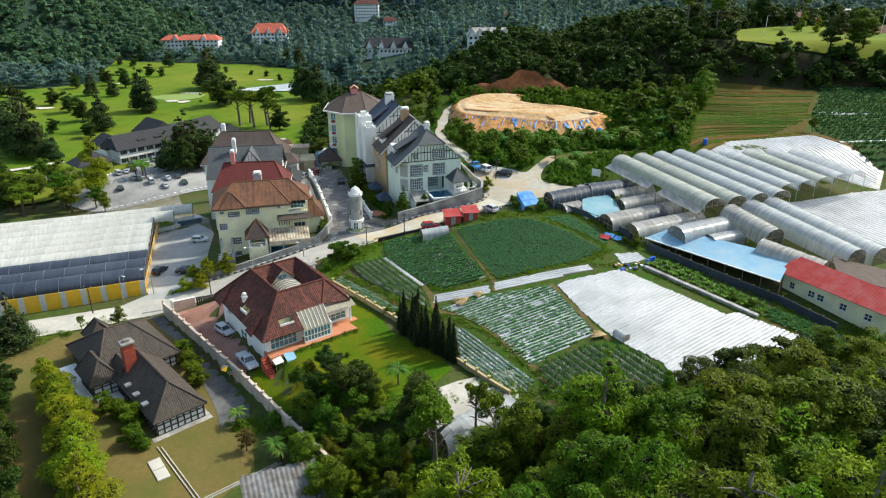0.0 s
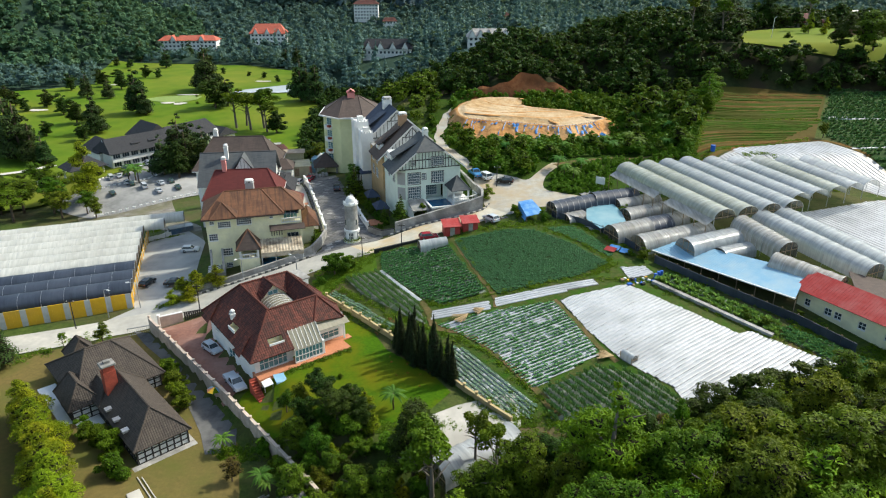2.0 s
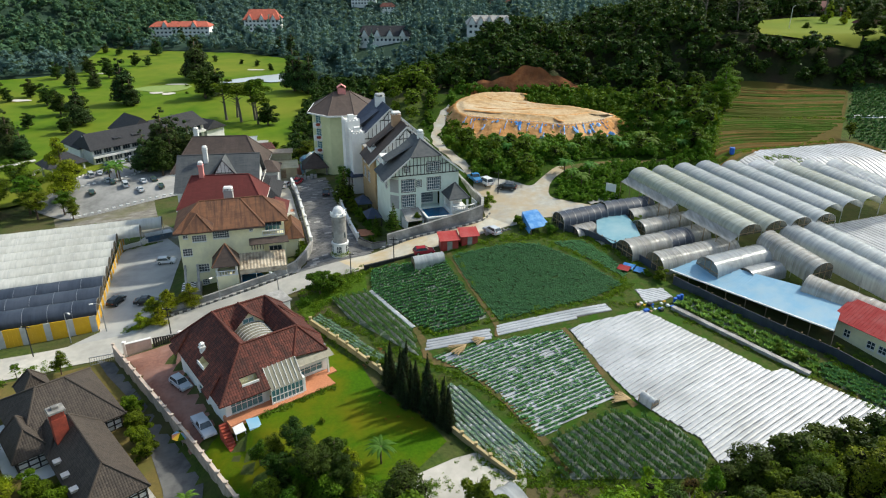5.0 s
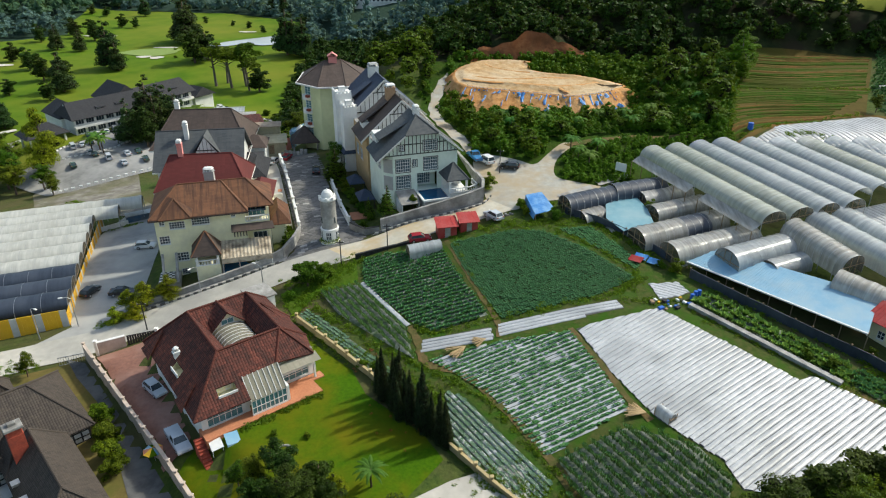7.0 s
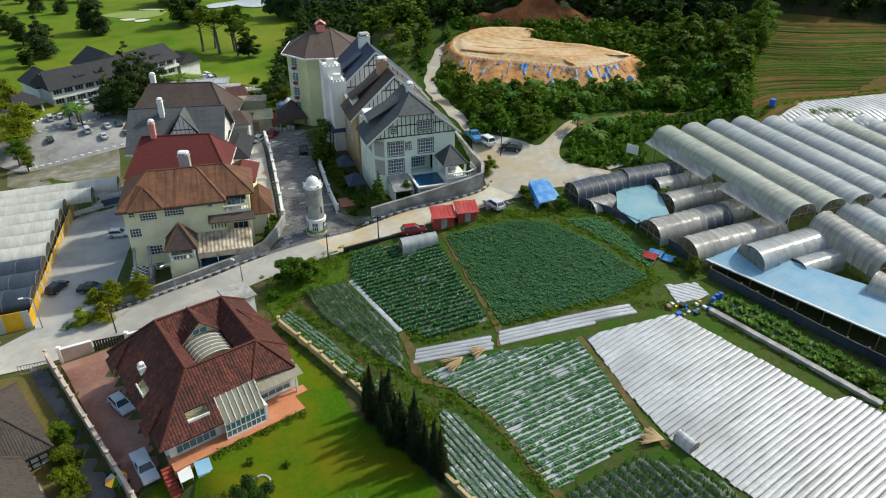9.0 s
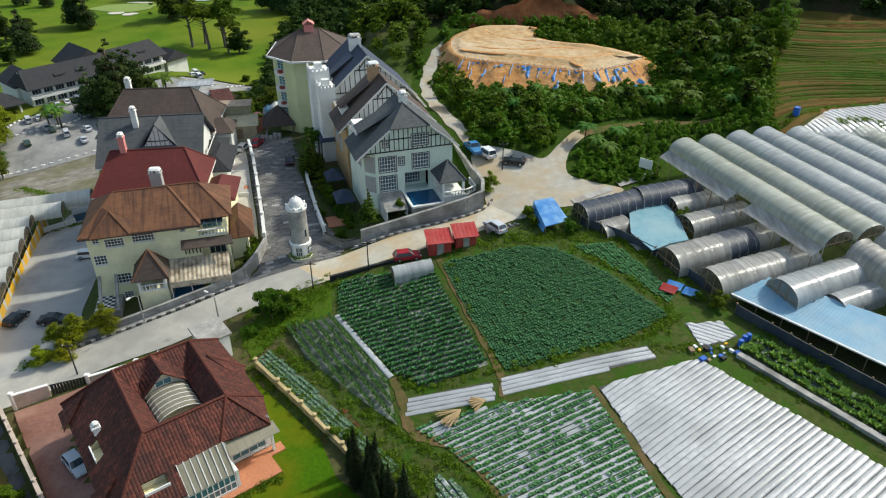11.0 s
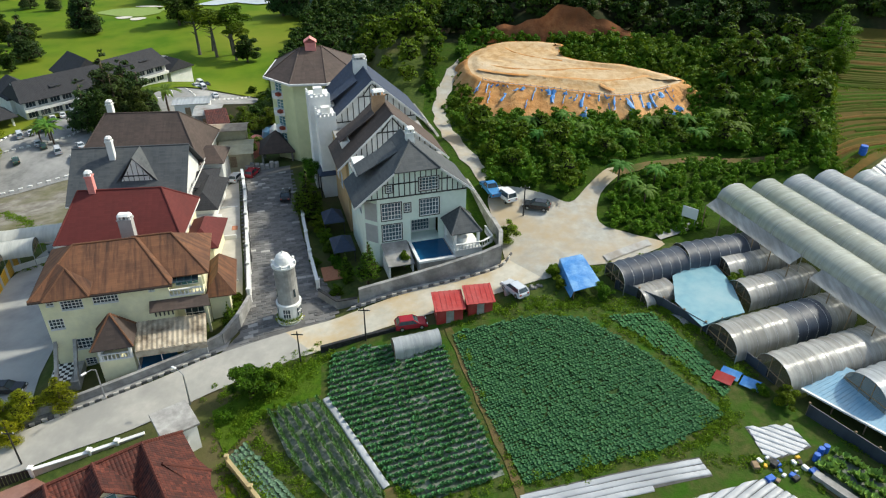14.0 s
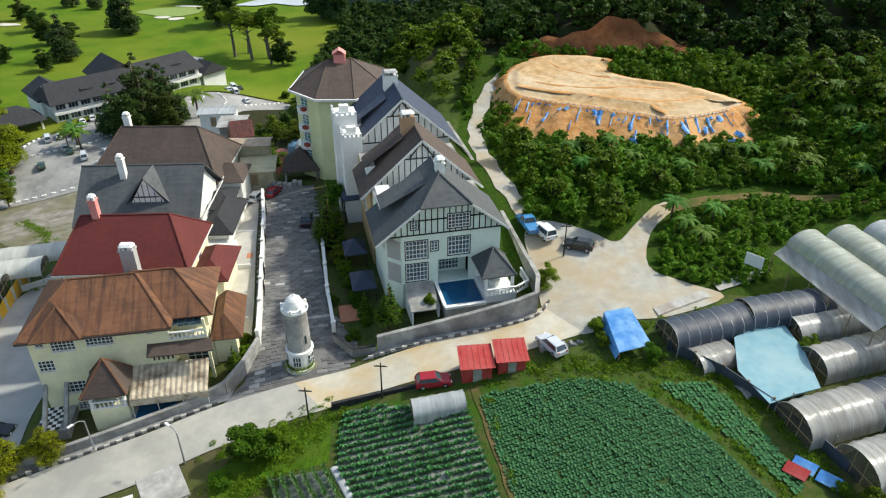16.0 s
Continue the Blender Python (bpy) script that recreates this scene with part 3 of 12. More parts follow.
def wall_panel(g, p, ang, w, h, openings=(), t=0.25):
    """A wall from p along ang (degrees), outer face on its right hand, with openings (x0, z0, x1, z1) cut through."""
    g.m = pose(p[0], p[1], p[2], 0, 0, ang)
    xs = sorted({0.0, w, *[o[0] for o in openings], *[o[2] for o in openings]})
    zs = sorted({0.0, h, *[o[1] for o in openings], *[o[3] for o in openings]})
    for a, b in zip(xs, xs[1:]):
        for c, d in zip(zs, zs[1:]):
            mx, mz = (a + b) / 2, (c + d) / 2
            if any(o[0] < mx < o[2] and o[1] < mz < o[3] for o in openings):
                continue
            g.face([(a, 0, c), (b, 0, c), (b, 0, d), (a, 0, d)])
            g.face([(a, t, d), (b, t, d), (b, t, c), (a, t, c)])
    for a, c, b, d in openings:
        for q in (((a, 0, c), (a, t, c), (b, t, c), (b, 0, c)), ((a, 0, d), (b, 0, d), (b, t, d), (a, t, d)),
                  ((a, 0, c), (a, 0, d), (a, t, d), (a, t, c)), ((b, 0, c), (b, t, c), (b, t, d), (b, 0, d))):
            g.face(q)
    g.m = None


WINDOW_MESH = {}


def window(parent, p, ang, w, h, nx=2, ny=3, frame_mat=None, glass=None, sill=True, edge=0.0):
    """A window set in an opening whose lower left corner is p: frame with bars, and its panes behind."""
    frame_mat, glass = frame_mat or M_TRIM, glass or M_GLASS
    key = (round(w, 2), round(h, 2), nx, ny, frame_mat.name, glass.name, sill)
    if key not in WINDOW_MESH:
        g = Geo()
        e, c = 0.09, 0.03
        xs = [e] + [v for i in range(1, nx) for v in (w * i / nx - c, w * i / nx + c)] + [w - e]
        zs = [e] + [v for i in range(1, ny) for v in (h * i / ny - c, h * i / ny + c)] + [h - e]
        wall_panel(g, (0, 0, 0), 0, w, h, [(a, b, p, q) for a, p in zip(xs[::2], xs[1::2]) for b, q in zip(zs[::2], zs[1::2])], 0.1)
        if sill:
            g.box(0.0, -0.12, -0.1, w, 0.0, 0.0)
        q = Geo()
        q.box(0.02, 0.06, 0.02, w - 0.02, 0.08, h - 0.02)
        WINDOW_MESH[key] = (g.mesh("window", frame_mat), q.mesh("pane", glass))
    a, b = WINDOW_MESH[key]
    ob = part("window", a, None, parent, "", pose(*p, 0, 0, ang))
    part("pane", b, None, ob)
    if edge:
        g = Geo()
        for xa, za, xb, zb in ((-0.12, -0.12, 0.0, h + 0.12), (w, -0.12, w + 0.12, h + 0.12), (0.0, h, w, h + 0.12), (0.0, -0.12, w, 0.0)):
            g.box(xa, -edge - 0.03, za, xb, 0.02 - edge, zb)
        part("surround", g, M_TIMBER, ob, "black surround of the window")
    return ob


def hip_roof(g, x0, y0, x1, y1, z, rise, along='x', t=0.14, hip0=None, hip1=None):
    """Hipped roof over a rectangle; hip0/hip1: how far the ridge stops short of either end."""
    if along == 'x':
        half = (y1 - y0) / 2
        h0, h1 = half if hip0 is None else hip0, half if hip1 is None else hip1
        a, b = (x0 + h0, y0 + half, z + rise), (x1 - h1, y0 + half, z + rise)
        g.thick([(x0, y0, z), (x1, y0, z), b, a], t)
        g.thick([(x1, y1, z), (x0, y1, z), a, b], t)
        if h0 > 0.01:
            g.thick([(x0, y1, z), (x0, y0, z), a], t)
        if h1 > 0.01:
            g.thick([(x1, y0, z), (x1, y1, z), b], t)
    else:
        half = (x1 - x0) / 2
        h0, h1 = half if hip0 is None else hip0, half if hip1 is None else hip1
        a, b = (x0 + half, y0 + h0, z + rise), (x0 + half, y1 - h1, z + rise)
        g.thick([(x0, y1, z), (x0, y0, z), a, b], t)
        g.thick([(x1, y0, z), (x1, y1, z), b, a], t)
        if h0 > 0.01:
            g.thick([(x0, y0, z), (x1, y0, z), a], t)
        if h1 > 0.01:
            g.thick([(x1, y1, z), (x0, y1, z), b], t)
    return a, b


def ridge_caps(parent, lines, mat, r=0.13):
    for a, b in lines:
        g = Geo()
        a, b = Vector(a), Vector(b)
        n = max(2, int((b - a).length / 0.42))
        pts, rad = [], []
        for k in range(n):
            pts += [a.lerp(b, k / n), a.lerp(b, (k + 0.96) / n)]
            rad += [r * 1.14, r * 0.9]
        g.tube(pts, rad, 6)
        part("ridge_cap", g, mat, parent)


# ---- lie of the land ----
def sst(a, b, v):
    u = min(1.0, max(0.0, (v - a) / (b - a)))
    return u * u * (3 - 2 * u)


def smin(a, b, k):
    h = max(k - abs(a - b), 0.0) / k
    return min(a, b) - h * h * k * 0.25


def smax(a, b, k):
    return -smin(-a, -b, k)


def lerp(a, b, u):
    return a + (b - a) * u


def ground(x,y):
    p=-15.67+0.136*x+0.124*y
    e=0.5+0.09*(y-98)
    z=smin(smin(p,e,1.5),6.0,2.0)
    z=smin(z,-1.2+7*sst(-15,8,x),1.0)
    z=smin(z,-8.7+7.5*sst(-56,-36,x)+30*sst(-38,-10,x),1.0)
    z=smax(z,-8.7,1.5)
    z+=12*(1-sst(38,78,y))*sst(-12,22,x)
    # lawn terrace
    sw=(x+51)*0.756+(y-112)*0.655
    se=-(x+17.0)*0.723-(y-111.3)*0.69
    sn=(x+51)*0.333-(y-112)*0.943
    m=sst(-0.5,1.0,sw)*sst(-0.5,1.5,se)*sst(0,5,sn)*sst(72,78,y)
    u=(x+27.5)*0.788+(y-99.1)*0.616
    z=lerp(z,lerp(-6.5,-4.2,sst(-4.6,-2.4,u)),m)
    # hill with the clay platform and the terraced fields
    xr=sst(46,66,x)
    h=6.0+lerp(1.4*sst(158,170,y)-0.8*sst(174,188,y)+6.0*sst(190,222,y),4.7*sst(142,168,y)+0.08*min(max(y-166,0.0),50.0),xr)
    h+=13*sst(lerp(223,217,xr),lerp(264,238,sst(60,95,x)),y)*sst(-10,75,x)-10*sst(262,330,y)*(1-sst(40,90,x))
    h+=5.0*sst(224,229,y)*sst(8,18,x)*(1-sst(32,44,x))
    z=lerp(z,h,sst(150,165,y)*sst(-9,3,x+0.3*(y-165)))
    s=(y-150)*0.75+(-75-x)*0.66
    b=sst(-30,100,s)*(1-sst(-45,-5,x-(y-230)*0.35))
    z=lerp(z,-26+4.8*(1-sst(0.6,1.15,math.hypot((x+106)/44,(y-266)/46))),b)
    far=sst(300,440,y)
    z=lerp(z,-22+24*sst(-60,60,x),far)
    z+=11*(1-sst(0.3,1.0,math.hypot((x+39)/60,(y-505)/55)))
    dl=math.hypot((x+430)/190,(y-650)/170)
    z+=75*(1-sst(0.1,1.1,dl))
    z+=150*sst(700,1500,y+0.25*abs(x))
    return z


STEP = 2.0


def graded(lo, hi, a, b):
    """Grid lines: every STEP metres between a and b, wider and wider outside."""
    mid = [a + STEP * k for k in range(int((b - a) / STEP) + 1)]
    out, s, v = [], STEP, b
    while v < hi:
        s *= 1.12
        v += s
        out.append(v)
    low, s, v = [], STEP, a
    while v > lo:
        s *= 1.12
        v -= s
        low.append(v)
    return low[::-1] + mid + out


GX = np.array(graded(-2600, 2600, -150, 150))
GY = np.array(graded(-400, 4200, 20, 270))
GH = np.array([[ground(x, y) for x in GX] for y in GY])


def gz(x, y):
    """Height of the land's sheet."""
    i = min(max(int(np.searchsorted(GX, x)) - 1, 0), len(GX) - 2)
    j = min(max(int(np.searchsorted(GY, y)) - 1, 0), len(GY) - 2)
    u, v = (x - GX[i]) / (GX[i + 1] - GX[i]), (y - GY[j]) / (GY[j + 1] - GY[j])
    return float(lerp(lerp(GH[j, i], GH[j, i + 1], u), lerp(GH[j + 1, i], GH[j + 1, i + 1], u), v))


land = Geo()
nx_, ny_ = len(GX), len(GY)
land.v = [(float(GX[i]), float(GY[j]), float(GH[j, i])) for j in range(ny_) for i in range(nx_)]
land.f = [(j * nx_ + i, j * nx_ + i + 1, (j + 1) * nx_ + i + 1, (j + 1) * nx_ + i) for j in range(ny_ - 1) for i in range(nx_ - 1)]
land.uv = [None] * len(land.f)
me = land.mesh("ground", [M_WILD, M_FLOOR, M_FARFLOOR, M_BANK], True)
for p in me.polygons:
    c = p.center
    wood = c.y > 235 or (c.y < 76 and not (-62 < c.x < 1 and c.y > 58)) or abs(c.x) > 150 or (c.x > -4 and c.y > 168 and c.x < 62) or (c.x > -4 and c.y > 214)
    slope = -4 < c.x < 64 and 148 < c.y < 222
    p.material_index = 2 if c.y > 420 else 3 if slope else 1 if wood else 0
solo("ground", me, None, "hilly ground with wild grass and shaded wood floor", "ground", kind="structure")


def inside(poly, x, y):
    c = False
    for (xa, ya), (xb, yb) in zip(poly, poly[1:] + poly[:1]):
        if (ya > y) != (yb > y) and x < (xb - xa) * (y - ya) / (yb - ya) + xa:
            c = not c
    return c


def drape(poly, off=0.1, step=None, zfun=None):
    """A sheet over a polygon that lies on the land."""
    zfun = zfun or gz
    bm = bmesh.new()
    f = bm.faces.new([bm.verts.new((x, y, 0)) for x, y in poly])
    xs, ys = [x for x, y in poly], [y for x, y in poly]
    cuts = []
    for axis, lo, hi, lines in ((0, min(xs), max(xs), GX), (1, min(ys), max(ys), GY)):
        cuts += [(axis, float(v)) for v in lines if lo < v < hi]
    for axis, v in cuts:
        co, no = ((v, 0, 0), (1, 0, 0)) if axis == 0 else ((0, v, 0), (0, 1, 0))
        bmesh.ops.bisect_plane(bm, geom=bm.verts[:] + bm.edges[:] + bm.faces[:], plane_co=co, plane_no=no)
    bmesh.ops.triangulate(bm, faces=[q for q in bm.faces if len(q.verts) > 4])
    g = Geo()
    bm.verts.index_update()
    g.v = [(v.co.x, v.co.y, zfun(v.co.x, v.co.y) + off) for v in bm.verts]
    g.f = [tuple(v.index for v in q.verts) for q in bm.faces]
    if bm.faces and bm.faces[:][0].normal.z < 0:
        g.f = [q[::-1] for q in g.f]
    g.uv = [None] * len(g.f)
    bm.free()
    return g


def sheet(name, poly, mat, label, category, off=0.1, kind="structure"):
    return solo(name, drape(poly, off), mat, label, category, kind=kind, smooth=True)


def smooth_line(pts, n=6):
    """A rounded line through points."""
    out = []
    for k in range(len(pts) - 1):
        p0, p1, p2, p3 = [Vector(pts[min(max(i, 0), len(pts) - 1)]) for i in (k - 1, k, k + 1, k + 2)]
        for i in range(n):
            t = i / n
            out.append(0.5 * ((2 * p1) + (p2 - p0) * t + (2 * p0 - 5 * p1 + 4 * p2 - p3) * t * t + (3 * p1 - p0 - 3 * p2 + p3) * t ** 3))
    out.append(Vector(pts[-1]))
    return [tuple(p) for p in out]


def blob(cx, cy, rx, ry, n=18, rough=0.15, seed=0, rot=0.0):
    rng = random.Random(seed)
    out = []
    ph = [rng.uniform(0, 6.28) for _ in range(3)]
    for k in range(n):
        a = 2 * math.pi * k / n
        r = 1 + rough * (math.sin(2 * a + ph[0]) + 0.6 * math.sin(3 * a + ph[1]) + 0.4 * math.sin(5 * a + ph[2])) / 2
        x, y = rx * r * math.cos(a), ry * r * math.sin(a)
        out.append((cx + x * math.cos(rot) - y * math.sin(rot), cy + x * math.sin(rot) + y * math.cos(rot)))
    return out


# ---- roads and yards ----
ROAD_UP = [(-105, 101.5), (-85, 107.5), (-66, 114.5), (-59, 117.5), (-51, 120.6), (-45.6, 123.4), (-34.2, 128.4), (-27.5, 131.8), (-20, 134.6), (-11, 138.0), (-5, 139.8), (4, 142.2), (9.5, 145.2)]
ROAD_LOW = [(-102, 95.5), (-82, 101.0), (-62.4, 108.6), (-58.8, 110.6), (-52, 113.2), (-41.5, 118.6), (-33, 121.9), (-25, 126.4), (-15.7, 130.6), (-7.7, 133.6), (-0.5, 135.8), (8.5, 138.6), (14.0, 140.6)]
up, low = smooth_line(ROAD_UP), smooth_line(ROAD_LOW)
k = next(i for i, p in enumerate(up) if p[0] > -19)
k2 = next(i for i, p in enumerate(low) if p[0] > -15)
sheet("road", up[:k + 1] + low[:k2 + 1][::-1], M_ROAD, "pale dusty concrete lane along the houses", "road", 0.14)
sheet("road", up[k:] + low[k2:][::-1], M_ROADCLAY, "pale lane stained with ochre clay by the field", "road", 0.14)
sheet("pavement", [(-47.5, 123.4), (-42, 125.4), (-36, 128.0), (-30, 131.0), (-25.6, 132.9), (-25.4, 134.6), (-26.2, 133.7), (-30, 131.75), (-36, 128.95), (-42, 126.35), (-47, 124.55)], M_CONC, "grey slab pavement below the retaining wall", "pavement", 0.2)
sheet("pavement", [(-11.4, 138.6), (-4.2, 140.0), (3.6, 141.6), (8.2, 143.2), (8.4, 144.2), (6.2, 143.3), (1.0, 142.1), (-4.6, 141.1), (-9.8, 140.1)], M_CONC, "narrow grey pavement below the villa wall", "pavement", 0.2)
CAR_PARK = [(-62, 115.8), (-56, 118.5), (-51, 120), (-46.5, 122.6), (-50.5, 133), (-53, 143), (-56, 156), (-63.5, 172), (-73, 176), (-72, 160), (-66, 143), (-62.5, 128), (-58, 121)]
sheet("car_park", CAR_PARK, M_PARK, "grey concrete yard with pale patches", "yard", 0.1)
YARD = [(9.3, 145.4), (8.5, 152), (7.4, 159), (10, 162), (16, 160.2), (19.5, 158), (22.5, 162), (26.5, 167), (28.5, 166), (24.5, 160.5), (23, 153), (27, 150), (31, 147.5), (24, 143.5), (18, 142.5), (14, 140.4), (11, 142)]
sheet("yard", [p for k, p in enumerate(smooth_line(YARD + YARD[:1], 4)[:-1])], M_YARD, "dusty pale yard with clay tracks", "yard", 0.12)
TRACK = [(26.5, 166.3), (33, 169.2), (42, 171.5), (52, 170), (56, 167.5), (56, 166), (51, 168.3), (42, 169.9), (34, 167.6), (28, 164.9)]
sheet("dirt_track", TRACK, M_SOIL, "narrow dirt track along the scrub slope", "path", 0.14)
STREET = [(-27.4, 130.0), (-13.0, 137.5), (-12.4, 141.5), (-18.0, 149.5), (-22.5, 163), (-27.5, 180), (-29.0, 186), (-37.5, 184.5), (-36.0, 178), (-31.5, 163), (-27.6, 149), (-25.2, 141.5), (-24.6, 135.5)]
STREET_SHEET = sheet("street", STREET, M_PAVER, "grey stone-paved side street with worn pale patches", "road", 0.10)
sheet("terrace", [(-33.6, 143.0), (-26.0, 142.2), (-28.0, 149.6), (-31.8, 162.0), (-35.2, 173.6), (-37.6, 181.0), (-43.0, 180.0), (-41.0, 168.0), (-38.0, 156.0), (-35.0, 148.0)], M_SLAB, "pale paved terraces between the houses and the street", "terrace", 0.09)
DRIVE = [(-50.2, 112.6), (-42.0, 116.3), (-37.0, 113.5), (-37.2, 105), (-29.0, 92.6), (-31.8, 89.4), (-40.5, 100.6)]
sheet("driveway", DRIVE, M_BRICKPAVE, "red brick-paved driveway", "driveway", 0.1)
sheet("lawn", [(-20.4, 114.0), (-14.4, 107.6), (-11.0, 104.2), (-8.6, 99.2), (-4.2, 95.0), (-0.8, 91.4), (1.4, 87.6), (-2.5, 82), (-9.5, 79.5), (-24.2, 80.6), (-29.6, 88.4), (-28, 93), (-16.2, 103)], M_LAWN, "mown bright green lawn", "lawn", 0.08)
sheet("slab", [(-2.6, 81.4), (2.2, 84.4), (7.2, 86.4), (10.6, 86.2), (10.6, 80.0), (6.5, 74.5), (-2.0, 74.5)], M_SLAB, "pale bare concrete slab", "slab", 0.14)
sheet("lawn", [(-80, 101), (-62, 107.8), (-52.6, 112.2), (-50, 108.5), (-36, 93), (-27.5, 81.5), (-24.5, 71), (-30, 60), (-58, 58), (-62, 75), (-66, 85), (-80, 92)], M_DRY, "dry brownish lawn round the black-roofed house", "lawn", 0.08)
sheet("driveway", [(-54.6, 112.4), (-51.4, 111.4), (-43.5, 102.2), (-34.0, 91.2), (-28.6, 84.6), (-27.6, 80.3), (-31.5, 79.6), (-33.5, 84), (-37.5, 90.5), (-41.5, 97), (-45.5, 102.5), (-51, 108)], M_ASPHALT, "worn grey asphalt driveway", "driveway", 0.13)
sheet("waste_ground", [(-57, 158), (-66, 172), (-77, 178), (-92, 186), (-109, 199), (-118, 214), (-120, 240), (-112, 246), (-93, 229), (-77, 194), (-64, 176)], M_WASTE, "bare stained waste ground", "ground", 0.12)
FIELD_SOIL = [(-19.5, 124.5), (-13.2, 131.6), (-7.5, 132.8), (1, 134.2), (9, 137.6), (22, 137), (31, 131), (36, 121.5), (40.5, 115.5), (53, 99), (58, 91), (52, 83.5), (43, 80.5), (31, 78), (13, 79.5), (5.5, 84.5), (0.9, 90), (-1.8, 100), (-9, 108.5)]
sheet("field_bank", FIELD_SOIL, M_WEEDY, "weedy brown soil between the vegetable plots", "soil", 0.05)
sheet("field_bank", [(-24.6, 123.4), (-19.5, 126.6), (-13.2, 130.6), (-12.2, 124.4), (-18.2, 122.8), (-21.4, 117.4), (-23.0, 119.8)], M_RANK, "rank bright green grass at the field corner", "grass", 0.09)


def path_strip(pts, w, label="narrow trodden soil path between the plots", mat=None):
    """A ribbon along a line."""
    line = [Vector(p) for p in smooth_line(pts, 4)]
    a, b = [], []
    for k, p in enumerate(line):
        d = line[min(k + 1, len(line) - 1)] - line[max(k - 1, 0)]
        n = Vector((-d.y, d.x)).normalized() * w * (0.5 + 0.12 * math.sin(k * 2.3))
        a.append(tuple(p + n)), b.append(tuple(p - n))
    sheet("path", a + b[::-1], mat or M_SOIL, label, "path", 0.12)


path_strip([(1.9, 133.2), (4.6, 125.0), (6.7, 118.4), (9.1, 110.8), (9.0, 107.6)], 0.8)
path_strip([(-3.4, 112.0), (-2.0, 108.0), (-1.6, 105.6), (-0.2, 103.4), (3.6, 101.6), (8.0, 96.0), (13.4, 86.4), (15.4, 81.0)], 1.1)
path_strip([(18.8, 107.8), (21.8, 99.8), (23.6, 94.2), (25.4, 90.6)], 0.8)
path_strip([(36.2, 110.6), (43.2, 102.6), (49.8, 95.0), (54.0, 91.0)], 0.9)
# club grounds and far lawns
sheet("car_park", [(-130, 224), (-133, 238), (-124.6, 253), (-113, 267.5), (-106, 279), (-98, 294), (-88, 306), (-70, 306), (-62, 300), (-64, 292), (-76, 276), (-80, 262), (-66, 250), (-60, 240), (-86, 228), (-112, 211)], M_CARPARK, "pale grey car park below the clubhouse", "car park", 0.25)


# ---- houses ----
def gable_wall(g, x0, x1, y, z0, zt, xr, t=0.2, top=None):
    """A gable above an eave line in the plane y; top: level at which it is cut off under a half hip."""
    if top is None:
        pts = [(x0, z0), (x1, z0), (xr, zt)]
    else:
        k = (top - z0) / (zt - z0)
        pts = [(x0, z0), (x1, z0), (x1 + (xr - x1) * k, top), (x0 + (xr - x0) * k, top)]
    g.face([(x, y, z) for x, z in pts])
    g.face([(x, y + t, z) for x, z in reversed(pts)])


def gable_span(z, x0, x1, z0, zt, xr):
    k = (z - z0) / (zt - z0)
    return x0 + (xr - x0) * k, x1 + (xr - x1) * k


def timbering(parent, x0, x1, y, z0, zt, xr, rails, step=0.85, cut=None, w=0.13):
    """Dark vertical studs and rails laid on a gable."""
    g = Geo()
    n = int((x1 - x0) / step)
    for k in range(1, n):
        x = x0 + (x1 - x0) * k / n
        top = z0 + (zt - z0) * ((x - x0) / (xr - x0) if x < xr else (x1 - x) / (x1 - xr))
        top = min(top, cut) if cut else top
        if top - z0 > 0.5:
            g.box(x - w / 2, y - 0.06, z0, x + w / 2, y - 0.004, top - 0.1)
    for z in rails:
        a, b = gable_span(z, x0, x1, z0, zt, xr)
        g.box(a, y - 0.075, z - 0.1, b, y - 0.062, z + 0.1)
    return part("timber", g, M_TIMBER, parent, "black timber studs and rails")


def balustrade(parent, line, z, mat, h=0.95, gap=0.45):
    """A run of stout balusters between a plinth and a hand rail."""
    g = Geo()
    for (xa, ya), (xb, yb) in zip(line, line[1:]):
        L = math.hypot(xb - xa, yb - ya)
        g.beam((xa, ya, z + 0.08), (xb, yb, z + 0.08), 0.22, 0.16)
        g.beam((xa, ya, z + h), (xb, yb, z + h), 0.24, 0.14)
        n = max(2, int(L / gap))
        for k in range(n + 1):
            x, y = xa + (xb - xa) * k / n, ya + (yb - ya) * k / n
            g.tube([(x, y, z + 0.1), (x, y, z + h * 0.35), (x, y, z + h * 0.6), (x, y, z + h)], [0.06, 0.1, 0.05, 0.06], 6, False)
    return part("balustrade", g, mat, parent, "white turned balusters")


def chimney(parent, x, y, z0, z1, w, d, mat, cap_mat, label, pots=3):
    g = Geo()
    g.box(x - w / 2, y - d / 2, z0, x + w / 2, y + d / 2, z1 - 0.9)
    g.box(x - w / 2 - 0.1, y - d / 2 - 0.1, z1 - 0.9, x + w / 2 + 0.1, y + d / 2 + 0.1, z1 - 0.72)
    c = part("chimney", g, mat, parent, label)
    for sx in (-1, 1):
        for sy in (-1, 1):
            q = Geo()
            q.box(x + sx * (w / 2 - 0.12) - 0.1, y + sy * (d / 2 - 0.12) - 0.1, z1 - 0.72, x + sx * (w / 2 - 0.12) + 0.1, y + sy * (d / 2 - 0.12) + 0.1, z1 - 0.3)
            part("cap_post", q, cap_mat, c)
    for k in range(1, pots):
        q = Geo()
        px = x - w / 2 + w * k / pots
        q.box(px - 0.07, y - d / 2 + 0.02, z1 - 0.72, px + 0.07, y + d / 2 - 0.02, z1 - 0.3)
        part("cap_post", q, cap_mat, c)
    h = Geo()
    h.bevel_box(x - w / 2 - 0.06, y - d / 2 - 0.06, z1 - 0.3, x + w / 2 + 0.06, y + d / 2 + 0.06, z1, 0.26)
    part("chimney_cap", h, cap_mat, c)
    return c


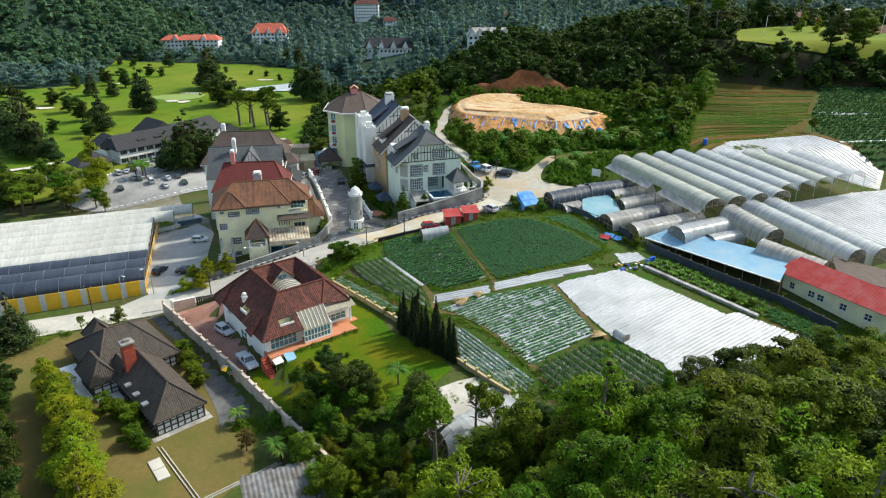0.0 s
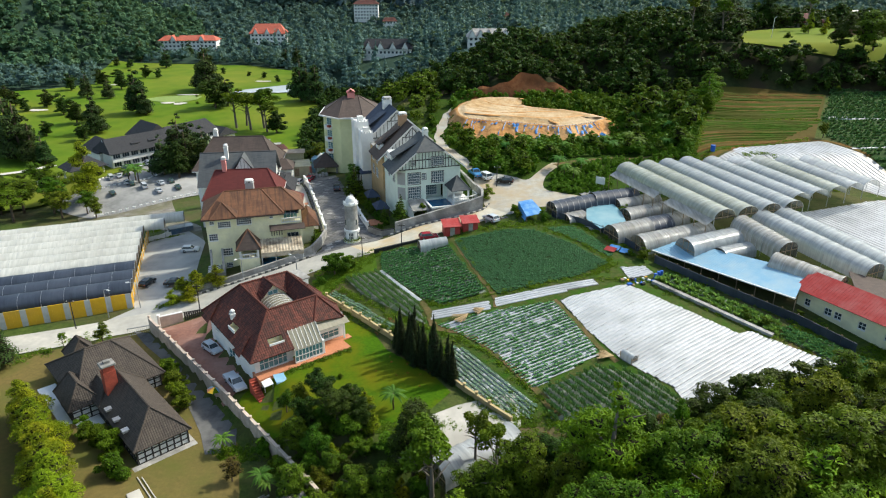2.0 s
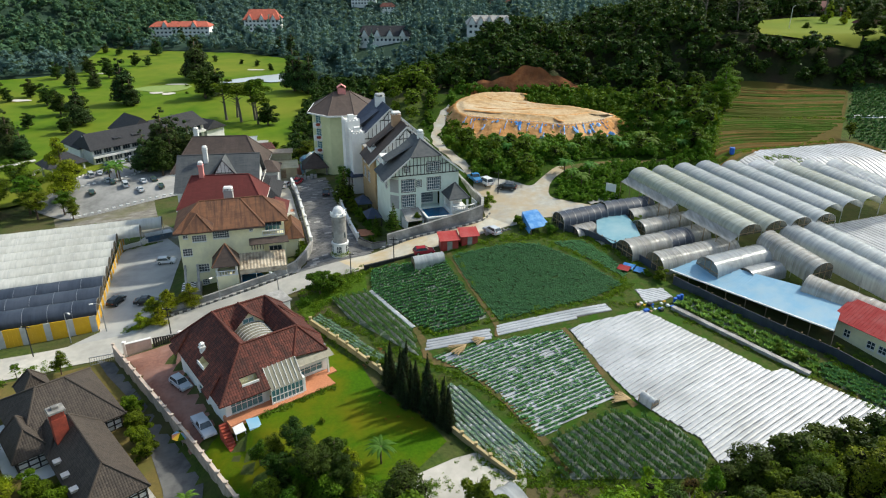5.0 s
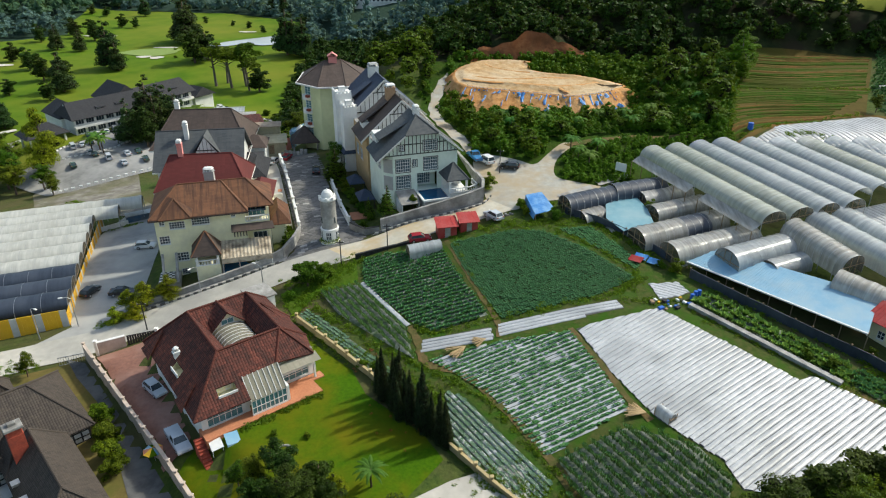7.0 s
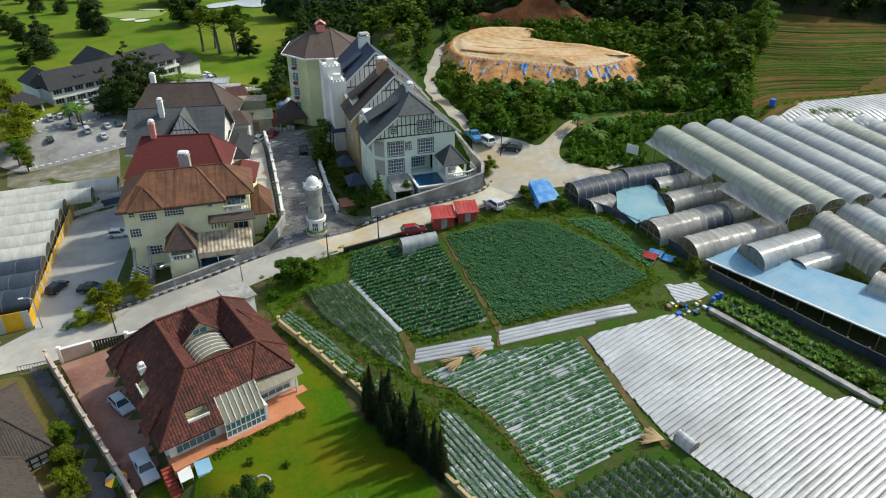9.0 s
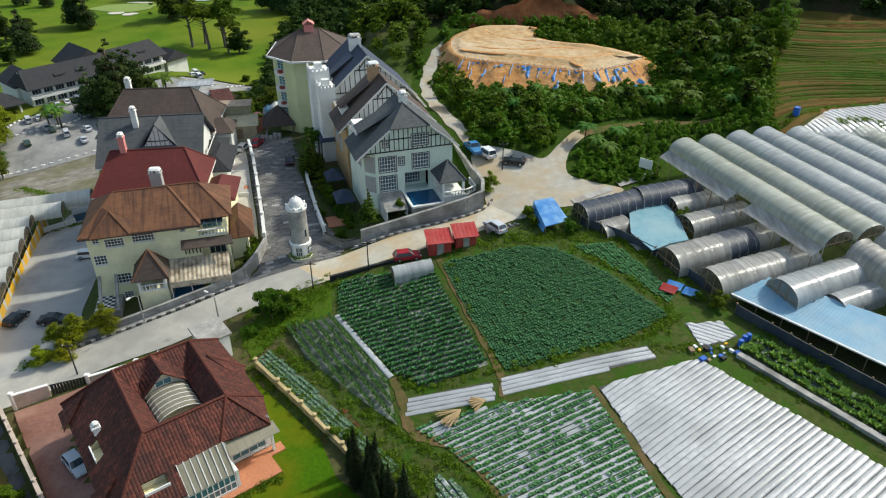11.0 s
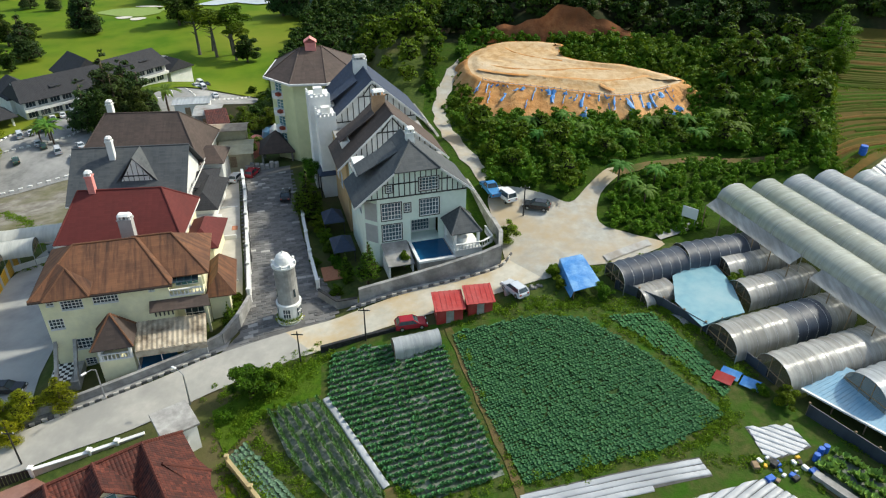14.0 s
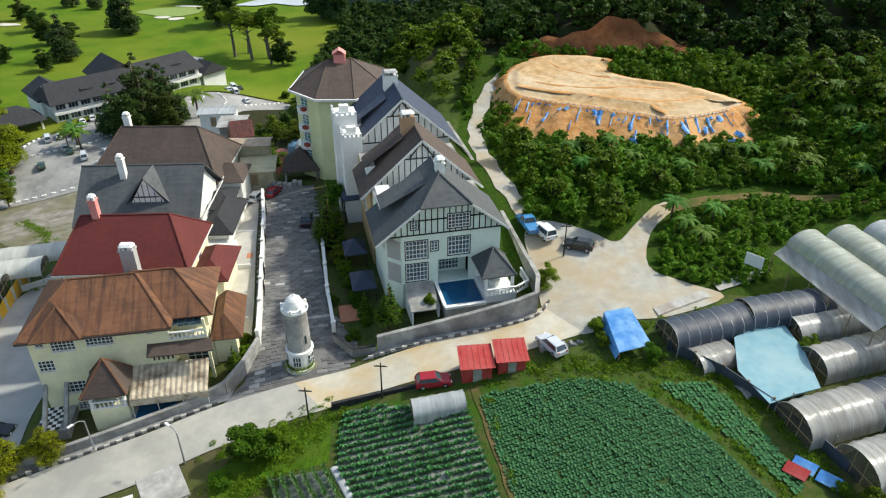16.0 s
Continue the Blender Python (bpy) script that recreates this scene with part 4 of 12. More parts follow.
def fascia(parent, ring, z, mat, h=0.24, t=0.08, name="gutter"):
    g = Geo()
    for (xa, ya), (xb, yb) in zip(ring, ring[1:] + ring[:1]):
        g.beam((xa, ya, z - h / 2), (xb, yb, z - h / 2), t, h)
    return part(name, g, mat, parent)


# the cream house by the lane
def cream_house():
    h = thing("house", "three-storey cream house with rust-brown hipped roof", "house", (-46.3, 131.6, 0), 15.5)
    zb, ze = -8.6, 5.9
    W, D = 14.5, 10.5
    g = Geo()
    front = [(0.7, 4.4, 0.9, 0.75, 2, 2), (2.2, 3.6, 2.5, 1.3, 6, 3), (5.8, 3.9, 2.9, 1.35, 7, 3), (0.3, 1.0, 1.7, 1.5, 4, 3), (2.2, -2.4, 2.3, 1.6, 5, 3), (2.9, -5.0, 1.3, 1.1, 3, 3), (12.2, 4.7, 0.75, 0.75, 2, 2)]
    wall_panel(g, (0, 0, zb), 0, W, ze - zb, [(x, z - zb, x + w, z - zb + q) for x, z, w, q, i, j in front])
    part("wall", g, M_YELLOW, h, "cream front wall")
    g = Geo()
    wall_panel(g, (W, 0, zb), 90, D, ze - zb)
    part("wall", g, M_YELLOW, h)
    g = Geo()
    wall_panel(g, (W, D, zb), 180, W, ze - zb)
    part("wall", g, M_YELLOW, h)
    side = [(3.0, 2.6, 1.5, 1.7), (3.0, -1.0, 1.5, 1.7), (7.0, 2.6, 1.5, 1.7)]
    g = Geo()
    wall_panel(g, (0, D, zb), 270, D, ze - zb, [(x, z - zb, x + w, z - zb + q) for x, z, w, q in side])
    part("wall", g, M_YELLOW, h)
    for x, z, w, q, i, j in front:
        window(h, (x, 0.06, z), 0, w, q, i, j)
    for x, z, w, q in side:
        window(h, (0.06, D - x, z), 270, w, q, 3, 3)
    # recessed bay with a balcony
    bx, by = W + 0.02, 2.0
    g = Geo()
    wall_panel(g, (bx, by, zb), 0, 4.0, ze - zb, [(0.5, 3.7 - zb, 3.3, 5.5 - zb), (0.9, -1.9 - zb, 3.3, 0.6 - zb)])
    part("bay", g, M_YELLOW, h, "recessed cream bay")
    g = Geo()
    wall_panel(g, (bx + 4.0, by, zb), 90, D - by, ze - zb)
    part("bay_side", g, M_YELLOW, h)
    g = Geo()
    g.box(bx, 0.0, 3.3, bx + 4.0, by, 3.55)
    part("balcony_floor", g, M_YELLOW, h)
    g = Geo()
    g.box(bx + 3.7, 0.0, zb, bx + 4.0, 0.3, ze)
    part("corner_pier", g, M_YELLOW, h)
    window(h, (bx + 0.5, by + 0.06, 3.7), 0, 2.8, 1.8, 4, 1, M_TRIM, M_TEAL, False)
    window(h, (bx + 0.9, by + 0.06, -1.9), 0, 2.4, 2.5, 3, 2, M_TRIM, M_GLASS, False)
    balustrade(h, [(bx, 0.05), (bx + 3.9, 0.05)], 3.55, M_TRIM, 0.9, 0.4)
    g = Geo()
    for k in range(4):
        g.thick([(bx + 0.2 + k * 0.85, 0.35, 5.25), (bx + 0.98 + k * 0.85, 0.35, 5.25), (bx + 0.98 + k * 0.85, 1.9, 5.75), (bx + 0.2 + k * 0.85, 1.9, 5.75)], 0.05)
    part("glass_canopy", g, M_GLASS, h, "dark glass canopy over the balcony")
    # main roof with its front gablet, and the roof of the bay
    g = Geo()
    a, b = hip_roof(g, -0.7, -0.9, W + 0.6, D + 0.9, ze, 3.6, 'x', hip0=4.6, hip1=4.0)
    part("roof", g, M_ROOF_BROWN, h)
    g = Geo()
    c, d = hip_roof(g, W - 5.0, 0.7, W + 4.9, D + 0.4, ze + 0.02, 3.45, 'x', hip0=1.0, hip1=4.2)
    part("bay_roof", g, M_ROOF_BROWN, h)
    g = Geo()
    gx0, gx1, gy, gp = 0.9, 6.0, -1.3, (3.4, 1.7, ze + 2.5)
    g.thick([(gx0, gy, ze), (gx1, gy, ze), gp])
    g.thick([(gx0, gy, ze), gp, (2.4, 3.0, ze + 2.5), (-0.4, 0.5, ze)])
    g.thick([(gx1, gy, ze), (6.3, 0.5, ze + 0.9), gp])
    part("gablet_roof", g, M_ROOF_BROWN, h)
    ridge_caps(h, [(a, b), ((-0.7, -0.9, ze), a), ((W + 0.6, -0.9, ze), b), (d, (W + 4.9, 0.7, ze)), (c, d), ((gx0, gy, ze), gp), ((gx1, gy, ze), gp)], M_ROOF_BROWN)
    fascia(h, [(-0.75, -0.95), (W + 0.6, -0.95), (W + 0.6, D + 0.95), (-0.75, D + 0.95)], ze - 0.1, M_ROOF_UMBER)
    # lower wing towards the street
    g = Geo()
    g.box(W + 4.1, 2.4, zb, W + 6.6, D - 1.5, 1.9)
    part("wing", g, M_YELLOW, h)
    g = Geo()
    hip_roof(g, W + 3.7, 1.2, W + 7.6, D - 0.6, 1.9, 2.4, 'y')
    part("wing_roof", g, M_ROOF_BROWN, h, "low rust-brown roof of the wing")
    g = Geo()
    g.thick([(12.0, -1.4, 2.55), (W + 4.6, -1.4, 2.55), (W + 4.4, -0.02, 3.3), (12.0, -0.02, 3.3)])
    part("porch_roof", g, M_ROOF_UMBER, h, "narrow brown roof below the balcony")
    for k in range(5):
        g = Geo()
        g.box(12.3 + k * 0.5, -0.16, 1.0, 12.45 + k * 0.5, -0.004, 2.5)
        part("louvre", g, M_TIMBER, h)
    # pavilion on a podium
    p = Geo()
    p.box(5.7, -3.9, zb - 1, 9.6, -0.01, -1.9)
    part("podium", p, M_YELLOW, h)
    for x in (5.95, 9.35):
        for y in (-3.65, -0.5):
            p = Geo()
            p.bevel_box(x - 0.18, y - 0.18, -1.9, x + 0.18, y + 0.18, 0.3, 0.04)
            part("column", p, M_TRIM, h)
    p = Geo()
    x0, y0, x1, y1, z = 5.2, -4.4, 10.0, 0.1, 0.15
    ap = ((x0 + x1) / 2 + 0.2, (y0 + y1) / 2, 3.7)
    cs = [(x0, y0, z), (x1, y0, z), (x1, y1, z), (x0, y1, z)]
    for k in range(4):
        p.thick([cs[k], cs[(k + 1) % 4], ap])
    part("pavilion_roof", p, M_ROOF_UMBER, h, "steep brown pyramid roof of the pavilion")
    ridge_caps(h, [(cs[k], ap) for k in range(4)], M_ROOF_BROWN)
    balustrade(h, [(5.8, -0.6), (5.8, -3.8), (9.5, -3.8)], -1.9, M_TRIM)
    # canvas awning over the pool
    g = Geo()
    n = 14
    for k in range(n):
        xa, xb = 9.9 + 8.3 * k / n, 9.9 + 8.3 * (k + 1) / n
        xm, s = (xa + xb) / 2, 0.1
        g.thick([(xa, -4.0, -1.0), (xm, -4.0, -1.0 + s), (xm, -0.05, 0.45 + s), (xa, -0.05, 0.45)], 0.03)
        g.thick([(xm, -4.0, -1.0 + s), (xb, -4.0, -1.0), (xb, -0.05, 0.45), (xm, -0.05, 0.45 + s)], 0.03)
    part("awning", g, M_AWNING, h, "stained striped beige awning")
    g = Geo()
    g.box(9.9, -4.08, -1.9, 18.2, -4.02, -1.0)
    part("valance", g, M_AWNING, h)
    for x in (10.0, 12.7, 15.4, 18.1):
        g = Geo()
        g.tube([(x, -3.95, -4.4), (x, -3.95, -1.0)], [0.06, 0.06], 6)
        part("awning_post", g, M_TRIM, h)
    g = Geo()
    g.box(9.7, -4.9, -7.0, 18.6, -0.01, -3.6)
    part("pool_deck", g, M_CONC, h)
    g = Geo()
    g.box(10.1, -4.6, -3.6, 18.0, -0.6, -3.5)
    part("pool_water", g, M_POOL, h, "blue pool water under the awning")
    # chequered floor at the side
    white, black = Geo(), Geo()
    for q in (white, black):
        q.box(0, 0, 0, 0.46, 0.46, 0.05)
    wm, bm_ = white.mesh("floor_tile", M_TRIM), black.mesh("floor_tile", M_TIMBER)
    for i in range(5):
        for j in range(8):
            part("floor_tile", wm if (i + j) % 2 else bm_, None, h, "", pose(-0.5 + i * 0.47, -3.85 + j * 0.47, -4.2))
    g = Geo()
    g.box(-0.6, -3.95, -9.5, 2.8, -0.01, -4.2)
    part("plinth", g, M_CONC, h)
    for x in (0.1, 2.3):
        g = Geo()
        g.thick([(x, -3.7, -4.15), (x + 0.4, -3.7, -4.15), (x + 0.4, -0.02, -0.7), (x, -0.02, -0.7)], 0.6)
        part("buttress", g, M_CONC, h, "sloping grey buttress")
    return h


cream_house()


def row_house(at, rz, W, D, zb, ze, rise, wall, roof, label, hip=(4.5, 4.5), gable_front=False, chim=None, wing=True, wing_mat=None):
    h = thing("house", label, "house", (at[0], at[1], 0), rz)
    g = Geo()
    wins = [(1.5 + k * (W - 3) / 4, ze - 2.2, 1.3, 1.6) for k in range(5)]
    ops = [(x, z - zb, x + w, z - zb + q) for x, z, w, q in wins]
    wall_panel(g, (0, 0, zb), 0, W, ze - zb, ops)
    rw = [(2.0, ze - 2.6, 1.4, 1.9), (6.0, ze - 2.6, 1.4, 1.9), (2.0, ze - 6.0, 1.4, 1.9), (6.0, ze - 6.0, 1.4, 1.9)]
    wall_panel(g, (W, 0, zb), 90, D, ze - zb, [(x, z - zb, x + w, z - zb + q) for x, z, w, q in rw])
    wall_panel(g, (W, D, zb), 180, W, ze - zb)
    wall_panel(g, (0, D, zb), 270, D, ze - zb)
    if hip[0] == 0:
        for x in (0.0, W - 0.2):
            g.face([(x, 0, ze), (x, D, ze), (x, D / 2, ze + rise - 0.1)])
            g.face([(x + 0.2, D, ze), (x + 0.2, 0, ze), (x + 0.2, D / 2, ze + rise - 0.1)])
    part("wall", g, wall, h)
    for x, z, w, q in wins:
        window(h, (x, 0.06, z), 0, w, q, 2, 3)
    for x, z, w, q in rw:
        window(h, (W - 0.06, x, z), 90, w, q, 2, 3)
    g = Geo()
    o = 0.8
    a, b = hip_roof(g, -o, -o, W + o, D + o, ze, rise, 'x', hip0=hip[0], hip1=hip[1])
    part("roof", g, roof, h)
    lines = [(a, b)]
    if hip[0]:
        lines += [((-o, -o, ze), a), ((W + o, -o, ze), b), ((W + o, D + o, ze), b)]
    ridge_caps(h, lines, roof)
    fascia(h, [(-o, -o), (W + o, -o), (W + o, D + o), (-o, D + o)], ze - 0.08, M_TRIM)
    if gable_front:
        x0, x1, zt, y0 = W * 0.42, W * 0.75, ze + rise * 0.97, 2.2
        xm, zf = (x0 + x1) / 2, ze + rise * 0.38
        g = Geo()
        g.thick([(x0 - 0.4, y0 - 0.15, zf), (xm, y0 - 0.15, zt + 0.25), (xm, D * 0.5, zt + 0.25), (x0 - 0.4, y0 + 0.3, zf)])
        g.thick([(x1 + 0.4, y0 - 0.15, zf), (x1 + 0.4, y0 + 0.3, zf), (xm, D * 0.5, zt + 0.25), (xm, y0 - 0.15, zt + 0.25)])
        part("gablet_roof", g, roof, h)
        g = Geo()
        gable_wall(g, x0, x1, y0, zf - 0.5, zt, xm)
        part("gablet", g, M_WHITE, h, "white half-timbered gablet")
        timbering(h, x0, x1, y0, zf - 0.5, zt, xm, [zf + 0.9], 0.75, w=0.08)
    for c in chim or ():
        chimney(h, *c)
    if wing:
        g = Geo()
        g.box(W, 1.5, zb, W + 4.0, D - 2, ze - 2.6)
        part("wing", g, wall, h)
        g = Geo()
        hip_roof(g, W - 0.3, 0.8, W + 4.9, D - 1.3, ze - 2.6, 1.9, 'y')
        part("wing_roof", g, wing_mat or roof, h)
        g = Geo()
        g.box(W + 0.6, -1.8, zb, W + 5.2, 1.4, -0.2)
        part("terrace", g, M_WHITE, h, "white walled front terrace")
    return h


row_house((-50.6, 145.6), 8, 15.2, 11, -8.5, 5.0, 5.0, M_YELLOW, M_ROOF_MAROON, "cream house with a broad maroon hipped roof",
          (2.4, 3.2), chim=[(9.6, -1.6, 2.0, 9.8, 1.7, 1.1, M_GREYPANEL, M_TRIM, "broad grey-white chimney with arched cap"), (3.6, 5.5, 8.0, 13.0, 0.9, 0.9, M_SALMON, M_TRIM, "pink and white chimney")])
row_house((-56.4, 159.6), 8, 16.4, 14, -10, 3.6, 6.2, M_WHITE, M_ROOF_SLATE, "white house with dark slate gabled roof", (0, 0), True, wing_mat=M_ROOF_CLUB,
          chim=[(5.6, 5.6, 7.5, 12.2, 0.9, 0.9, M_WHITE, M_TRIM, "slim white chimney")])
row_house((-62.4, 173.6), 6, 20, 15, -12, 3.4, 6.8, M_WHITE, M_ROOF_UMBER, "white house with dark brown hipped roof", (4.5, 4.5), False, wing=False,
          chim=[(4.0, 9.5, 6.0, 12.0, 1.0, 1.0, M_WHITE, M_TRIM, "slim white chimney")])


# the half-timbered row on the other side of the street
def gabled_villa():
    h = thing("house", "pale mint half-timbered villa with dark slate half-hipped roof", "house", (-2.6, 149.4, 0), 18)
    zb, zf, z1 = -1.5, 3.9, 11.0
    x0, x1, D = -7.0, 7.0, 13.0
    g = Geo()
    low = [(-4.9, 4.5, 2.7, 2.5)]
    mid = [(-4.9, 7.7, 2.7, 2.5), (-1.75, 8.6, 0.85, 1.3), (0.4, 7.7, 2.7, 2.5)]
    door = [(-0.4, 4.5, 2.6, 2.2)]
    ops = [(x - x0 - 1.6, z - zb, x + w - x0 - 1.6, z - zb + q) for x, z, w, q in low + mid]
    ops.append((-0.9 - x0 - 1.6, 3.9 - zb, 3.0 - x0 - 1.6, 7.2 - zb))
    wall_panel(g, (x0 + 1.6, 0, zb), 0, 14 - 1.6, z1 - zb, ops)
    wall_panel(g, (x1, 0, zb), 90, D, z1 - zb)
    wall_panel(g, (x1, D, zb), 180, 14, z1 - zb)
    wall_panel(g, (x0, D, zb), 270, D - 1.6, z1 - zb, [(3.0, 9.0, 5.2, 11.5), (7.5, 9.0, 9.7, 11.5)])
    wall_panel(g, (x0, 1.6, zb), 315, 1.6 * math.sqrt(2), z1 - zb)
    g.box(-1.2, 0.3, zf - 0.2, 3.3, 2.6, zf), g.box(-1.2, 2.4, zf, 3.3, 2.6, 7.4), g.box(-1.2, 0.26, 7.2, 3.3, 2.6, 7.4)
    part("wall", g, M_MINT, h)
    for x, z, w, q in low + mid:
        window(h, (x, 0.06, z), 0, w, q, 6 if w > 2 else 2, 4 if w > 2 else 3, M_TRIM, M_PANE, False, 0.06)
    window(h, (-0.3, 2.3, 4.2), 0, 2.6, 2.4, 6, 4, M_TRIM, M_PANE)
    for y in (3.0, 7.5):
        window(h, (x0 + 0.06, D - y, 7.5), 270, 2.2, 2.5, 3, 4, M_TRIM)
    g = Geo()
    for z in (4.3, 7.6):
        g.m = pose(x0, 1.6, z, 0, 0, 315)
        g.box(0.15, -0.04, 0, 2.1, -0.01, 2.7)
        g.m = None
    part("panel", g, M_GREYPANEL, h, "plain grey panels on the cut corner")
    # gable with half hip
    zt, xr, cut = 17.0, 0.0, 14.6
    DR = 8.0
    g = Geo()
    gable_wall(g, x0 - 0.6, x1 + 0.2, -0.05, z1, zt, xr, 0.25, cut)
    part("gable", g, M_MINT, h)
    timbering(h, x0 - 0.6, x1 + 0.2, -0.05, z1, zt, xr, [z1 + 0.1, 13.0], 0.74, cut)
    window(h, (0.3, -0.14, 11.6), 0, 2.7, 1.9, 6, 4, M_TRIM, M_PANE, False, 0.02)
    window(h, (-4.2, -0.14, 11.9), 0, 0.85, 1.1, 2, 3, M_TRIM, M_PANE, False, 0.02)
    g = Geo()
    el, er, ro = x0 - 1.6, x1 + 0.9, 17.35
    sl, sr = (ro - 10.4) / (xr - el), (ro - 11.0) / (er - xr)
    cl, cr = xr - (ro - cut - 0.25) / sl, xr + (ro - cut - 0.25) / sr
    g.thick([(el, -0.7, 10.4), (cl, -0.7, cut + 0.25), (xr, 3.2, ro), (xr, DR + 0.3, ro), (el, DR + 0.3, 10.4)])
    g.thick([(er, DR + 0.3, 11.0), (xr, DR + 0.3, ro), (xr, 3.2, ro), (cr, -0.7, cut + 0.25), (er, -0.7, 11.0)])
    g.thick([(cl, -0.7, cut + 0.25), (cr, -0.7, cut + 0.25), (xr, 3.2, ro)])
    # shed dormer on the street side
    g.thick([(el + 1.4, 3.4, 13.2), (xr - 1.6, 3.4, 16.1), (xr - 1.6, 7.2, 16.1), (el + 1.4, 7.2, 13.2)])
    part("roof", g, M_ROOF_SLATE, h)
    ridge_caps(h, [((cl, -0.7, cut + 0.3), (xr, 3.2, ro)), ((cr, -0.7, cut + 0.3), (xr, 3.2, ro)), ((xr, 3.2, ro), (xr, DR + 0.3, ro))], M_ROOF_SLATE)
    g = Geo()
    g.box(el + 1.6, 6.2, 11.2, el + 3.4, 10.2, 13.1)
    part("dormer", g, M_WHITE, h, "white cheek of the shed dormer")
    g = Geo()
    g.beam((el, -0.72, 10.35), (cl, -0.72, cut + 0.15), 0.06, 0.28), g.beam((er, -0.72, 10.9), (cr, -0.72, cut + 0.15), 0.06, 0.28)
    part("bargeboard", g, M_TRIM, h)
    g = Geo()
    g.box(x0, DR - 0.6, z1, x1, D, z1 + 0.25)
    part("link_roof", g, M_CONC, h, "flat concrete roof between the villas")
    g = Geo()
    gable_wall(g, x0, x1, DR - 0.1, z1, zt - 0.2, xr)
    part("back_gable", g, M_WHITE, h)
    chimney(h, 0.3, 4.4, 14.5, 19.0, 1.1, 1.0, M_WHITE, M_WHITE, "white chimney")
    # terrace, pool, porch
    g = Geo()
    g.box(-1.2, -5.6, zb - 1, 7.4, 0.0, 3.7)
    part("terrace", g, M_CONC, h, "raised stone terrace")
    g = Geo()
    g.box(-1.0, -5.2, 3.7, 3.6, -0.1, 3.78)
    part("pool_water", g, M_POOL, h, "still dark blue pool")
    g = Geo()
    g.box(-1.3, -5.7, 3.7, 3.8, -5.2, 4.0), g.box(-1.4, -5.2, 3.7, -1.0, 0, 4.0)
    part("pool_edge", g, M_WHITE, h)
    g = Geo()
    g.box(3.8, -5.4, 1.0, 7.6, -0.1, 4.6)
    for x in (4.0, 7.3):
        for y in (-4.5, -0.6):
            g.bevel_box(x - 0.18, y - 0.18, 4.6, x + 0.18, y + 0.18, 7.0, 0.04)
    g.box(3.8, -0.3, 4.6, 7.6, -0.1, 7.0)
    g.tube([(5.6, -2.8, 4.6), (5.6, -2.8, 5.3)], [0.7, 0.75], 12)
    part("porch", g, M_WHITE, h, "white columned porch")
    g = Geo()
    cs = [(3.4, -4.9, 6.9), (7.7, -4.9, 6.9), (7.7, 0.0, 6.9), (3.4, 0.0, 6.9)]
    for k in range(4):
        g.thick([cs[k], cs[(k + 1) % 4], (5.5, -2.2, 9.5)])
    part("porch_roof", g, M_ROOF_SLATE, h)
    ridge_caps(h, [(c, (5.5, -2.2, 9.5)) for c in cs], M_ROOF_SLATE)
    balustrade(h, [(3.9, -5.4), (7.6, -5.4), (9.4, -4.4), (9.4, -1.5)], 4.6, M_TRIM)
    g = Geo()
    g.thick([(-5.2, -4.6, 3.2), (-1.6, -4.6, 3.2), (-1.6, -0.1, 4.3), (-5.2, -0.1, 4.3)], 0.1)
    part("lean_to", g, M_CONC, h, "mossy flat lean-to roof")
    g = Geo()
    g.box(-5.1, -4.4, zb, -4.9, -0.3, 3.0), g.box(-1.9, -4.4, zb, -1.7, -0.3, 3.0)
    part("lean_to_wall", g, M_WHITE, h)
    g = Geo()
    for k in range(7):
        g.box(-3.0 + k * 0.35, -7.2 + k * 0.28, zb, -2.65 + k * 0.35, -5.2, 0.3 + k * 0.42)
    part("steps", g, M_WHITE, h, "white garden steps")
    return h


gabled_villa()


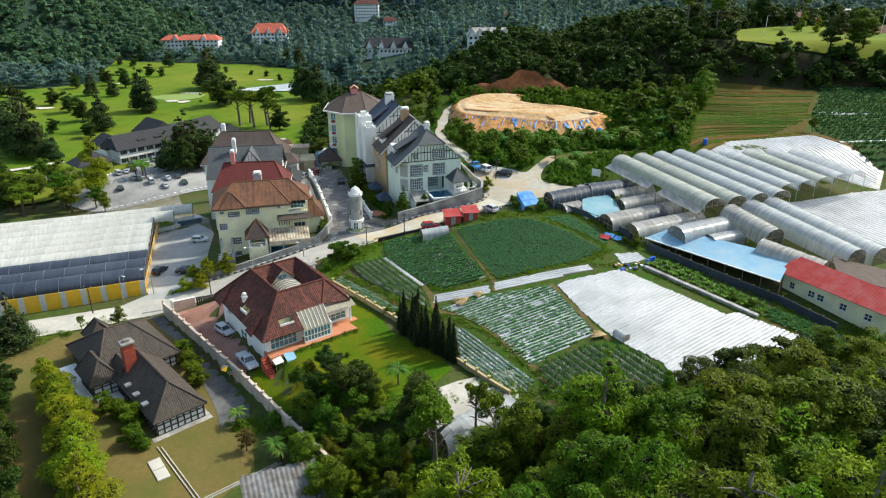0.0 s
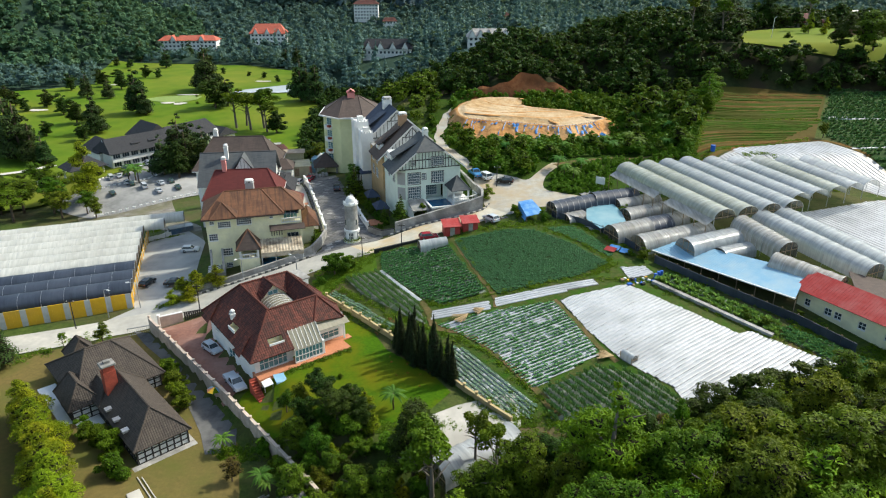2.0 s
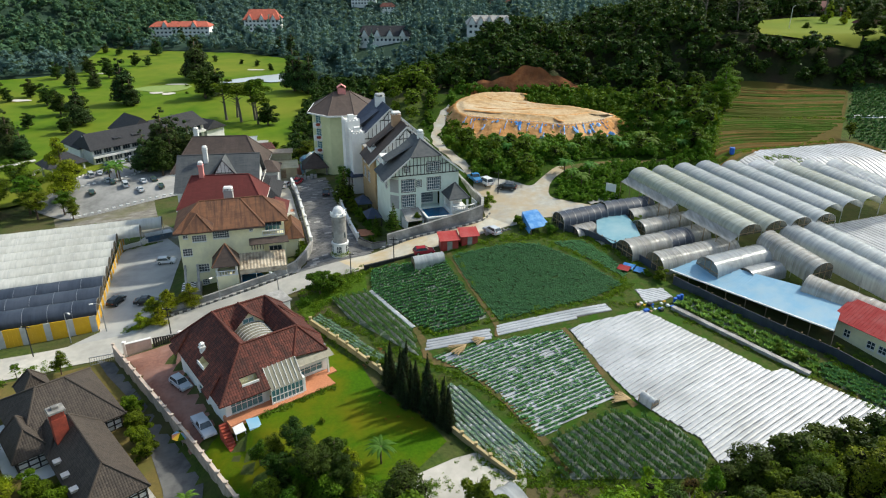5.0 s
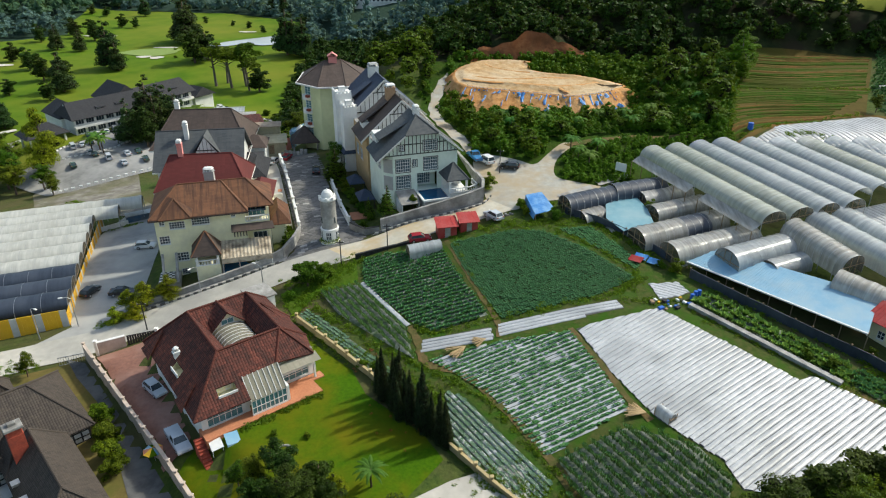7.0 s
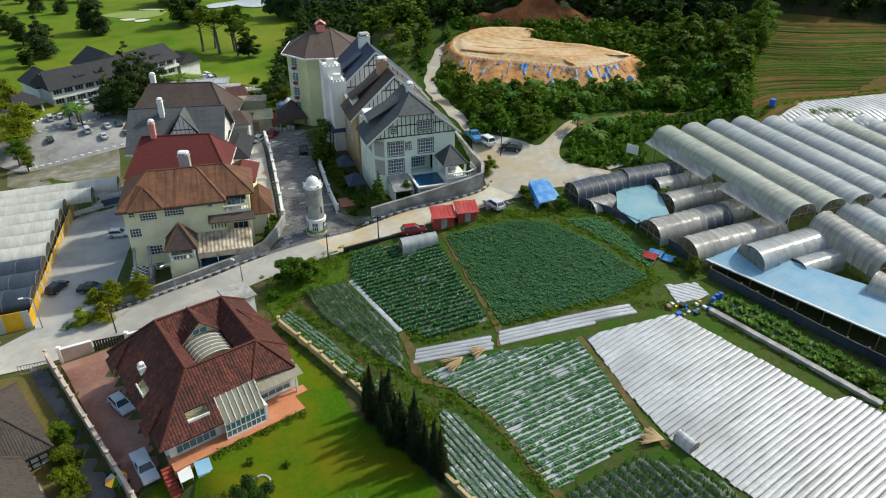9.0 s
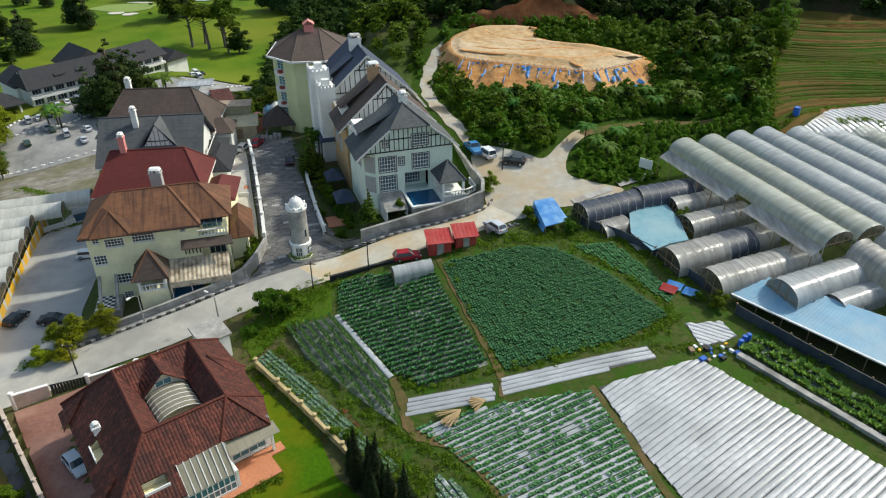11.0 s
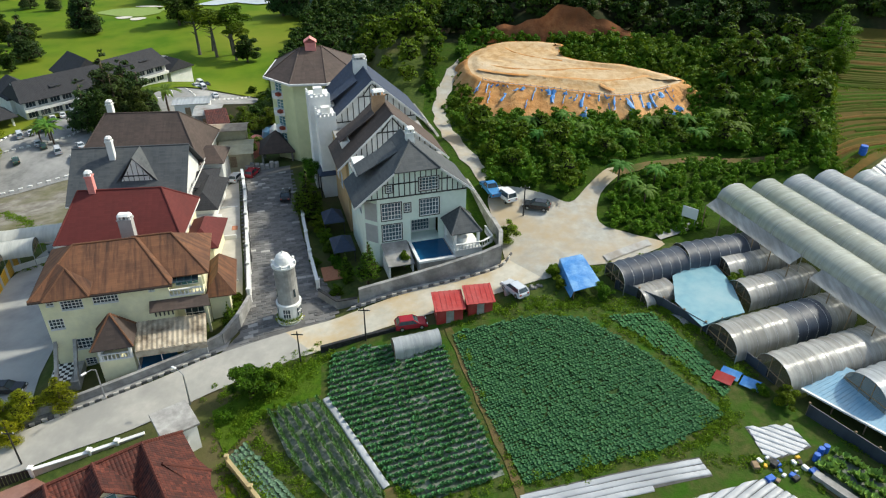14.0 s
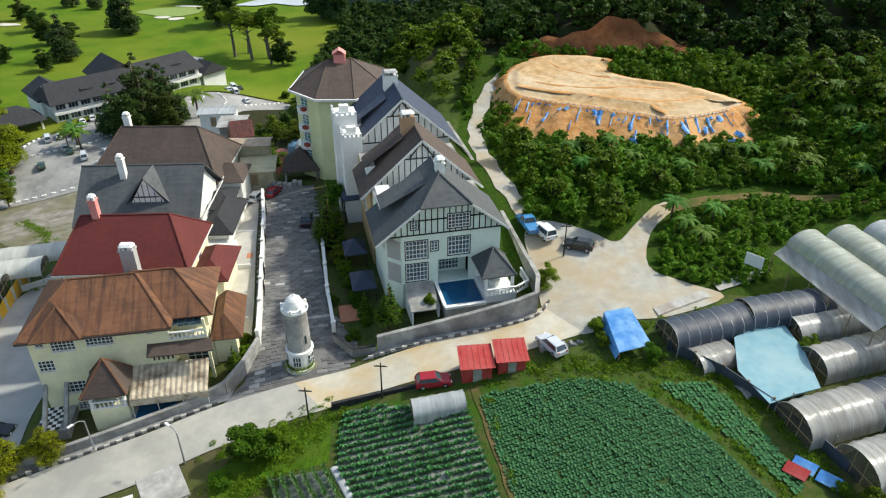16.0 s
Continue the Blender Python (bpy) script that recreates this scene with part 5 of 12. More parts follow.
def rear_villa(v0, D, ze, zt, wall, roof, label, stud, er, chim, DR):
    """A villa farther up the row: its gable shows over the roof in front."""
    h = thing("house", label, "house", (-2.6 - 0.309 * v0, 149.4 + 0.951 * v0, 0), 18)
    x0, x1, zb = -7.2, 7.4, -2.5
    g = Geo()
    ops = [(2.0, ze - zb - 3.2, 4.4, ze - zb - 0.8), (6.0, ze - zb - 3.2, 8.4, ze - zb - 0.8), (2.0, ze - zb - 6.6, 4.4, ze - zb - 4.2), (6.0, ze - zb - 6.6, 8.4, ze - zb - 4.2)]
    wall_panel(g, (x0, 0, zb), 0, x1 - x0, ze - zb)
    wall_panel(g, (x1, 0, zb), 90, D, ze - zb)
    wall_panel(g, (x1, D, zb), 180, x1 - x0, ze - zb)
    wall_panel(g, (x0, D, zb), 270, D, ze - zb, ops)
    part("wall", g, wall, h)
    for a, c, b, d in ops:
        window(h, (x0 + 0.06, D - a, zb + c), 270, b - a, d - c, 3, 4)
    g = Geo()
    gable_wall(g, x0, x1, -0.05, ze, zt, 0.0)
    gable_wall(g, x0, x1, DR - 0.2, ze, zt, 0.0)
    part("gable", g, M_WHITE, h)
    timbering(h, x0, x1, -0.05, ze, zt, 0.0, [ze + 0.1, ze + (zt - ze) * 0.62], stud)
    g = Geo()
    for sx in (-1, 1):
        g.beam((sx * 0.1, -0.12, zt - 0.5), (sx * 1.6, -0.12, zt - 2.4), 0.06, 0.16)
    part("brace", g, M_TIMBER, h, "curved timber braces under the apex")
    g = Geo()
    el = x0 - 1.4
    s = (zt + 0.3 - ze) / (x1 + 0.4)
    zl = zt + 0.3 + s * el
    zr = zt + 0.3 - s * er
    g.thick([(el, -0.8, zl), (0, -0.8, zt + 0.3), (0, DR + 0.3, zt + 0.3), (el, DR + 0.3, zl)])
    g.thick([(er, DR + 0.3, zr), (0, DR + 0.3, zt + 0.3), (0, -0.8, zt + 0.3), (er, -0.8, zr)])
    g.thick([(el + 1.2, 3.6, zl + 2.6), (-1.8, 3.6, zt - 0.9), (-1.8, 7.2, zt - 0.9), (el + 1.2, 7.2, zl + 2.6)])
    part("roof", g, roof, h)
    ridge_caps(h, [((0, -0.8, zt + 0.3), (0, DR + 0.3, zt + 0.3))], roof)
    g = Geo()
    g.box(el + 1.5, 3.8, zl + 0.6, el + 3.2, 7.0, zl + 2.5)
    part("dormer", g, M_WHITE, h, "white dormer cheek")
    g = Geo()
    g.beam((el, -0.84, zl - 0.1), (0, -0.84, zt + 0.18), 0.07, 0.3), g.beam((er, -0.84, zr - 0.1), (0, -0.84, zt + 0.18), 0.07, 0.3)
    part("bargeboard", g, M_TRIM, h)
    if DR < D:
        g = Geo()
        g.box(x0, DR - 0.4, ze, x1, D, ze + 0.25)
        part("link_roof", g, M_CONC, h, "flat concrete roof between the villas")
    chimney(h, *chim)
    return h


rear_villa(14.0, 13.5, 10.6, 17.3, M_TAN, M_ROOF_UMBER, "tan half-timbered villa with dark brown gabled roof", 0.8, 8.6,
           (-0.9, 5.2, 15.0, 19.6, 1.9, 1.3, M_BRICKTAN, M_TRIM, "tan brick chimney with white cap"), 8.6)
navy_villa = rear_villa(28.6, 14.0, 11.4, 18.0, M_WHITE, M_ROOF_NAVY, "white half-timbered villa with navy gabled roof", 0.95, 9.4,
                        (-0.4, 8.0, 15.0, 20.2, 2.2, 1.6, M_WHITE, M_GREYPANEL, "stout white chimney"), 14.0)
g = Geo()
g.box(-9.4, -1.5, -2.5, -6.4, 2.6, 13.2), g.box(-10.2, 2.6, -2.5, -6.6, 6.6, 15.2)
part("stair_block", g, M_WHITE, navy_villa, "white parapeted stair block")
g = Geo()
for x0, y0, x1, y1, z in ((-9.4, -1.5, -6.4, 2.6, 13.2), (-10.2, 2.6, -6.6, 6.6, 15.2)):
    for x in np.linspace(x0 + 0.2, x1 - 0.2, 5):
        g.box(x - 0.18, y0, z, x + 0.18, y0 + 0.3, z + 0.5)
    for y in np.linspace(y0 + 0.5, y1 - 0.2, 5):
        g.box(x0, y - 0.18, z, x0 + 0.3, y + 0.18, z + 0.5)
    g.box((x0 + x1) / 2 - 0.7, y0 + 1.0, z, (x0 + x1) / 2 + 0.7, y0 + 2.2, z + 1.2)
part("parapet", g, M_TRIM, navy_villa, "white crenellated parapet")


def lime_block():
    h = thing("apartment_block", "five-storey lime-yellow apartment block with brown hipped roof", "building", (-25.6, 196.5, 0), 10)
    ring = [(-7.5, -3.0), (-3.2, -8.0), (2.6, -8.4), (8.0, -4.2), (8.0, 6.5), (2.0, 8.5), (-6.0, 7.0)]
    zb, ze = -3.0, 13.6
    g = Geo()
    n = len(ring)
    wins = {}
    for k in range(n):
        (xa, ya), (xb, yb) = ring[k], ring[(k + 1) % n]
        L = math.hypot(xb - xa, yb - ya)
        ang = math.degrees(math.atan2(yb - ya, xb - xa))
        if k == 1:
            ops = [(L - 2.0, 4.0 + 3.3 * i, L - 1.0, 6.2 + 3.3 * i) for i in range(4)]
        elif k == 0:
            ops = [(1.2, 4.0 + 3.3 * i, 3.2, 6.3 + 3.3 * i) for i in range(4)]
        elif k == 2:
            ops = [(2.0, 4.0 + 3.3 * i, 3.2, 6.2 + 3.3 * i) for i in range(4)]
        else:
            ops = []
        wall_panel(g, (xa, ya, zb), ang, L, ze - zb, ops)
        for o in ops:
            d = Vector((math.cos(radians(ang)), math.sin(radians(ang))))
            inn = Vector((-d.y, d.x)) * 0.06
            window(h, (xa + d.x * o[0] + inn.x, ya + d.y * o[0] + inn.y, zb + o[1]), ang, o[2] - o[0], o[3] - o[1], 2, 4, M_TRIM, M_TEAL if k == 0 else None)
    part("wall", g, M_LIME, h)
    big = [(x * 1.13, y * 1.11) for x, y in ring]
    g = Geo()
    g.prism([(x * 1.03, y * 1.03) for x, y in big], ze, ze + 0.35)
    part("cornice", g, M_TRIM, h)
    g = Geo()
    a, b = (-1.6, -0.4, ze + 4.6), (2.4, 0.2, ze + 4.6)
    top = [a, a, b, b, b, b, a]
    for k in range(n):
        j = (k + 1) % n
        p, q = (*big[k], ze + 0.36), (*big[j], ze + 0.36)
        g.thick([p, q, top[j], top[k]] if top[k] != top[j] else [p, q, top[k]])
    part("roof", g, M_ROOF_UMBER, h)
    ridge_caps(h, [((*big[k], ze + 0.36), top[k]) for k in range(n)] + [(a, b)], M_ROOF_UMBER)
    g = Geo()
    g.box(-0.6, -1.1, ze + 3.4, 1.4, 0.7, ze + 5.6)
    c = part("chimney", g, M_SALMON, h, "pink chimney with a small gabled cap")
    g = Geo()
    g.thick([(-0.8, -1.3, ze + 5.7), (0.4, -1.3, ze + 6.5), (0.4, 0.9, ze + 6.5), (-0.8, 0.9, ze + 5.7)], 0.1)
    g.thick([(1.6, -1.3, ze + 5.7), (1.6, 0.9, ze + 5.7), (0.4, 0.9, ze + 6.5), (0.4, -1.3, ze + 6.5)], 0.1)
    part("chimney_cap", g, M_SALMON, c)
    # balconies on the garden side
    (xa, ya), (xb, yb) = ring[0], ring[1]
    ang = math.degrees(math.atan2(yb - ya, xb - xa))
    for i in range(3):
        g = Geo()
        g.m = pose(xa, ya, zb + 3.7 + 3.3 * (i + 1), 0, 0, ang)
        g.prism([(0.8, 0), (1.1, -0.8), (2.0, -1.1), (2.9, -0.8), (3.4, 0)], -0.4, 0.75)
        g.m = None
        bal = part("balcony", g, M_TRIM, h, "rounded white balcony")
        f = Geo()
        f.m = pose(xa, ya, zb + 4.45 + 3.3 * (i + 1), 0, 0, ang)
        f.box(2.4, -1.0, -0.5, 3.3, -0.25, 0.03)
        f.m = None
        part("flower_box", f, M_REDBRICK, bal)
    return h


lime_block()


# the red-tiled courtyard house
def court_house():
    """Local frame: x runs along the garden front, y away from it; z = 0 is the terrace."""
    h = thing("house", "white house with weathered red-tiled roof round a small court", "house", (-27.5, 99.1, -4.0), 38)
    g = Geo()
    fr = [(0.7, 0.1, 5.2, 2.3)]
    wall_panel(g, (-4.2, -5.6, 0), 0, 5.9, 2.9, fr)
    wall_panel(g, (1.7, -4.6, 0), 0, 5.0, 4.4)
    er = [(0.6, 0.3, 4.4, 1.9), (0.6, 2.7, 4.4, 3.6)]
    wall_panel(g, (6.7, -3.6, 0), 0, 5.2, 4.2, er)
    wall_panel(g, (11.9, -3.6, 0), 90, 15.6, 4.1, [(2.0, 0.6, 3.6, 2.2), (9.0, 0.6, 10.6, 2.2)])
    wall_panel(g, (11.9, 12.0, -3.5), 180, 16.1, 6.6)
    wr = [(2.0, 4.2, 3.6, 5.6), (7.0, 1.2, 9.6, 3.2), (12.0, 4.2, 13.6, 5.6)]
    wall_panel(g, (-4.2, 12.0, -3.5), 270, 17.6, 6.6, wr)
    g.box(1.6, -5.6, 0, 1.9, -4.6, 2.9), g.box(6.5, -6.7, -1, 6.8, -3.6, 2.3)
    part("wall", g, M_WHITE, h)
    for a, b, c, d in fr:
        window(h, (-4.2 + a, -5.54, b), 0, c - a, d - b, 6, 2, M_TRIM, M_TEAL)
    for a, b, c, d in er:
        window(h, (6.7 + a, -3.54, b), 0, c - a, d - b, 4, 2 if b < 1 else 1, M_TRIM, M_TEAL if b < 1 else M_GLASS)
    for a in (2.0, 9.0):
        window(h, (11.84, -3.6 + a, 0.6), 90, 1.6, 1.6, 2, 2, M_TRIM, M_TEAL)
    for a, b, c, d in wr:
        window(h, (-4.14, 12.0 - a, b - 3.5), 270, c - a, d - b, 2, 2, M_TRIM, M_TEAL)
    # roofs round the court
    zr, zo, zc = 7.6, 2.75, 5.5
    RS, RE, RN, RW = (0.2, -1.7, zr), (8.5, -1.7, zr), (8.8, 9.3, zr), (0.5, 9.3, zr)
    OS, OW, ON = (-5.3, -6.9, zo), (-4.9, 13.6, zo), (13.0, 12.9, 3.5)
    E1, E2, V0 = (11.6, -4.5, 3.9), (12.8, -0.2, 3.9), (6.3, -4.6, 4.75)
    CS, CE, CN, CW = (2.1, 1.0, zc), (6.8, 1.0, zc), (6.8, 5.9, zc), (2.1, 5.9, zc)
    g = Geo()
    def south(x, y):
        return (x, y, zo + (zr - zo) * (y + 6.9) / 5.2)

    def west(y, x):
        xo, xi = -5.3 + 0.4 * (y + 6.9) / 20.5, 0.2 + 0.3 * (y + 1.7) / 11
        return (x, y, zo + (zr - zo) * (x - xo) / (xi - xo))
    for q in ([OS, (1.7, -6.9, zo), south(1.7, -5.7), south(-4.03, -5.7)], [south(-4.03, -5.7), south(-1.65, -5.7), south(-1.65, -4.85), south(-3.132, -4.85)],
              [south(0.65, -5.7), south(1.7, -5.7), south(1.7, -4.85), south(0.65, -4.85)], [south(-3.132, -4.85), south(1.7, -4.85), RE, RS], [(1.7, -4.8, 4.7), V0, RE, south(1.7, -4.85)],
              [OS, west(1.4, -5.138), west(1.4, 0.284), RS], [west(3.8, -5.091), OW, RW, west(3.8, 0.35)], [west(1.4, -5.138), west(3.8, -5.091), west(3.8, -4.1), west(1.4, -4.1)], [west(1.4, -3.3), west(3.8, -3.3), west(3.8, 0.35), west(1.4, 0.284)],
              [RE, V0, E1], [RE, E1, E2], [RE, E2, ON, RN], [RN, ON, OW, RW],
              [RS, RE, CE, CS], [RE, RN, CN, CE], [RN, RW, CW, CN], [RW, RS, CS, CW]):
        g.thick(q, 0.16)
    # lower hips that break the eaves
    for a, b, c in (((12.4, 3.0, 4.0), (13.6, 6.6, 3.1), (9.6, 6.4, 6.9)), ((13.6, 6.6, 3.1), (12.6, 9.8, 3.7), (9.6, 6.4, 6.9)), ((3.0, 13.9, 2.6), (7.4, 13.7, 2.6), (5.2, 10.2, 6.4)),
                    ((-5.6, 9.2, 2.6), (-5.5, 12.4, 2.6), (-2.6, 10.8, 5.3)), ((-5.8, -3.9, 2.6), (-5.7, -1.2, 2.6), (-3.2, -2.6, 4.9))):
        g.thick([a, b, c], 0.16)
    part("roof", g, M_ROOF_RED, h)
    lines = [(OS, RS), (RW, OW), (RN, ON), (RE, E1), (RE, E2), (RE, V0), (RS, RE), (RE, RN), (RN, RW), (RW, RS), ((13.6, 6.6, 3.1), (9.6, 6.4, 6.9))]
    ridge_caps(h, lines, M_ROOF_RED, 0.17)
    # court: cream walls, barrel vault, gablet with a teal window
    g = Geo()
    g.box(2.1, 1.0, 3.5, 6.8, 5.9, zc - 0.7)
    part("court_wall", g, M_YELLOW, h, "cream walls of the roof court")
    g = Geo()
    n, xm, c = 8, 4.45, 2.3
    for k in range(n):
        a0, a1 = math.pi * k / n, math.pi * (k + 1) / n
        g.thick([(xm - c * math.cos(a0), 1.2, zc - 0.6 + 1.1 * math.sin(a0)), (xm - c * math.cos(a1), 1.2, zc - 0.6 + 1.1 * math.sin(a1)),
                 (xm - c * math.cos(a1), 5.8, zc - 0.6 + 1.1 * math.sin(a1)), (xm - c * math.cos(a0), 5.8, zc - 0.6 + 1.1 * math.sin(a0))], 0.04)
    v = part("vault", g, M_VAULT, h, "cream translucent barrel vault")
    for i in range(7):
        g = Geo()
        g.tube([(xm - (c + 0.03) * math.cos(math.pi * k / 8), 1.2 + i * 4.5 / 6, zc - 0.57 + 1.13 * math.sin(math.pi * k / 8)) for k in range(9)], [0.05] * 9, 5)
        part("rib", g, M_TRIM, v)
    g = Geo()
    gable_wall(g, 2.0, 6.9, 5.8, zc - 0.1, zr + 0.1, xm)
    part("gablet", g, M_YELLOW, h, "cream gablet over the court")
    window(h, (xm - 0.9, 5.7, zc + 0.35), 0, 1.8, 0.95, 2, 1, M_TRIM, M_TEAL)
    g = Geo()
    g.thick([(1.8, 5.3, zc), (xm, 5.3, zr + 0.3), (xm, 9.2, zr + 0.3), (1.8, 7.6, zc + 0.6)], 0.14)
    g.thick([(7.1, 5.3, zc), (7.1, 7.6, zc + 0.6), (xm, 9.2, zr + 0.3), (xm, 5.3, zr + 0.3)], 0.14)
    part("gablet_roof", g, M_ROOF_RED, h)
    ridge_caps(h, [((xm, 5.3, zr + 0.3), (xm, 9.2, zr + 0.3))], M_ROOF_RED, 0.15)
    # balconies cut in the slopes
    for x, y, ang in ((-0.5, -5.7, 0), (-4.1, 2.6, 270)):
        g = Geo()
        g.m = pose(x, y, 0, 0, 0, ang)
        g.bevel_box(-1.2, -0.12, 3.2, 1.2, 0.02, 4.08, 0.03)
        ob = part("dormer", g, M_TRIM, h, "white parapet of the roof balcony")
        g = Geo()
        g.m = pose(x, y, 0, 0, 0, ang)
        g.box(-1.15, 0.06, 3.1, 1.15, 1.5, 3.25)
        for xs in (-1.19, 1.19):
            g.thick([(xs, 0.0, 3.2), (xs, 1.5, 3.2), (xs, 1.5, 4.8), (xs, 0.8, 4.35), (xs, 0.0, 3.75)], 0.06)
        g.box(-1.15, 1.45, 3.2, 1.15, 1.55, 4.8)
        part("recess", g, M_YELLOW, ob, "cream sides and floor of the roof balcony")
        c, sn = math.cos(radians(ang)), math.sin(radians(ang))
        window(h, (x - c * 0.9 - sn * 1.42, y - sn * 0.9 + c * 1.42, 3.5), ang, 1.8, 1.35, 3, 1, M_TRIM, M_GLASS, False)
    chimney(h, -3.0, 4.6, 4.4, 6.1, 0.7, 0.5, M_WHITE, M_TRIM, "small white chimney", 2)
    # glazed conservatory
    g = Geo()
    g.thick([(1.7, -6.85, 2.3), (6.4, -6.85, 2.3), (6.4, -4.7, 4.85), (1.7, -4.9, 4.8)], 0.05)
    con = part("conservatory_roof", g, M_VAULT, h, "sloping glazed conservatory roof with white bars")
    for k in range(8):
        g = Geo()
        x = 1.72 + 4.66 * k / 7
        g.beam((x, -6.85, 2.34), (x, -4.8, 4.86), 0.09, 0.1)
        part("bar", g, M_TRIM, con)
    g = Geo()
    for k in range(9):
        x = 1.75 + 4.6 * k / 8
        g.box(x - 0.05, -6.82, 0, x + 0.05, -6.72, 2.25)
    g.box(1.7, -6.83, 1.1, 6.4, -6.71, 1.2), g.box(1.7, -6.84, 2.15, 6.4, -6.7, 2.3), g.box(1.7, -6.84, 0, 6.4, -6.7, 0.3)
    part("conservatory_frame", g, M_TRIM, h)
    g = Geo()
    g.box(1.72, -6.78, 0.3, 6.38, -6.76, 2.2)
    part("pane", g, M_TEAL, h)
    # balcony and glass canopy at the end of the front
    g = Geo()
    g.box(6.8, -4.6, 2.2, 11.6, -3.55, 2.62), g.box(11.4, -4.6, -0.4, 11.65, -4.35, 2.2)
    part("balcony", g, M_WHITE, h, "white first-floor balcony")
    g = Geo()
    g.thick([(6.6, -5.5, 3.3), (12.2, -5.3, 3.1), (12.0, -4.1, 3.85), (6.6, -4.3, 4.1)], 0.04)
    can = part("canopy", g, M_VAULT, h, "pale glass canopy")
    g = Geo()
    g.box(-4.5, -7.6, -1.2, 10.9, -5.0, 0.04), g.box(6.9, -5.0, -1.2, 12.6, -3.7, 0.04)
    part("terrace", g, M_TERRACOTTA, h, "terracotta-tiled terrace")
    g = Geo()
    for k in range(9):
        g.box(-5.6, -6.2 - 0.36 * k - 0.36, -3.2, -4.55, -6.2 - 0.36 * k, -0.15 - 0.27 * k)
    part("stair", g, M_REDBRICK, h, "red-tiled outside stair")
    g = Geo()
    g.box(11.2, 13.4, -1.5, 14.6, 17.2, 3.2)
    ob = part("outhouse", g, M_WHITE, h, "flat-roofed white outhouse")
    g = Geo()
    g.bevel_box(10.9, 13.1, 3.2, 14.9, 17.5, 3.45, 0.04)
    part("outhouse_roof", g, M_CONC, ob)
    window(h, (12.3, 13.34, 1.4), 0, 1.2, 0.8, 2, 1, M_TRIM, M_TEAL)
    return h


court_house()


# the black-tiled bungalow
def tudor_bungalow():
    h = thing("house", "single-storey black and white timbered bungalow with charcoal tiles", "house", (-45.4, 92.2, -8.7), 43)
    ze = 2.5

    def block(x0, y0, x1, y1, rise, along, hip0, hip1, oh=0.8):
        g = Geo()
        g.box(x0, y0, -0.6, x1, y1, ze + 0.05)
        part("wall", g, M_WHITE, h)
        # stud frame on all four sides
        q = Geo()
        for (xa, ya), (xb, yb), (nx, ny) in (((x0, y0), (x1, y0), (0, -1)), ((x1, y0), (x1, y1), (1, 0)), ((x1, y1), (x0, y1), (0, 1)), ((x0, y1), (x0, y0), (-1, 0))):
            L = math.hypot(xb - xa, yb - ya)
            n = max(2, int(L / 0.95))
            for k in range(n + 1):
                x, y = xa + (xb - xa) * k / n + nx * 0.04, ya + (yb - ya) * k / n + ny * 0.04
                q.box(x - 0.09, y - 0.09, -0.2, x + 0.09, y + 0.09, ze)
            for z in (0.15, 0.9, 1.7, ze - 0.1):
                q.beam((xa + nx * 0.05, ya + ny * 0.05, z), (xb + nx * 0.05, yb + ny * 0.05, z), 0.12, 0.14)
        part("timber", q, M_TIMBER, h, "black timber frame")
        g = Geo()
        a, b = hip_roof(g, x0 - oh, y0 - oh, x1 + oh, y1 + oh, ze, rise, along, 0.18, hip0, hip1)
        part("roof", g, M_ROOF_CHAR, h)
        lines = [(a, b)]
        cs = [(x0 - oh, y0 - oh, ze), (x1 + oh, y0 - oh, ze), (x1 + oh, y1 + oh, ze), (x0 - oh, y1 + oh, ze)]
        ends = [a, b, b, a] if along == 'x' else [a, a, b, b]
        lines += [(c, e) for c, e in zip(cs, ends)]
        ridge_caps(h, lines, M_ROOF_CHAR, 0.15)
        return a, b

    block(-7.6, 1.5, 4.0, 15.0, 4.4, 'x', 4.4, 4.9, 0.7)
    block(-5.6, -14.7, 1.15, 0.8, 3.7, 'y', 3.2, 1.0, 0.5)
    block(-9.0, 0.4, -5.4, 6.2, 2.9, 'y', 2.2, 1.0, 0.6)
    block(-4.6, 14.5, -1.4, 17.6, 2.8, 'y', 1.0, 1.6, 0.6)
    block(-5.5, -1.4, -2.9, 3.0, 2.4, 'y', 1.6, 0.5, 0.5)
    g = Geo()
    g.box(-4.6, -2.2, 1.0, -2.9, -0.8, 7.6)
    g.box(-4.5, -2.15, 7.6, -3.0, -0.85, 8.5)
    c = part("chimney", g, M_REDBRICK, h, "broad red brick chimney stack")
    g = Geo()
    g.bevel_box(-4.75, -2.35, 8.5, -2.75, -0.65, 8.8, 0.06), g.bevel_box(-4.2, -1.8, 8.8, -3.3, -1.2, 9.2, 0.06)
    part("chimney_cap", g, M_CONC, c)
    g = Geo()
    g.bevel_box(-10.6, 0.6, -0.8, -8.0, 13.2, 0.16, 0.05), g.bevel_box(-9.0, -2.4, -0.8, -4.4, 0.6, 0.12, 0.05)
    part("patio", g, M_TRIM, h, "white-painted slab patio")
    g = Geo()
    g.bevel_box(-6.6, -15.8, -0.8, 2.0, -14.75, 0.1, 0.04), g.bevel_box(1.3, -14.75, -0.8, 2.0, 0.5, 0.1, 0.04)
    part("apron", g, M_CONC, h)
    g = Geo()
    for k in range(3):
        y = -4.5 - k * 3.2
        g.box(-5.9, y - 0.45, ze + 0.75, -5.0, y + 0.45, ze + 1.05)
    part("skylight", g, M_STEEL, h, "small grey roof lights")
    return h


tudor_bungalow()


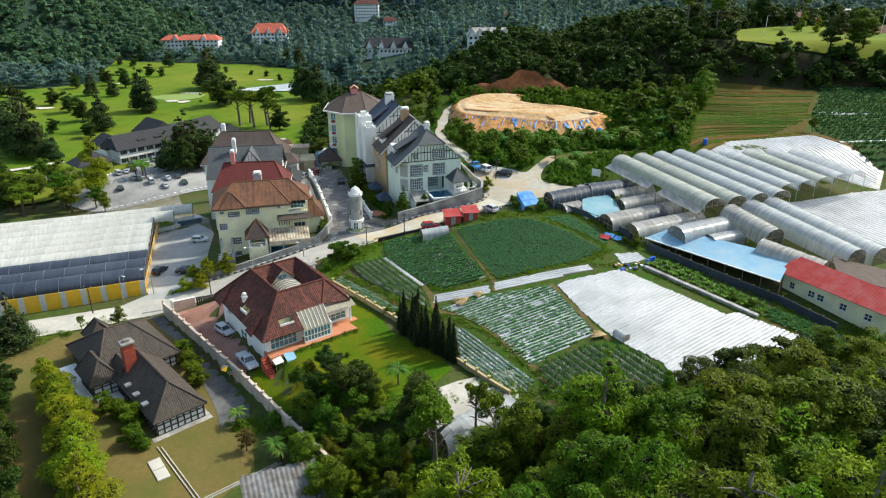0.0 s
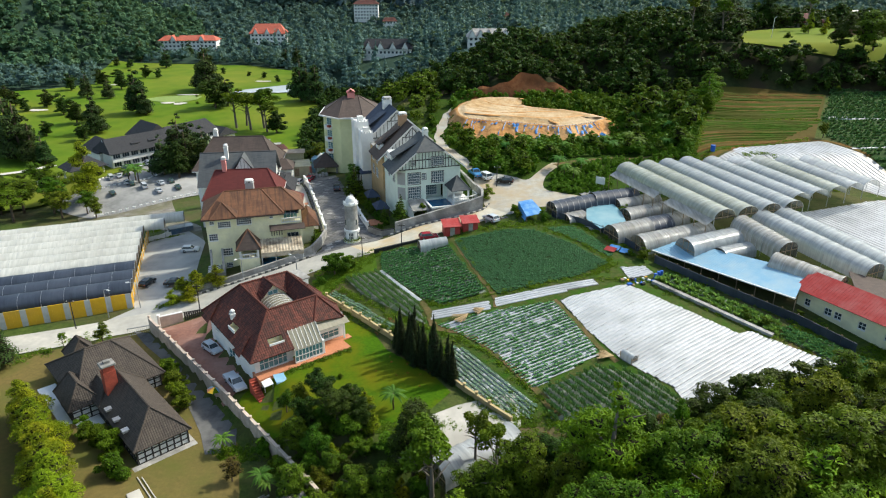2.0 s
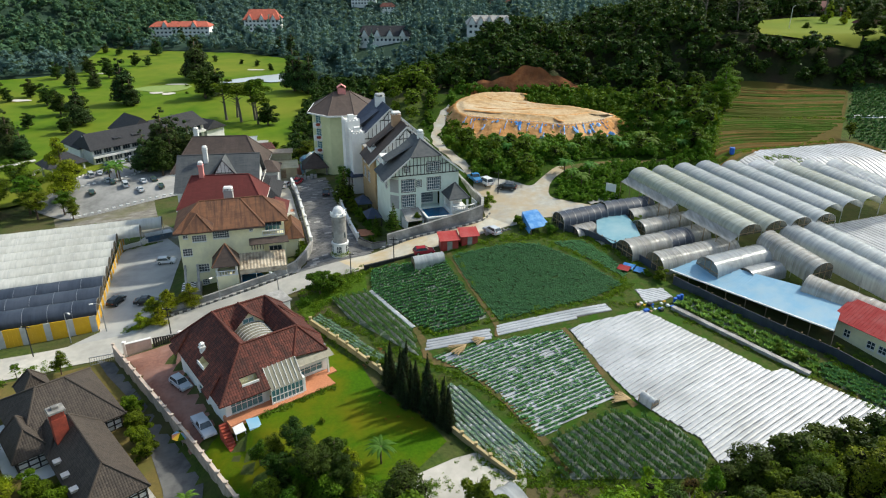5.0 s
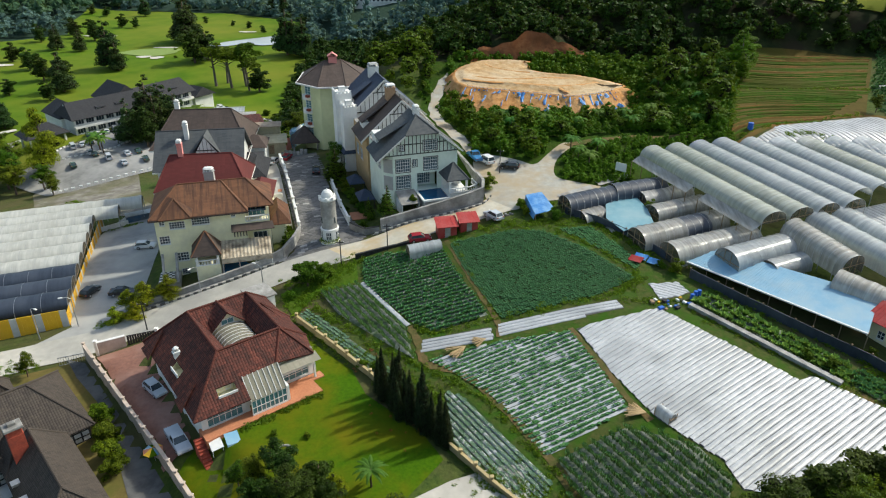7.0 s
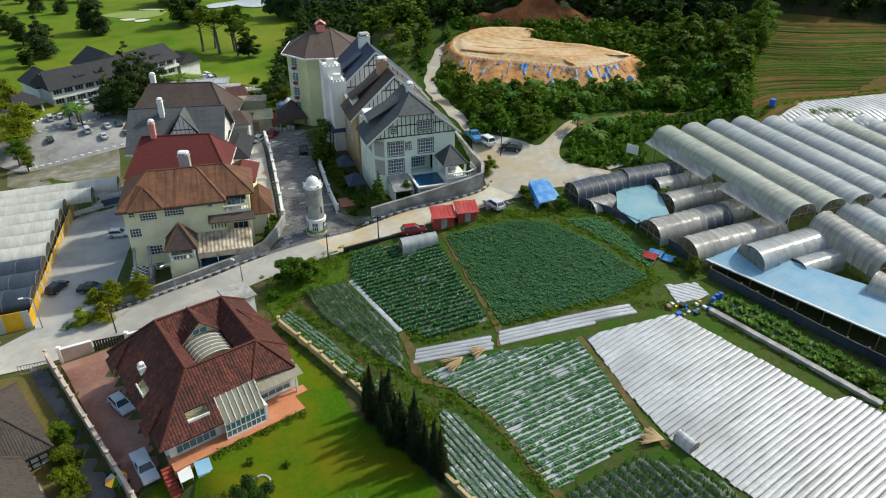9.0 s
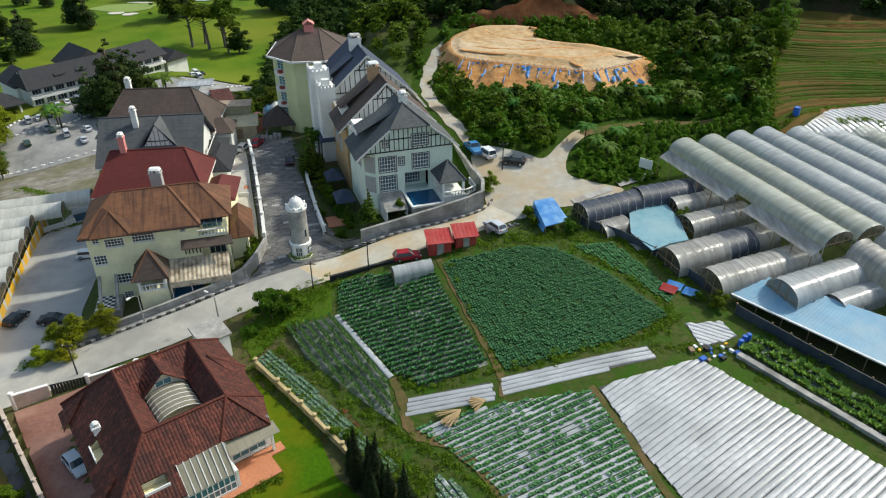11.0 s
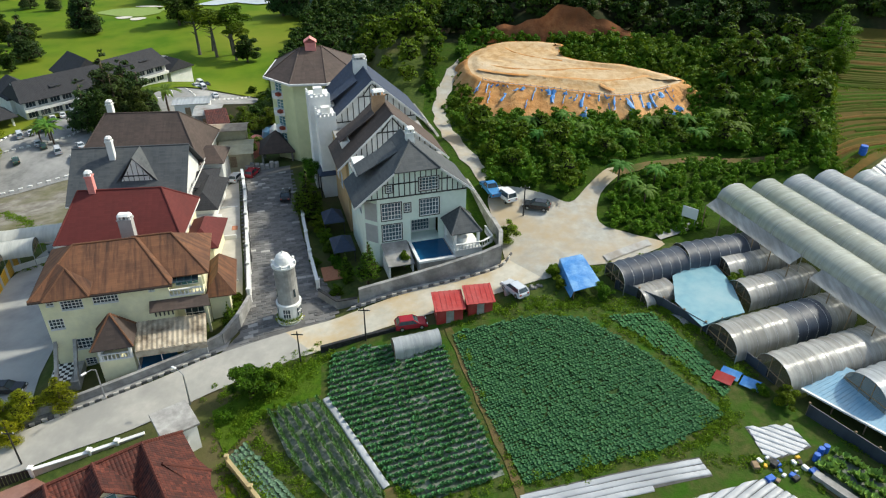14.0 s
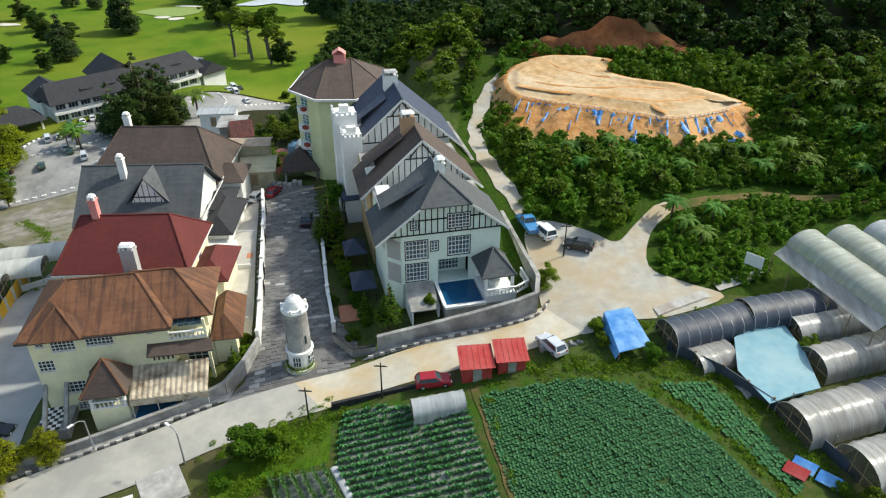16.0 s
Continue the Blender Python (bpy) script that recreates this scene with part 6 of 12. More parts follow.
# ---- greenhouses ----
def tunnel(p0, p1, w, rise, z0, z1, low, mats, label, hoops=9, group="polytunnels", ends=True, sag=0.05, sides=True, seed=0, bands=None, posts=True):
    """A hooped tunnel from p0 to p1; z0, z1: crown heights at either end; low: how far its skirt reaches below the spring."""
    rng = random.Random(seed)
    a, b = Vector((*p0, 0)), Vector((*p1, 0))
    d = (b - a)
    L = d.length
    ang = math.degrees(math.atan2(d.y, d.x))
    base = min(z0, z1) - rise - low
    h = thing("polytunnel", label, "greenhouse", (p0[0], p0[1], base), ang, group)
    n, m = 12, hoops * 2
    rows = []
    for i in range(m + 1):
        t = i / m
        zc = lerp(z0, z1, t) - base - rise
        s = 1 - (sag if i % 2 else 0.0) * rng.uniform(0.6, 1.3)
        row = [(t * L, -w / 2 * s * math.cos(math.pi * k / n), zc + rise * s * math.sin(math.pi * k / n)) for k in range(n + 1)]
        if sides:
            row = [(t * L, -w / 2, max(0.0, zc - low))] + row + [(t * L, w / 2, max(0.0, zc - low))]
        rows.append(row)
    parts = bands or [(0, m, mats)]
    for i0, i1, mat in parts:
        g = Geo()
        for i in range(i0, i1):
            for k in range(len(rows[0]) - 1):
                g.face([rows[i][k], rows[i + 1][k], rows[i + 1][k + 1], rows[i][k + 1]])
        part("cover", g, mat, h, smooth=True)
    hoop = Geo()
    row = [(0, y, z - (z0 - base - rise)) for _, y, z in rows[0]]
    hoop.tube([(0, y * 0.995, z - 0.01) for _, y, z in row], [0.03] * len(row), 5, False)
    hm = hoop.mesh("hoop", M_STEEL)
    for i in range(0, m + 1, 2):
        part("hoop", hm, None, h, "", pose(i / m * L, 0, lerp(z0, z1, i / m) - base - rise))
    if posts:
        g = Geo()
        g.tube([(0, 0, -2.5), (0, 0, 0.1)], [0.06, 0.06], 6)
        pm = g.mesh("post", M_STEEL)
        for i in range(0, m + 1, 4):
            for s in (-1, 1):
                part("post", pm, None, h, "", pose(i / m * L, s * w / 2, lerp(z0, z1, i / m) - base - rise))
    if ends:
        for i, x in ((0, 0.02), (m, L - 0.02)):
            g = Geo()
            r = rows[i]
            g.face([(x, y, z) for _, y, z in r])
            # open end closed by a dark sheet that stands for the shaded inside
            e = part("end_wall", g, M_ENDSHADE, h, "dark sheet for the shaded inside, with timber frame")
            q = Geo()
            zt = r[len(r) // 2][2]
            q.box(x - 0.03, -0.7, 0, x + 0.03, -0.62, zt - 0.2), q.box(x - 0.03, 0.62, 0, x + 0.03, 0.7, zt - 0.2)
            q.box(x - 0.03, -w / 2, zt - rise - 0.05, x + 0.03, w / 2, zt - rise + 0.05)
            part("brace", q, M_WOOD, e)
    return h


GA = Vector((11.4, -28.4))
for i in range(9):
    s = Vector((40.9 + 5.0 * i, 153.2 + 1.65 * i))
    k0 = 0.0 if i < 4 else 0.05 * (i - 3)
    k1 = 1.0 if i < 4 else 0.97 - 0.02 * i
    a, b = s + GA * k0, s + GA * k1
    m = (M_FILMGREEN, M_FILMGREEN, M_FILM, M_FILM, M_FILM, M_FILM, M_FILMGREEN, M_FILM, M_FILM)[i]
    tunnel(tuple(a), tuple(b), 4.9, 1.5, 11.4, 10.3, 0.35, m, "long bay of a tall milky plastic greenhouse" if i else "outer greenish bay of a tall plastic greenhouse", 12, "greenhouse bays", i < 4, 0.03, True, i)
# apron sheet along the outer bay, and its timber frame
g = Geo()
n = Vector((-GA.y, GA.x)).normalized() * -1
e0, e1 = Vector((40.9, 153.2)) + n * 2.45, Vector((40.9, 153.2)) + GA + n * 2.45
f0, f1 = e0 + n * 1.7, e1 + n * 1.7
for k in range(10):
    p, q = e0.lerp(e1, k / 10), e0.lerp(e1, (k + 1) / 10)
    r, t = f0.lerp(f1, k / 10), f0.lerp(f1, (k + 1) / 10)
    za, zb = lerp(9.7, 8.6, k / 10), lerp(9.7, 8.6, (k + 1) / 10)
    if k != 5:
        g.thick([(p.x, p.y, za), (q.x, q.y, zb), (t.x, t.y, zb - 0.9), (r.x, r.y, za - 0.9)], 0.03)
apron = solo("greenhouse_apron", g, M_FILMGREY, "sloping plastic apron on posts beside the tall greenhouse", "greenhouse")
g = Geo()
for k in range(11):
    r = f0.lerp(f1, k / 10)
    g.tube([(r.x, r.y, gz(r.x, r.y) - 0.3), (r.x, r.y, lerp(8.8, 7.7, k / 10))], [0.07, 0.07], 6)
part("post", g, M_WOOD, apron)
# second group farther down the slope
for i, (a, b, z0, z1, m) in enumerate((((55.6, 125.4), (60.2, 115.4), 8.9, 7.6, M_FILMGREY), ((60.4, 128.0), (70.5, 107.0), 9.2, 7.2, M_FILM),
                                       ((65.2, 129.6), (75.5, 108.2), 9.2, 7.0, M_FILM))):
    tunnel(a, b, 4.7, 1.6, z0, z1, 1.6, m, "grey film polytunnel with wrinkled cover", 9, "lower polytunnels", True, 0.06, True, 20 + i)
tunnel((56.6, 112.6), (64.0, 104.5), 4.6, 1.7, 6.8, 6.0, 1.2, M_FILMGREY, "dull short polytunnel beside the blue roof", 5, "lower polytunnels", True, 0.05, True, 31)
# tunnels that stand across, nearest the field
SMALL = [((22.6, 138.9), (31.4, 142.3), 4.4, 6.9, 7.4, M_SHADENET, "polytunnel under blue-black shade net", None),
         ((31.6, 142.5), (41.2, 145.2), 4.4, 7.7, 8.0, M_SHADENET, "second polytunnel under black shade net", None),
         ((36.4, 141.4), (45.6, 144.2), 4.4, 6.7, 7.1, M_FILMGREY, "dull grey polytunnel beside the plots", None),
         ((37.0, 136.0), (46.6, 139.4), 4.4, 6.4, 6.9, M_FILMGREY, "dull grey polytunnel with shiny ribs", None),
         ((32.4, 127.6), (47.6, 133.2), 5.0, 6.0, 6.9, M_FILMGREY, "grey polytunnel with a black net patch", 'band'),
         ((36.2, 122.6), (50.6, 127.6), 5.2, 5.9, 6.8, M_FILMGREY, "broad dull grey polytunnel beside the plots", None),
         ((43.6, 119.0), (54.8, 123.6), 5.0, 6.7, 7.2, M_FILM, "milky polytunnel with open end", None),
         ((49.4, 117.6), (55.6, 120.2), 3.6, 5.5, 5.7, M_FILM, "small milky polytunnel by the blue roof", None),
         ((25.0, 136.3), (29.0, 138.0), 4.2, 5.2, 5.4, M_FILMGREY, "short sagging polytunnel by the cabbages", None),
         ((28.8, 132.4), (32.4, 134.2), 3.6, 3.9, 4.1, M_FILMGREY, "short torn polytunnel by the cabbages", None)]
for i, (a, b, w, z0, z1, m, lab, band) in enumerate(SMALL):
    hp = max(4, int(math.dist(a, b) / 1.25))
    bands = [(0, hp, m), (hp, int(hp * 1.6), M_SHADENET), (int(hp * 1.6), hp * 2, m)] if band else None
    tunnel(a, b, w, w * 0.36, z0, z1, 1.0, m, lab, hp, "polytunnels", True, 0.07, True, 40 + i, bands)


def sloped_sheet(name, pts, mat, label, category, t=0.06, legs=True, corr=0.0):
    g = Geo()
    g.thick(pts, t)
    ob = solo(name, g, mat, label, category)
    if legs:
        q = Geo()
        c = Vector((sum(p[0] for p in pts) / len(pts), sum(p[1] for p in pts) / len(pts)))
        for x, y, z in pts:
            v = Vector((x, y)).lerp(c, 0.04)
            q.tube([(v.x, v.y, gz(v.x, v.y) - 0.3), (v.x, v.y, z - 0.02)], [0.07, 0.07], 6)
        part("post", q, M_WOOD, ob)
    return ob


sloped_sheet("sheet_roof", [(29.8, 139.2, 5.3), (33.2, 141.2, 5.9), (35.8, 141.6, 5.6), (36.6, 137.6, 5.3), (36.4, 132.2, 4.9), (33.4, 130.8, 5.1), (30.8, 129.8, 4.6), (28.9, 134.2, 4.9)], M_TURQ, "pale turquoise sheeting stretched between the tunnels", "roof")
for p in ([(27.6, 140.0, 5.1), (29.5, 142.2, 5.9), (30.4, 140.0, 5.3)], [(29.6, 140.4, 5.3), (31.6, 143.2, 6.1), (32.8, 141.2, 5.5)], [(32.4, 141.2, 5.5), (34.2, 143.4, 6.2), (35.6, 142.1, 5.6)]):
    sloped_sheet("sheet_flap", p, M_TURQ, "pale turquoise sheet corner turned up", "roof", 0.05)
sheet("ground_sheet", [(22.6, 143.4), (29.2, 147.2), (28.8, 148.5), (22.2, 144.7)], M_TIN_OLD, "long pale sheet lying beside the black tunnels", "sheet", 0.25)
sheet("ground_sheet", [(30.6, 148.4), (37.2, 152.0), (36.8, 153.3), (30.2, 149.7)], M_TIN_OLD, "pale sheet lying behind the black tunnels", "sheet", 0.25)
# long blue roof
g = Geo()
a0, a1, b0, b1 = Vector((38.3, 120.6, 3.9)), Vector((55.2, 101.4, 3.8)), Vector((43.4, 122.8, 5.0)), Vector((60.2, 108.4, 5.2))
g.thick([tuple(a0), tuple(a1), tuple(b1), tuple(b0)], 0.08)
blue_roof = solo("packing_shed", g, M_TIN_BLUE, "long open packing shed with pale blue sheet roof", "shed")
g = Geo()
for k in range(60):
    p, q = a0.lerp(a1, k / 59), b0.lerp(b1, k / 59)
    g.beam(p + Vector((0, 0, 0.0)), q + Vector((0, 0, 0.0)), 0.04, 0.03)
part("seam", g, M_TIN_BLUE, blue_roof)
g = Geo()
g.beam(a0 + Vector((0, 0, -0.05)), a1 + Vector((0, 0, -0.05)), 0.25, 0.18)
part("gutter", g, M_TRIM, blue_roof, "pale gutter along the eave")
for k in range(9):
    g = Geo()
    p = a0.lerp(a1, k / 8)
    g.tube([(p.x + 0.3, p.y + 0.3, gz(p.x, p.y) - 0.3), (p.x + 0.3, p.y + 0.3, p.z)], [0.07, 0.07], 6)
    part("post", g, M_WOOD, blue_roof)
g = Geo()
for p, q in ((b0, b1),):
    g.face([(p.x, p.y, 0), (q.x, q.y, 0), (q.x, q.y, q.z), (p.x, p.y, p.z)])
part("back_wall", g, M_DARKMETAL, blue_roof, "dark netted back wall")


# red-roofed farm building
def red_farm():
    h = thing("farm_building", "long cream farm building with bright red sheet roof", "building", (57.6, 104.9, 0), -61)
    L, D, zb, ze = 18.0, 7.0, -0.5, 4.0
    g = Geo()
    ops = [(1.2, 2.0, 2.2, 3.2), (4.6, 1.9, 5.8, 3.1), (6.2, 1.9, 7.4, 3.1), (10.0, 2.0, 11.2, 3.2), (14, 2.0, 15.2, 3.2)]
    wall_panel(g, (0, 0, zb), 0, L, ze - zb, ops)
    wall_panel(g, (L, 0, zb), 90, D, ze - zb)
    wall_panel(g, (L, D, zb), 180, L, ze - zb)
    wall_panel(g, (0, D, zb), 270, D, ze - zb, [(2.5, 1.9, 3.7, 3.1)])
    for x in (0.0, L - 0.2):
        g.face([(x, 0, ze), (x, D, ze), (x, D / 2, ze + 1.7)])
    part("wall", g, M_YELLOW, h)
    for a, b, c, d in ops:
        window(h, (a, 0.06, zb + b), 0, c - a, d - b, 2, 2)
    window(h, (0.06, D - 2.5, zb + 1.9), 270, 1.2, 1.2, 2, 2)
    g = Geo()
    hip_roof(g, -0.6, -0.9, L + 0.6, D + 0.9, ze, 2.0, 'x', 0.08, 0.0, 0.0)
    part("roof", g, M_TIN_RED, h)
    g = Geo()
    for k in range(40):
        x = -0.5 + (L + 1.0) * k / 39
        g.beam((x, -0.9, ze + 0.02), (x, D / 2, ze + 2.02), 0.05, 0.05)
    part("seam", g, M_TIN_RED, h)
    return h


red_farm()
g = Geo()
g.thick([(66.5, 107.5, 5.6), (73.5, 103.5, 5.0), (70.5, 97.5, 4.4), (64.5, 101.5, 4.9)], 0.08)
solo("sheet_roof", g, M_ROOF_UMBER, "dull brown sheet roof beside the farm building", "roof")

# the greenhouse by the car park, behind its yellow hoarding
YB = Vector((-0.325, 0.946))
YA = Vector((-0.946, -0.325))
for i in range(10):
    s = Vector((-59.8, 124.4)) + YB * (2.3 + 5.05 * i)
    e = s + YA * (62 - i * 1.2)
    zc = -5.0 - 0.10 * i - 0.016 * i * i
    if i > 7:
        s = s + YA * -4.5 * (i - 7)
    dark = i < 3
    tunnel(tuple(s), tuple(e), 4.9, 1.55, zc, zc - 0.4, 0.3, M_SHADENET if dark else M_FILMCREAM,
           "greenhouse bay under blue-black net" if dark else "long bay of a low milky greenhouse", 16, "roadside greenhouse bays", True, 0.04, True, 60 + i)


wall_z = gz(-71, 166)
g = Geo()
g.bevel_box(-3.4, -0.12, -0.6, 3.4, 0.12, 1.1, 0.04)
solo("low_wall", g, M_WHITE, "low white wall at the end of the concrete yard", "wall", pose(-71.4, 165.8, wall_z, 0, 0, 41))
g = Geo()
g.bevel_box(-2.9, -1.1, 0.0, 2.9, 1.1, 1.7, 0.08)
for k in range(9):
    g.box(-2.8 + 0.66 * k, -1.16, 0.1, -2.62 + 0.66 * k, -1.1, 1.6)
skip = solo("skip_container", g, M_SKIP, "blue-grey steel skip at the end of the concrete yard", "container", pose(-67.6, 171.4, gz(-67.6, 171.4), 0, 0, 32))
g = Geo()
g.box(-3.0, -1.2, 1.62, 3.0, 1.2, 1.74)
part("rim", g, M_STEEL, skip)


def hoarding(a, b, z_a, z_b, hgt, name_label):
    """Yellow panels with grey strips between, on a line."""
    a, b = Vector(a), Vector(b)
    L = (b - a).length
    ang = math.degrees(math.atan2((b - a).y, (b - a).x))
    h = thing("hoarding", name_label, "fence", (a.x, a.y, z_a), ang)
    n = max(1, int(L / 3.4))
    w = L / n
    for k in range(n):
        z = (z_b - z_a) * k / n
        g = Geo()
        x = k * w
        for i in range(8):
            xa = x + i * w * 0.72 / 8
            g.box(xa, -0.04 - 0.03 * (i % 2), z - 1.0, xa + w * 0.72 / 8, 0.04, z + hgt)
        part("panel", g, M_HOARD, h)
        g = Geo()
        g.box(x + w * 0.72, -0.09, z - 1.0, x + w, 0.03, z + hgt - 0.02)
        part("strip", g, M_HOARDGREY, h, "grey strip between yellow panels")
    return h


c0 = Vector((-58.6, 121.6))
hoarding((-100.6, 104.6), tuple(c0), -8.7, -8.7, 3.3, "yellow sheet hoarding with grey strips along the lane")
hoarding(tuple(c0), (-74.6, 168.2), -8.7, -12.6, 2.6, "stepped yellow sheet hoarding beside the car park")

# ---- vegetable plots ----
PLOTS = {
    "A": [(2.6, 132.2), (12.5, 134.0), (18.1, 132.9), (24.6, 126.3), (30.0, 118.2), (24.0, 114.6), (9.9, 111.4), (5.5, 122.5)],
    "A2": [(21.0, 133.0), (26.4, 133.2), (29.8, 127.2), (31.6, 121.6), (30.6, 120.8), (26.4, 126.6)],
    "B": [(-11.9, 131.0), (0.8, 131.6), (4.1, 122.3), (7.8, 112.6), (0.3, 110.2), (-3.0, 112.6), (-11.2, 124.0)],
    "B2": [(-18.0, 122.6), (-12.4, 123.6), (-4.2, 112.2), (-2.6, 105.2), (-6.1, 108.4), (-14.4, 116.6)],
    "C": [(-0.5, 104.6), (8.4, 106.6), (18.6, 107.3), (21.2, 100.0), (23.3, 92.8), (13.0, 87.0), (7.6, 97.0), (2.0, 102.6)],
    "D": [(19.6, 107.6), (31.6, 110.9), (42.8, 98.6), (45.0, 96.0), (46.6, 97.2), (56.0, 88.6), (52.4, 84.6), (45.0, 82.8), (38.5, 82.0), (34.5, 80.2), (32.3, 80.6), (31.6, 84.4), (26.2, 90.8), (22.6, 98.8)],
    "E": [(14.3, 86.5), (22.4, 89.9), (26.4, 88.2), (29.6, 86.4), (31.7, 81.9), (30.0, 78.6), (14.6, 80.4)],
    "F": [(1.6, 98.6), (4.4, 97.0), (13.0, 83.6), (11.9, 81.2), (7.5, 84.0), (2.8, 90.0)],
    "G": [(36.6, 111.8), (39.6, 114.0), (46.2, 106.4), (52.6, 98.9), (50.0, 96.2), (43.4, 103.6)],
    "G2": [(53.2, 98.2), (62.0, 89.0), (58.6, 85.4), (50.8, 95.4)],
    "S1": [(-1.6, 108.8), (7.8, 109.9), (8.4, 107.5), (-1.6, 106.2)],
    "S2": [(9.1, 110.4), (26.2, 113.3), (26.9, 111.2), (9.3, 107.8)],
    "H": [(31.6, 116.6), (36.0, 117.0), (37.2, 114.4), (32.6, 112.6)],
    "K": [(-19.4, 118.6), (-15.6, 114.6), (-8.2, 106.6), (-3.2, 101.2), (-1.0, 98.6), (-2.6, 97.6), (-9.6, 104.6), (-18.6, 113.6), (-20.8, 116.8)],
}


def spans(poly, ang, gap, jitter=0.0, rng=None):
    """Parallel lines across a polygon: (start, end) of each stretch inside it."""
    d = Vector((math.cos(radians(ang)), math.sin(radians(ang))))
    n = Vector((-d.y, d.x))
    cs = [Vector(p).dot(n) for p in poly]
    c, out = min(cs) + gap * 0.5, []
    while c < max(cs):
        ts = []
        for p, q in zip(poly, poly[1:] + poly[:1]):
            p, q = Vector(p), Vector(q)
            a, b = p.dot(n) - c, q.dot(n) - c
            if (a > 0) != (b > 0):
                ts.append(p.lerp(q, a / (a - b)).dot(d))
        ts.sort()
        for a, b in zip(ts[::2], ts[1::2]):
            if b - a > 0.4:
                out.append((d * a + n * c, d * b + n * c))
        c += gap
    return out


def cuts_at(poly, d, n, c):
    """Where the line n = c crosses a polygon, along d."""
    ts = []
    for p, q in zip(poly, poly[1:] + poly[:1]):
        p, q = Vector(p), Vector(q)
        a, b = p.dot(n) - c, q.dot(n) - c
        if (a > 0) != (b > 0):
            ts.append(p.lerp(q, a / (a - b)).dot(d))
    ts.sort()
    return list(zip(ts[::2], ts[1::2]))


def bed_rows(poly, ang, gap, width, height, mat, parent, name="bed", fray=0.5, seed=1):
    """Raised beds under plastic: each is one long, slightly uneven ridge whose ends follow the plot's edge."""
    rng = random.Random(seed)
    d = Vector((math.cos(radians(ang)), math.sin(radians(ang))))
    n = Vector((-d.y, d.x))
    cs = [Vector(p).dot(n) for p in poly]
    c = min(cs) + gap * 0.5
    while c < max(cs):
        lo, hi, mid = [cuts_at(poly, d, n, c + e * width) for e in (-0.42, 0.42, 0.0)]
        for i, (m0, m1) in enumerate(mid):
            l0, l1 = lo[i] if i < len(lo) and len(lo) == len(mid) else (m0, m1)
            h0, h1 = hi[i] if i < len(hi) and len(hi) == len(mid) else (m0, m1)
            if m1 - m0 < 0.6 or min(l1 - l0, h1 - h0) < 0.2 or max(abs(l0 - h0), abs(l1 - h1)) > 3.5 * width:
                l0, l1, h0, h1 = m0, m1, m0, m1
                if m1 - m0 < 0.6:
                    continue
            f0, f1 = rng.uniform(-fray, fray), rng.uniform(-fray, fray)
            m = max(2, int((m1 - m0) / 1.4))
            g = Geo()
            prev = None
            for k in range(m + 1):
                hh, w, sw = height * rng.uniform(0.8, 1.15), width * rng.uniform(0.95, 1.02), rng.uniform(-0.03, 0.03)
                row = []
                for u, v in ((-0.5, 0.0), (-0.45, 0.62), (-0.28, 0.95), (0.28, 1.0), (0.45, 0.62), (0.5, 0.0)):
                    t = lerp(lerp(l0, h0, u + 0.5) + f0, lerp(l1, h1, u + 0.5) + f1, k / m)
                    q = d * t + n * (c + u * w + sw)
                    row.append((q.x, q.y, gz(q.x, q.y) + 0.07 + v * hh))
                if prev:
                    for j in range(5):
                        g.face([prev[j], prev[j + 1], row[j + 1], row[j]][::-1])
                prev = row
            part(name, g, mat, parent, smooth=True)
        c += gap


def plant_points(poly, ang, gap, step, rng, miss=0.05, wob=0.08, double=0.0):
    pts = []
    for a, b in spans(poly, ang, gap):
        L = (b - a).length
        n = max(1, int(L / step))
        d = (b - a).normalized()
        nn = Vector((-d.y, d.x))
        for off in ((-double, double) if double else (0.0,)):
            for k in range(n + 1):
                if rng.random() < miss:
                    continue
                p = a.lerp(b, k / n) + nn * (off + rng.gauss(0, wob)) + d * rng.gauss(0, wob)
                pts.append((p.x, p.y, ))
    return pts


def head_template(kind, rng):
    """A small plant as leaf quads: cabbage (open rosette), stalk (upright tuft)."""
    v, f = [], []
    n = {"cabbage": 8, "leek": 5, "bush": 11}[kind]
    for k in range(n):
        a = 2 * math.pi * k / n + rng.uniform(-0.3, 0.3)
        if kind == "cabbage":
            r, h, w = rng.uniform(0.75, 1.0), rng.uniform(0.35, 0.6), 0.42
            inner = 0.12 if k % 2 else 0.03
        elif kind == "leek":
            r, h, w = rng.uniform(0.35, 0.6), rng.uniform(1.2, 1.6), 0.13
            inner = 0.05
        else:
            r, h, w = rng.uniform(0.4, 0.95), rng.uniform(0.5, 1.5), 0.4
            inner = 0.15
        c, s = math.cos(a), math.sin(a)
        base = len(v)
        v += [(c * inner + s * w * 0.4, s * inner - c * w * 0.4, 0.1 * h), (c * inner - s * w * 0.4, s * inner + c * w * 0.4, 0.1 * h),
              (c * r * 0.75 - s * w, s * r * 0.75 + c * w, h), (c * r, s * r, h * (0.72 if kind != "leek" else 0.85)), (c * r * 0.75 + s * w, s * r * 0.75 - c * w, h)]
        f += [(base, base + 1, base + 2, base + 3, base + 4)]
    return np.array(v), f


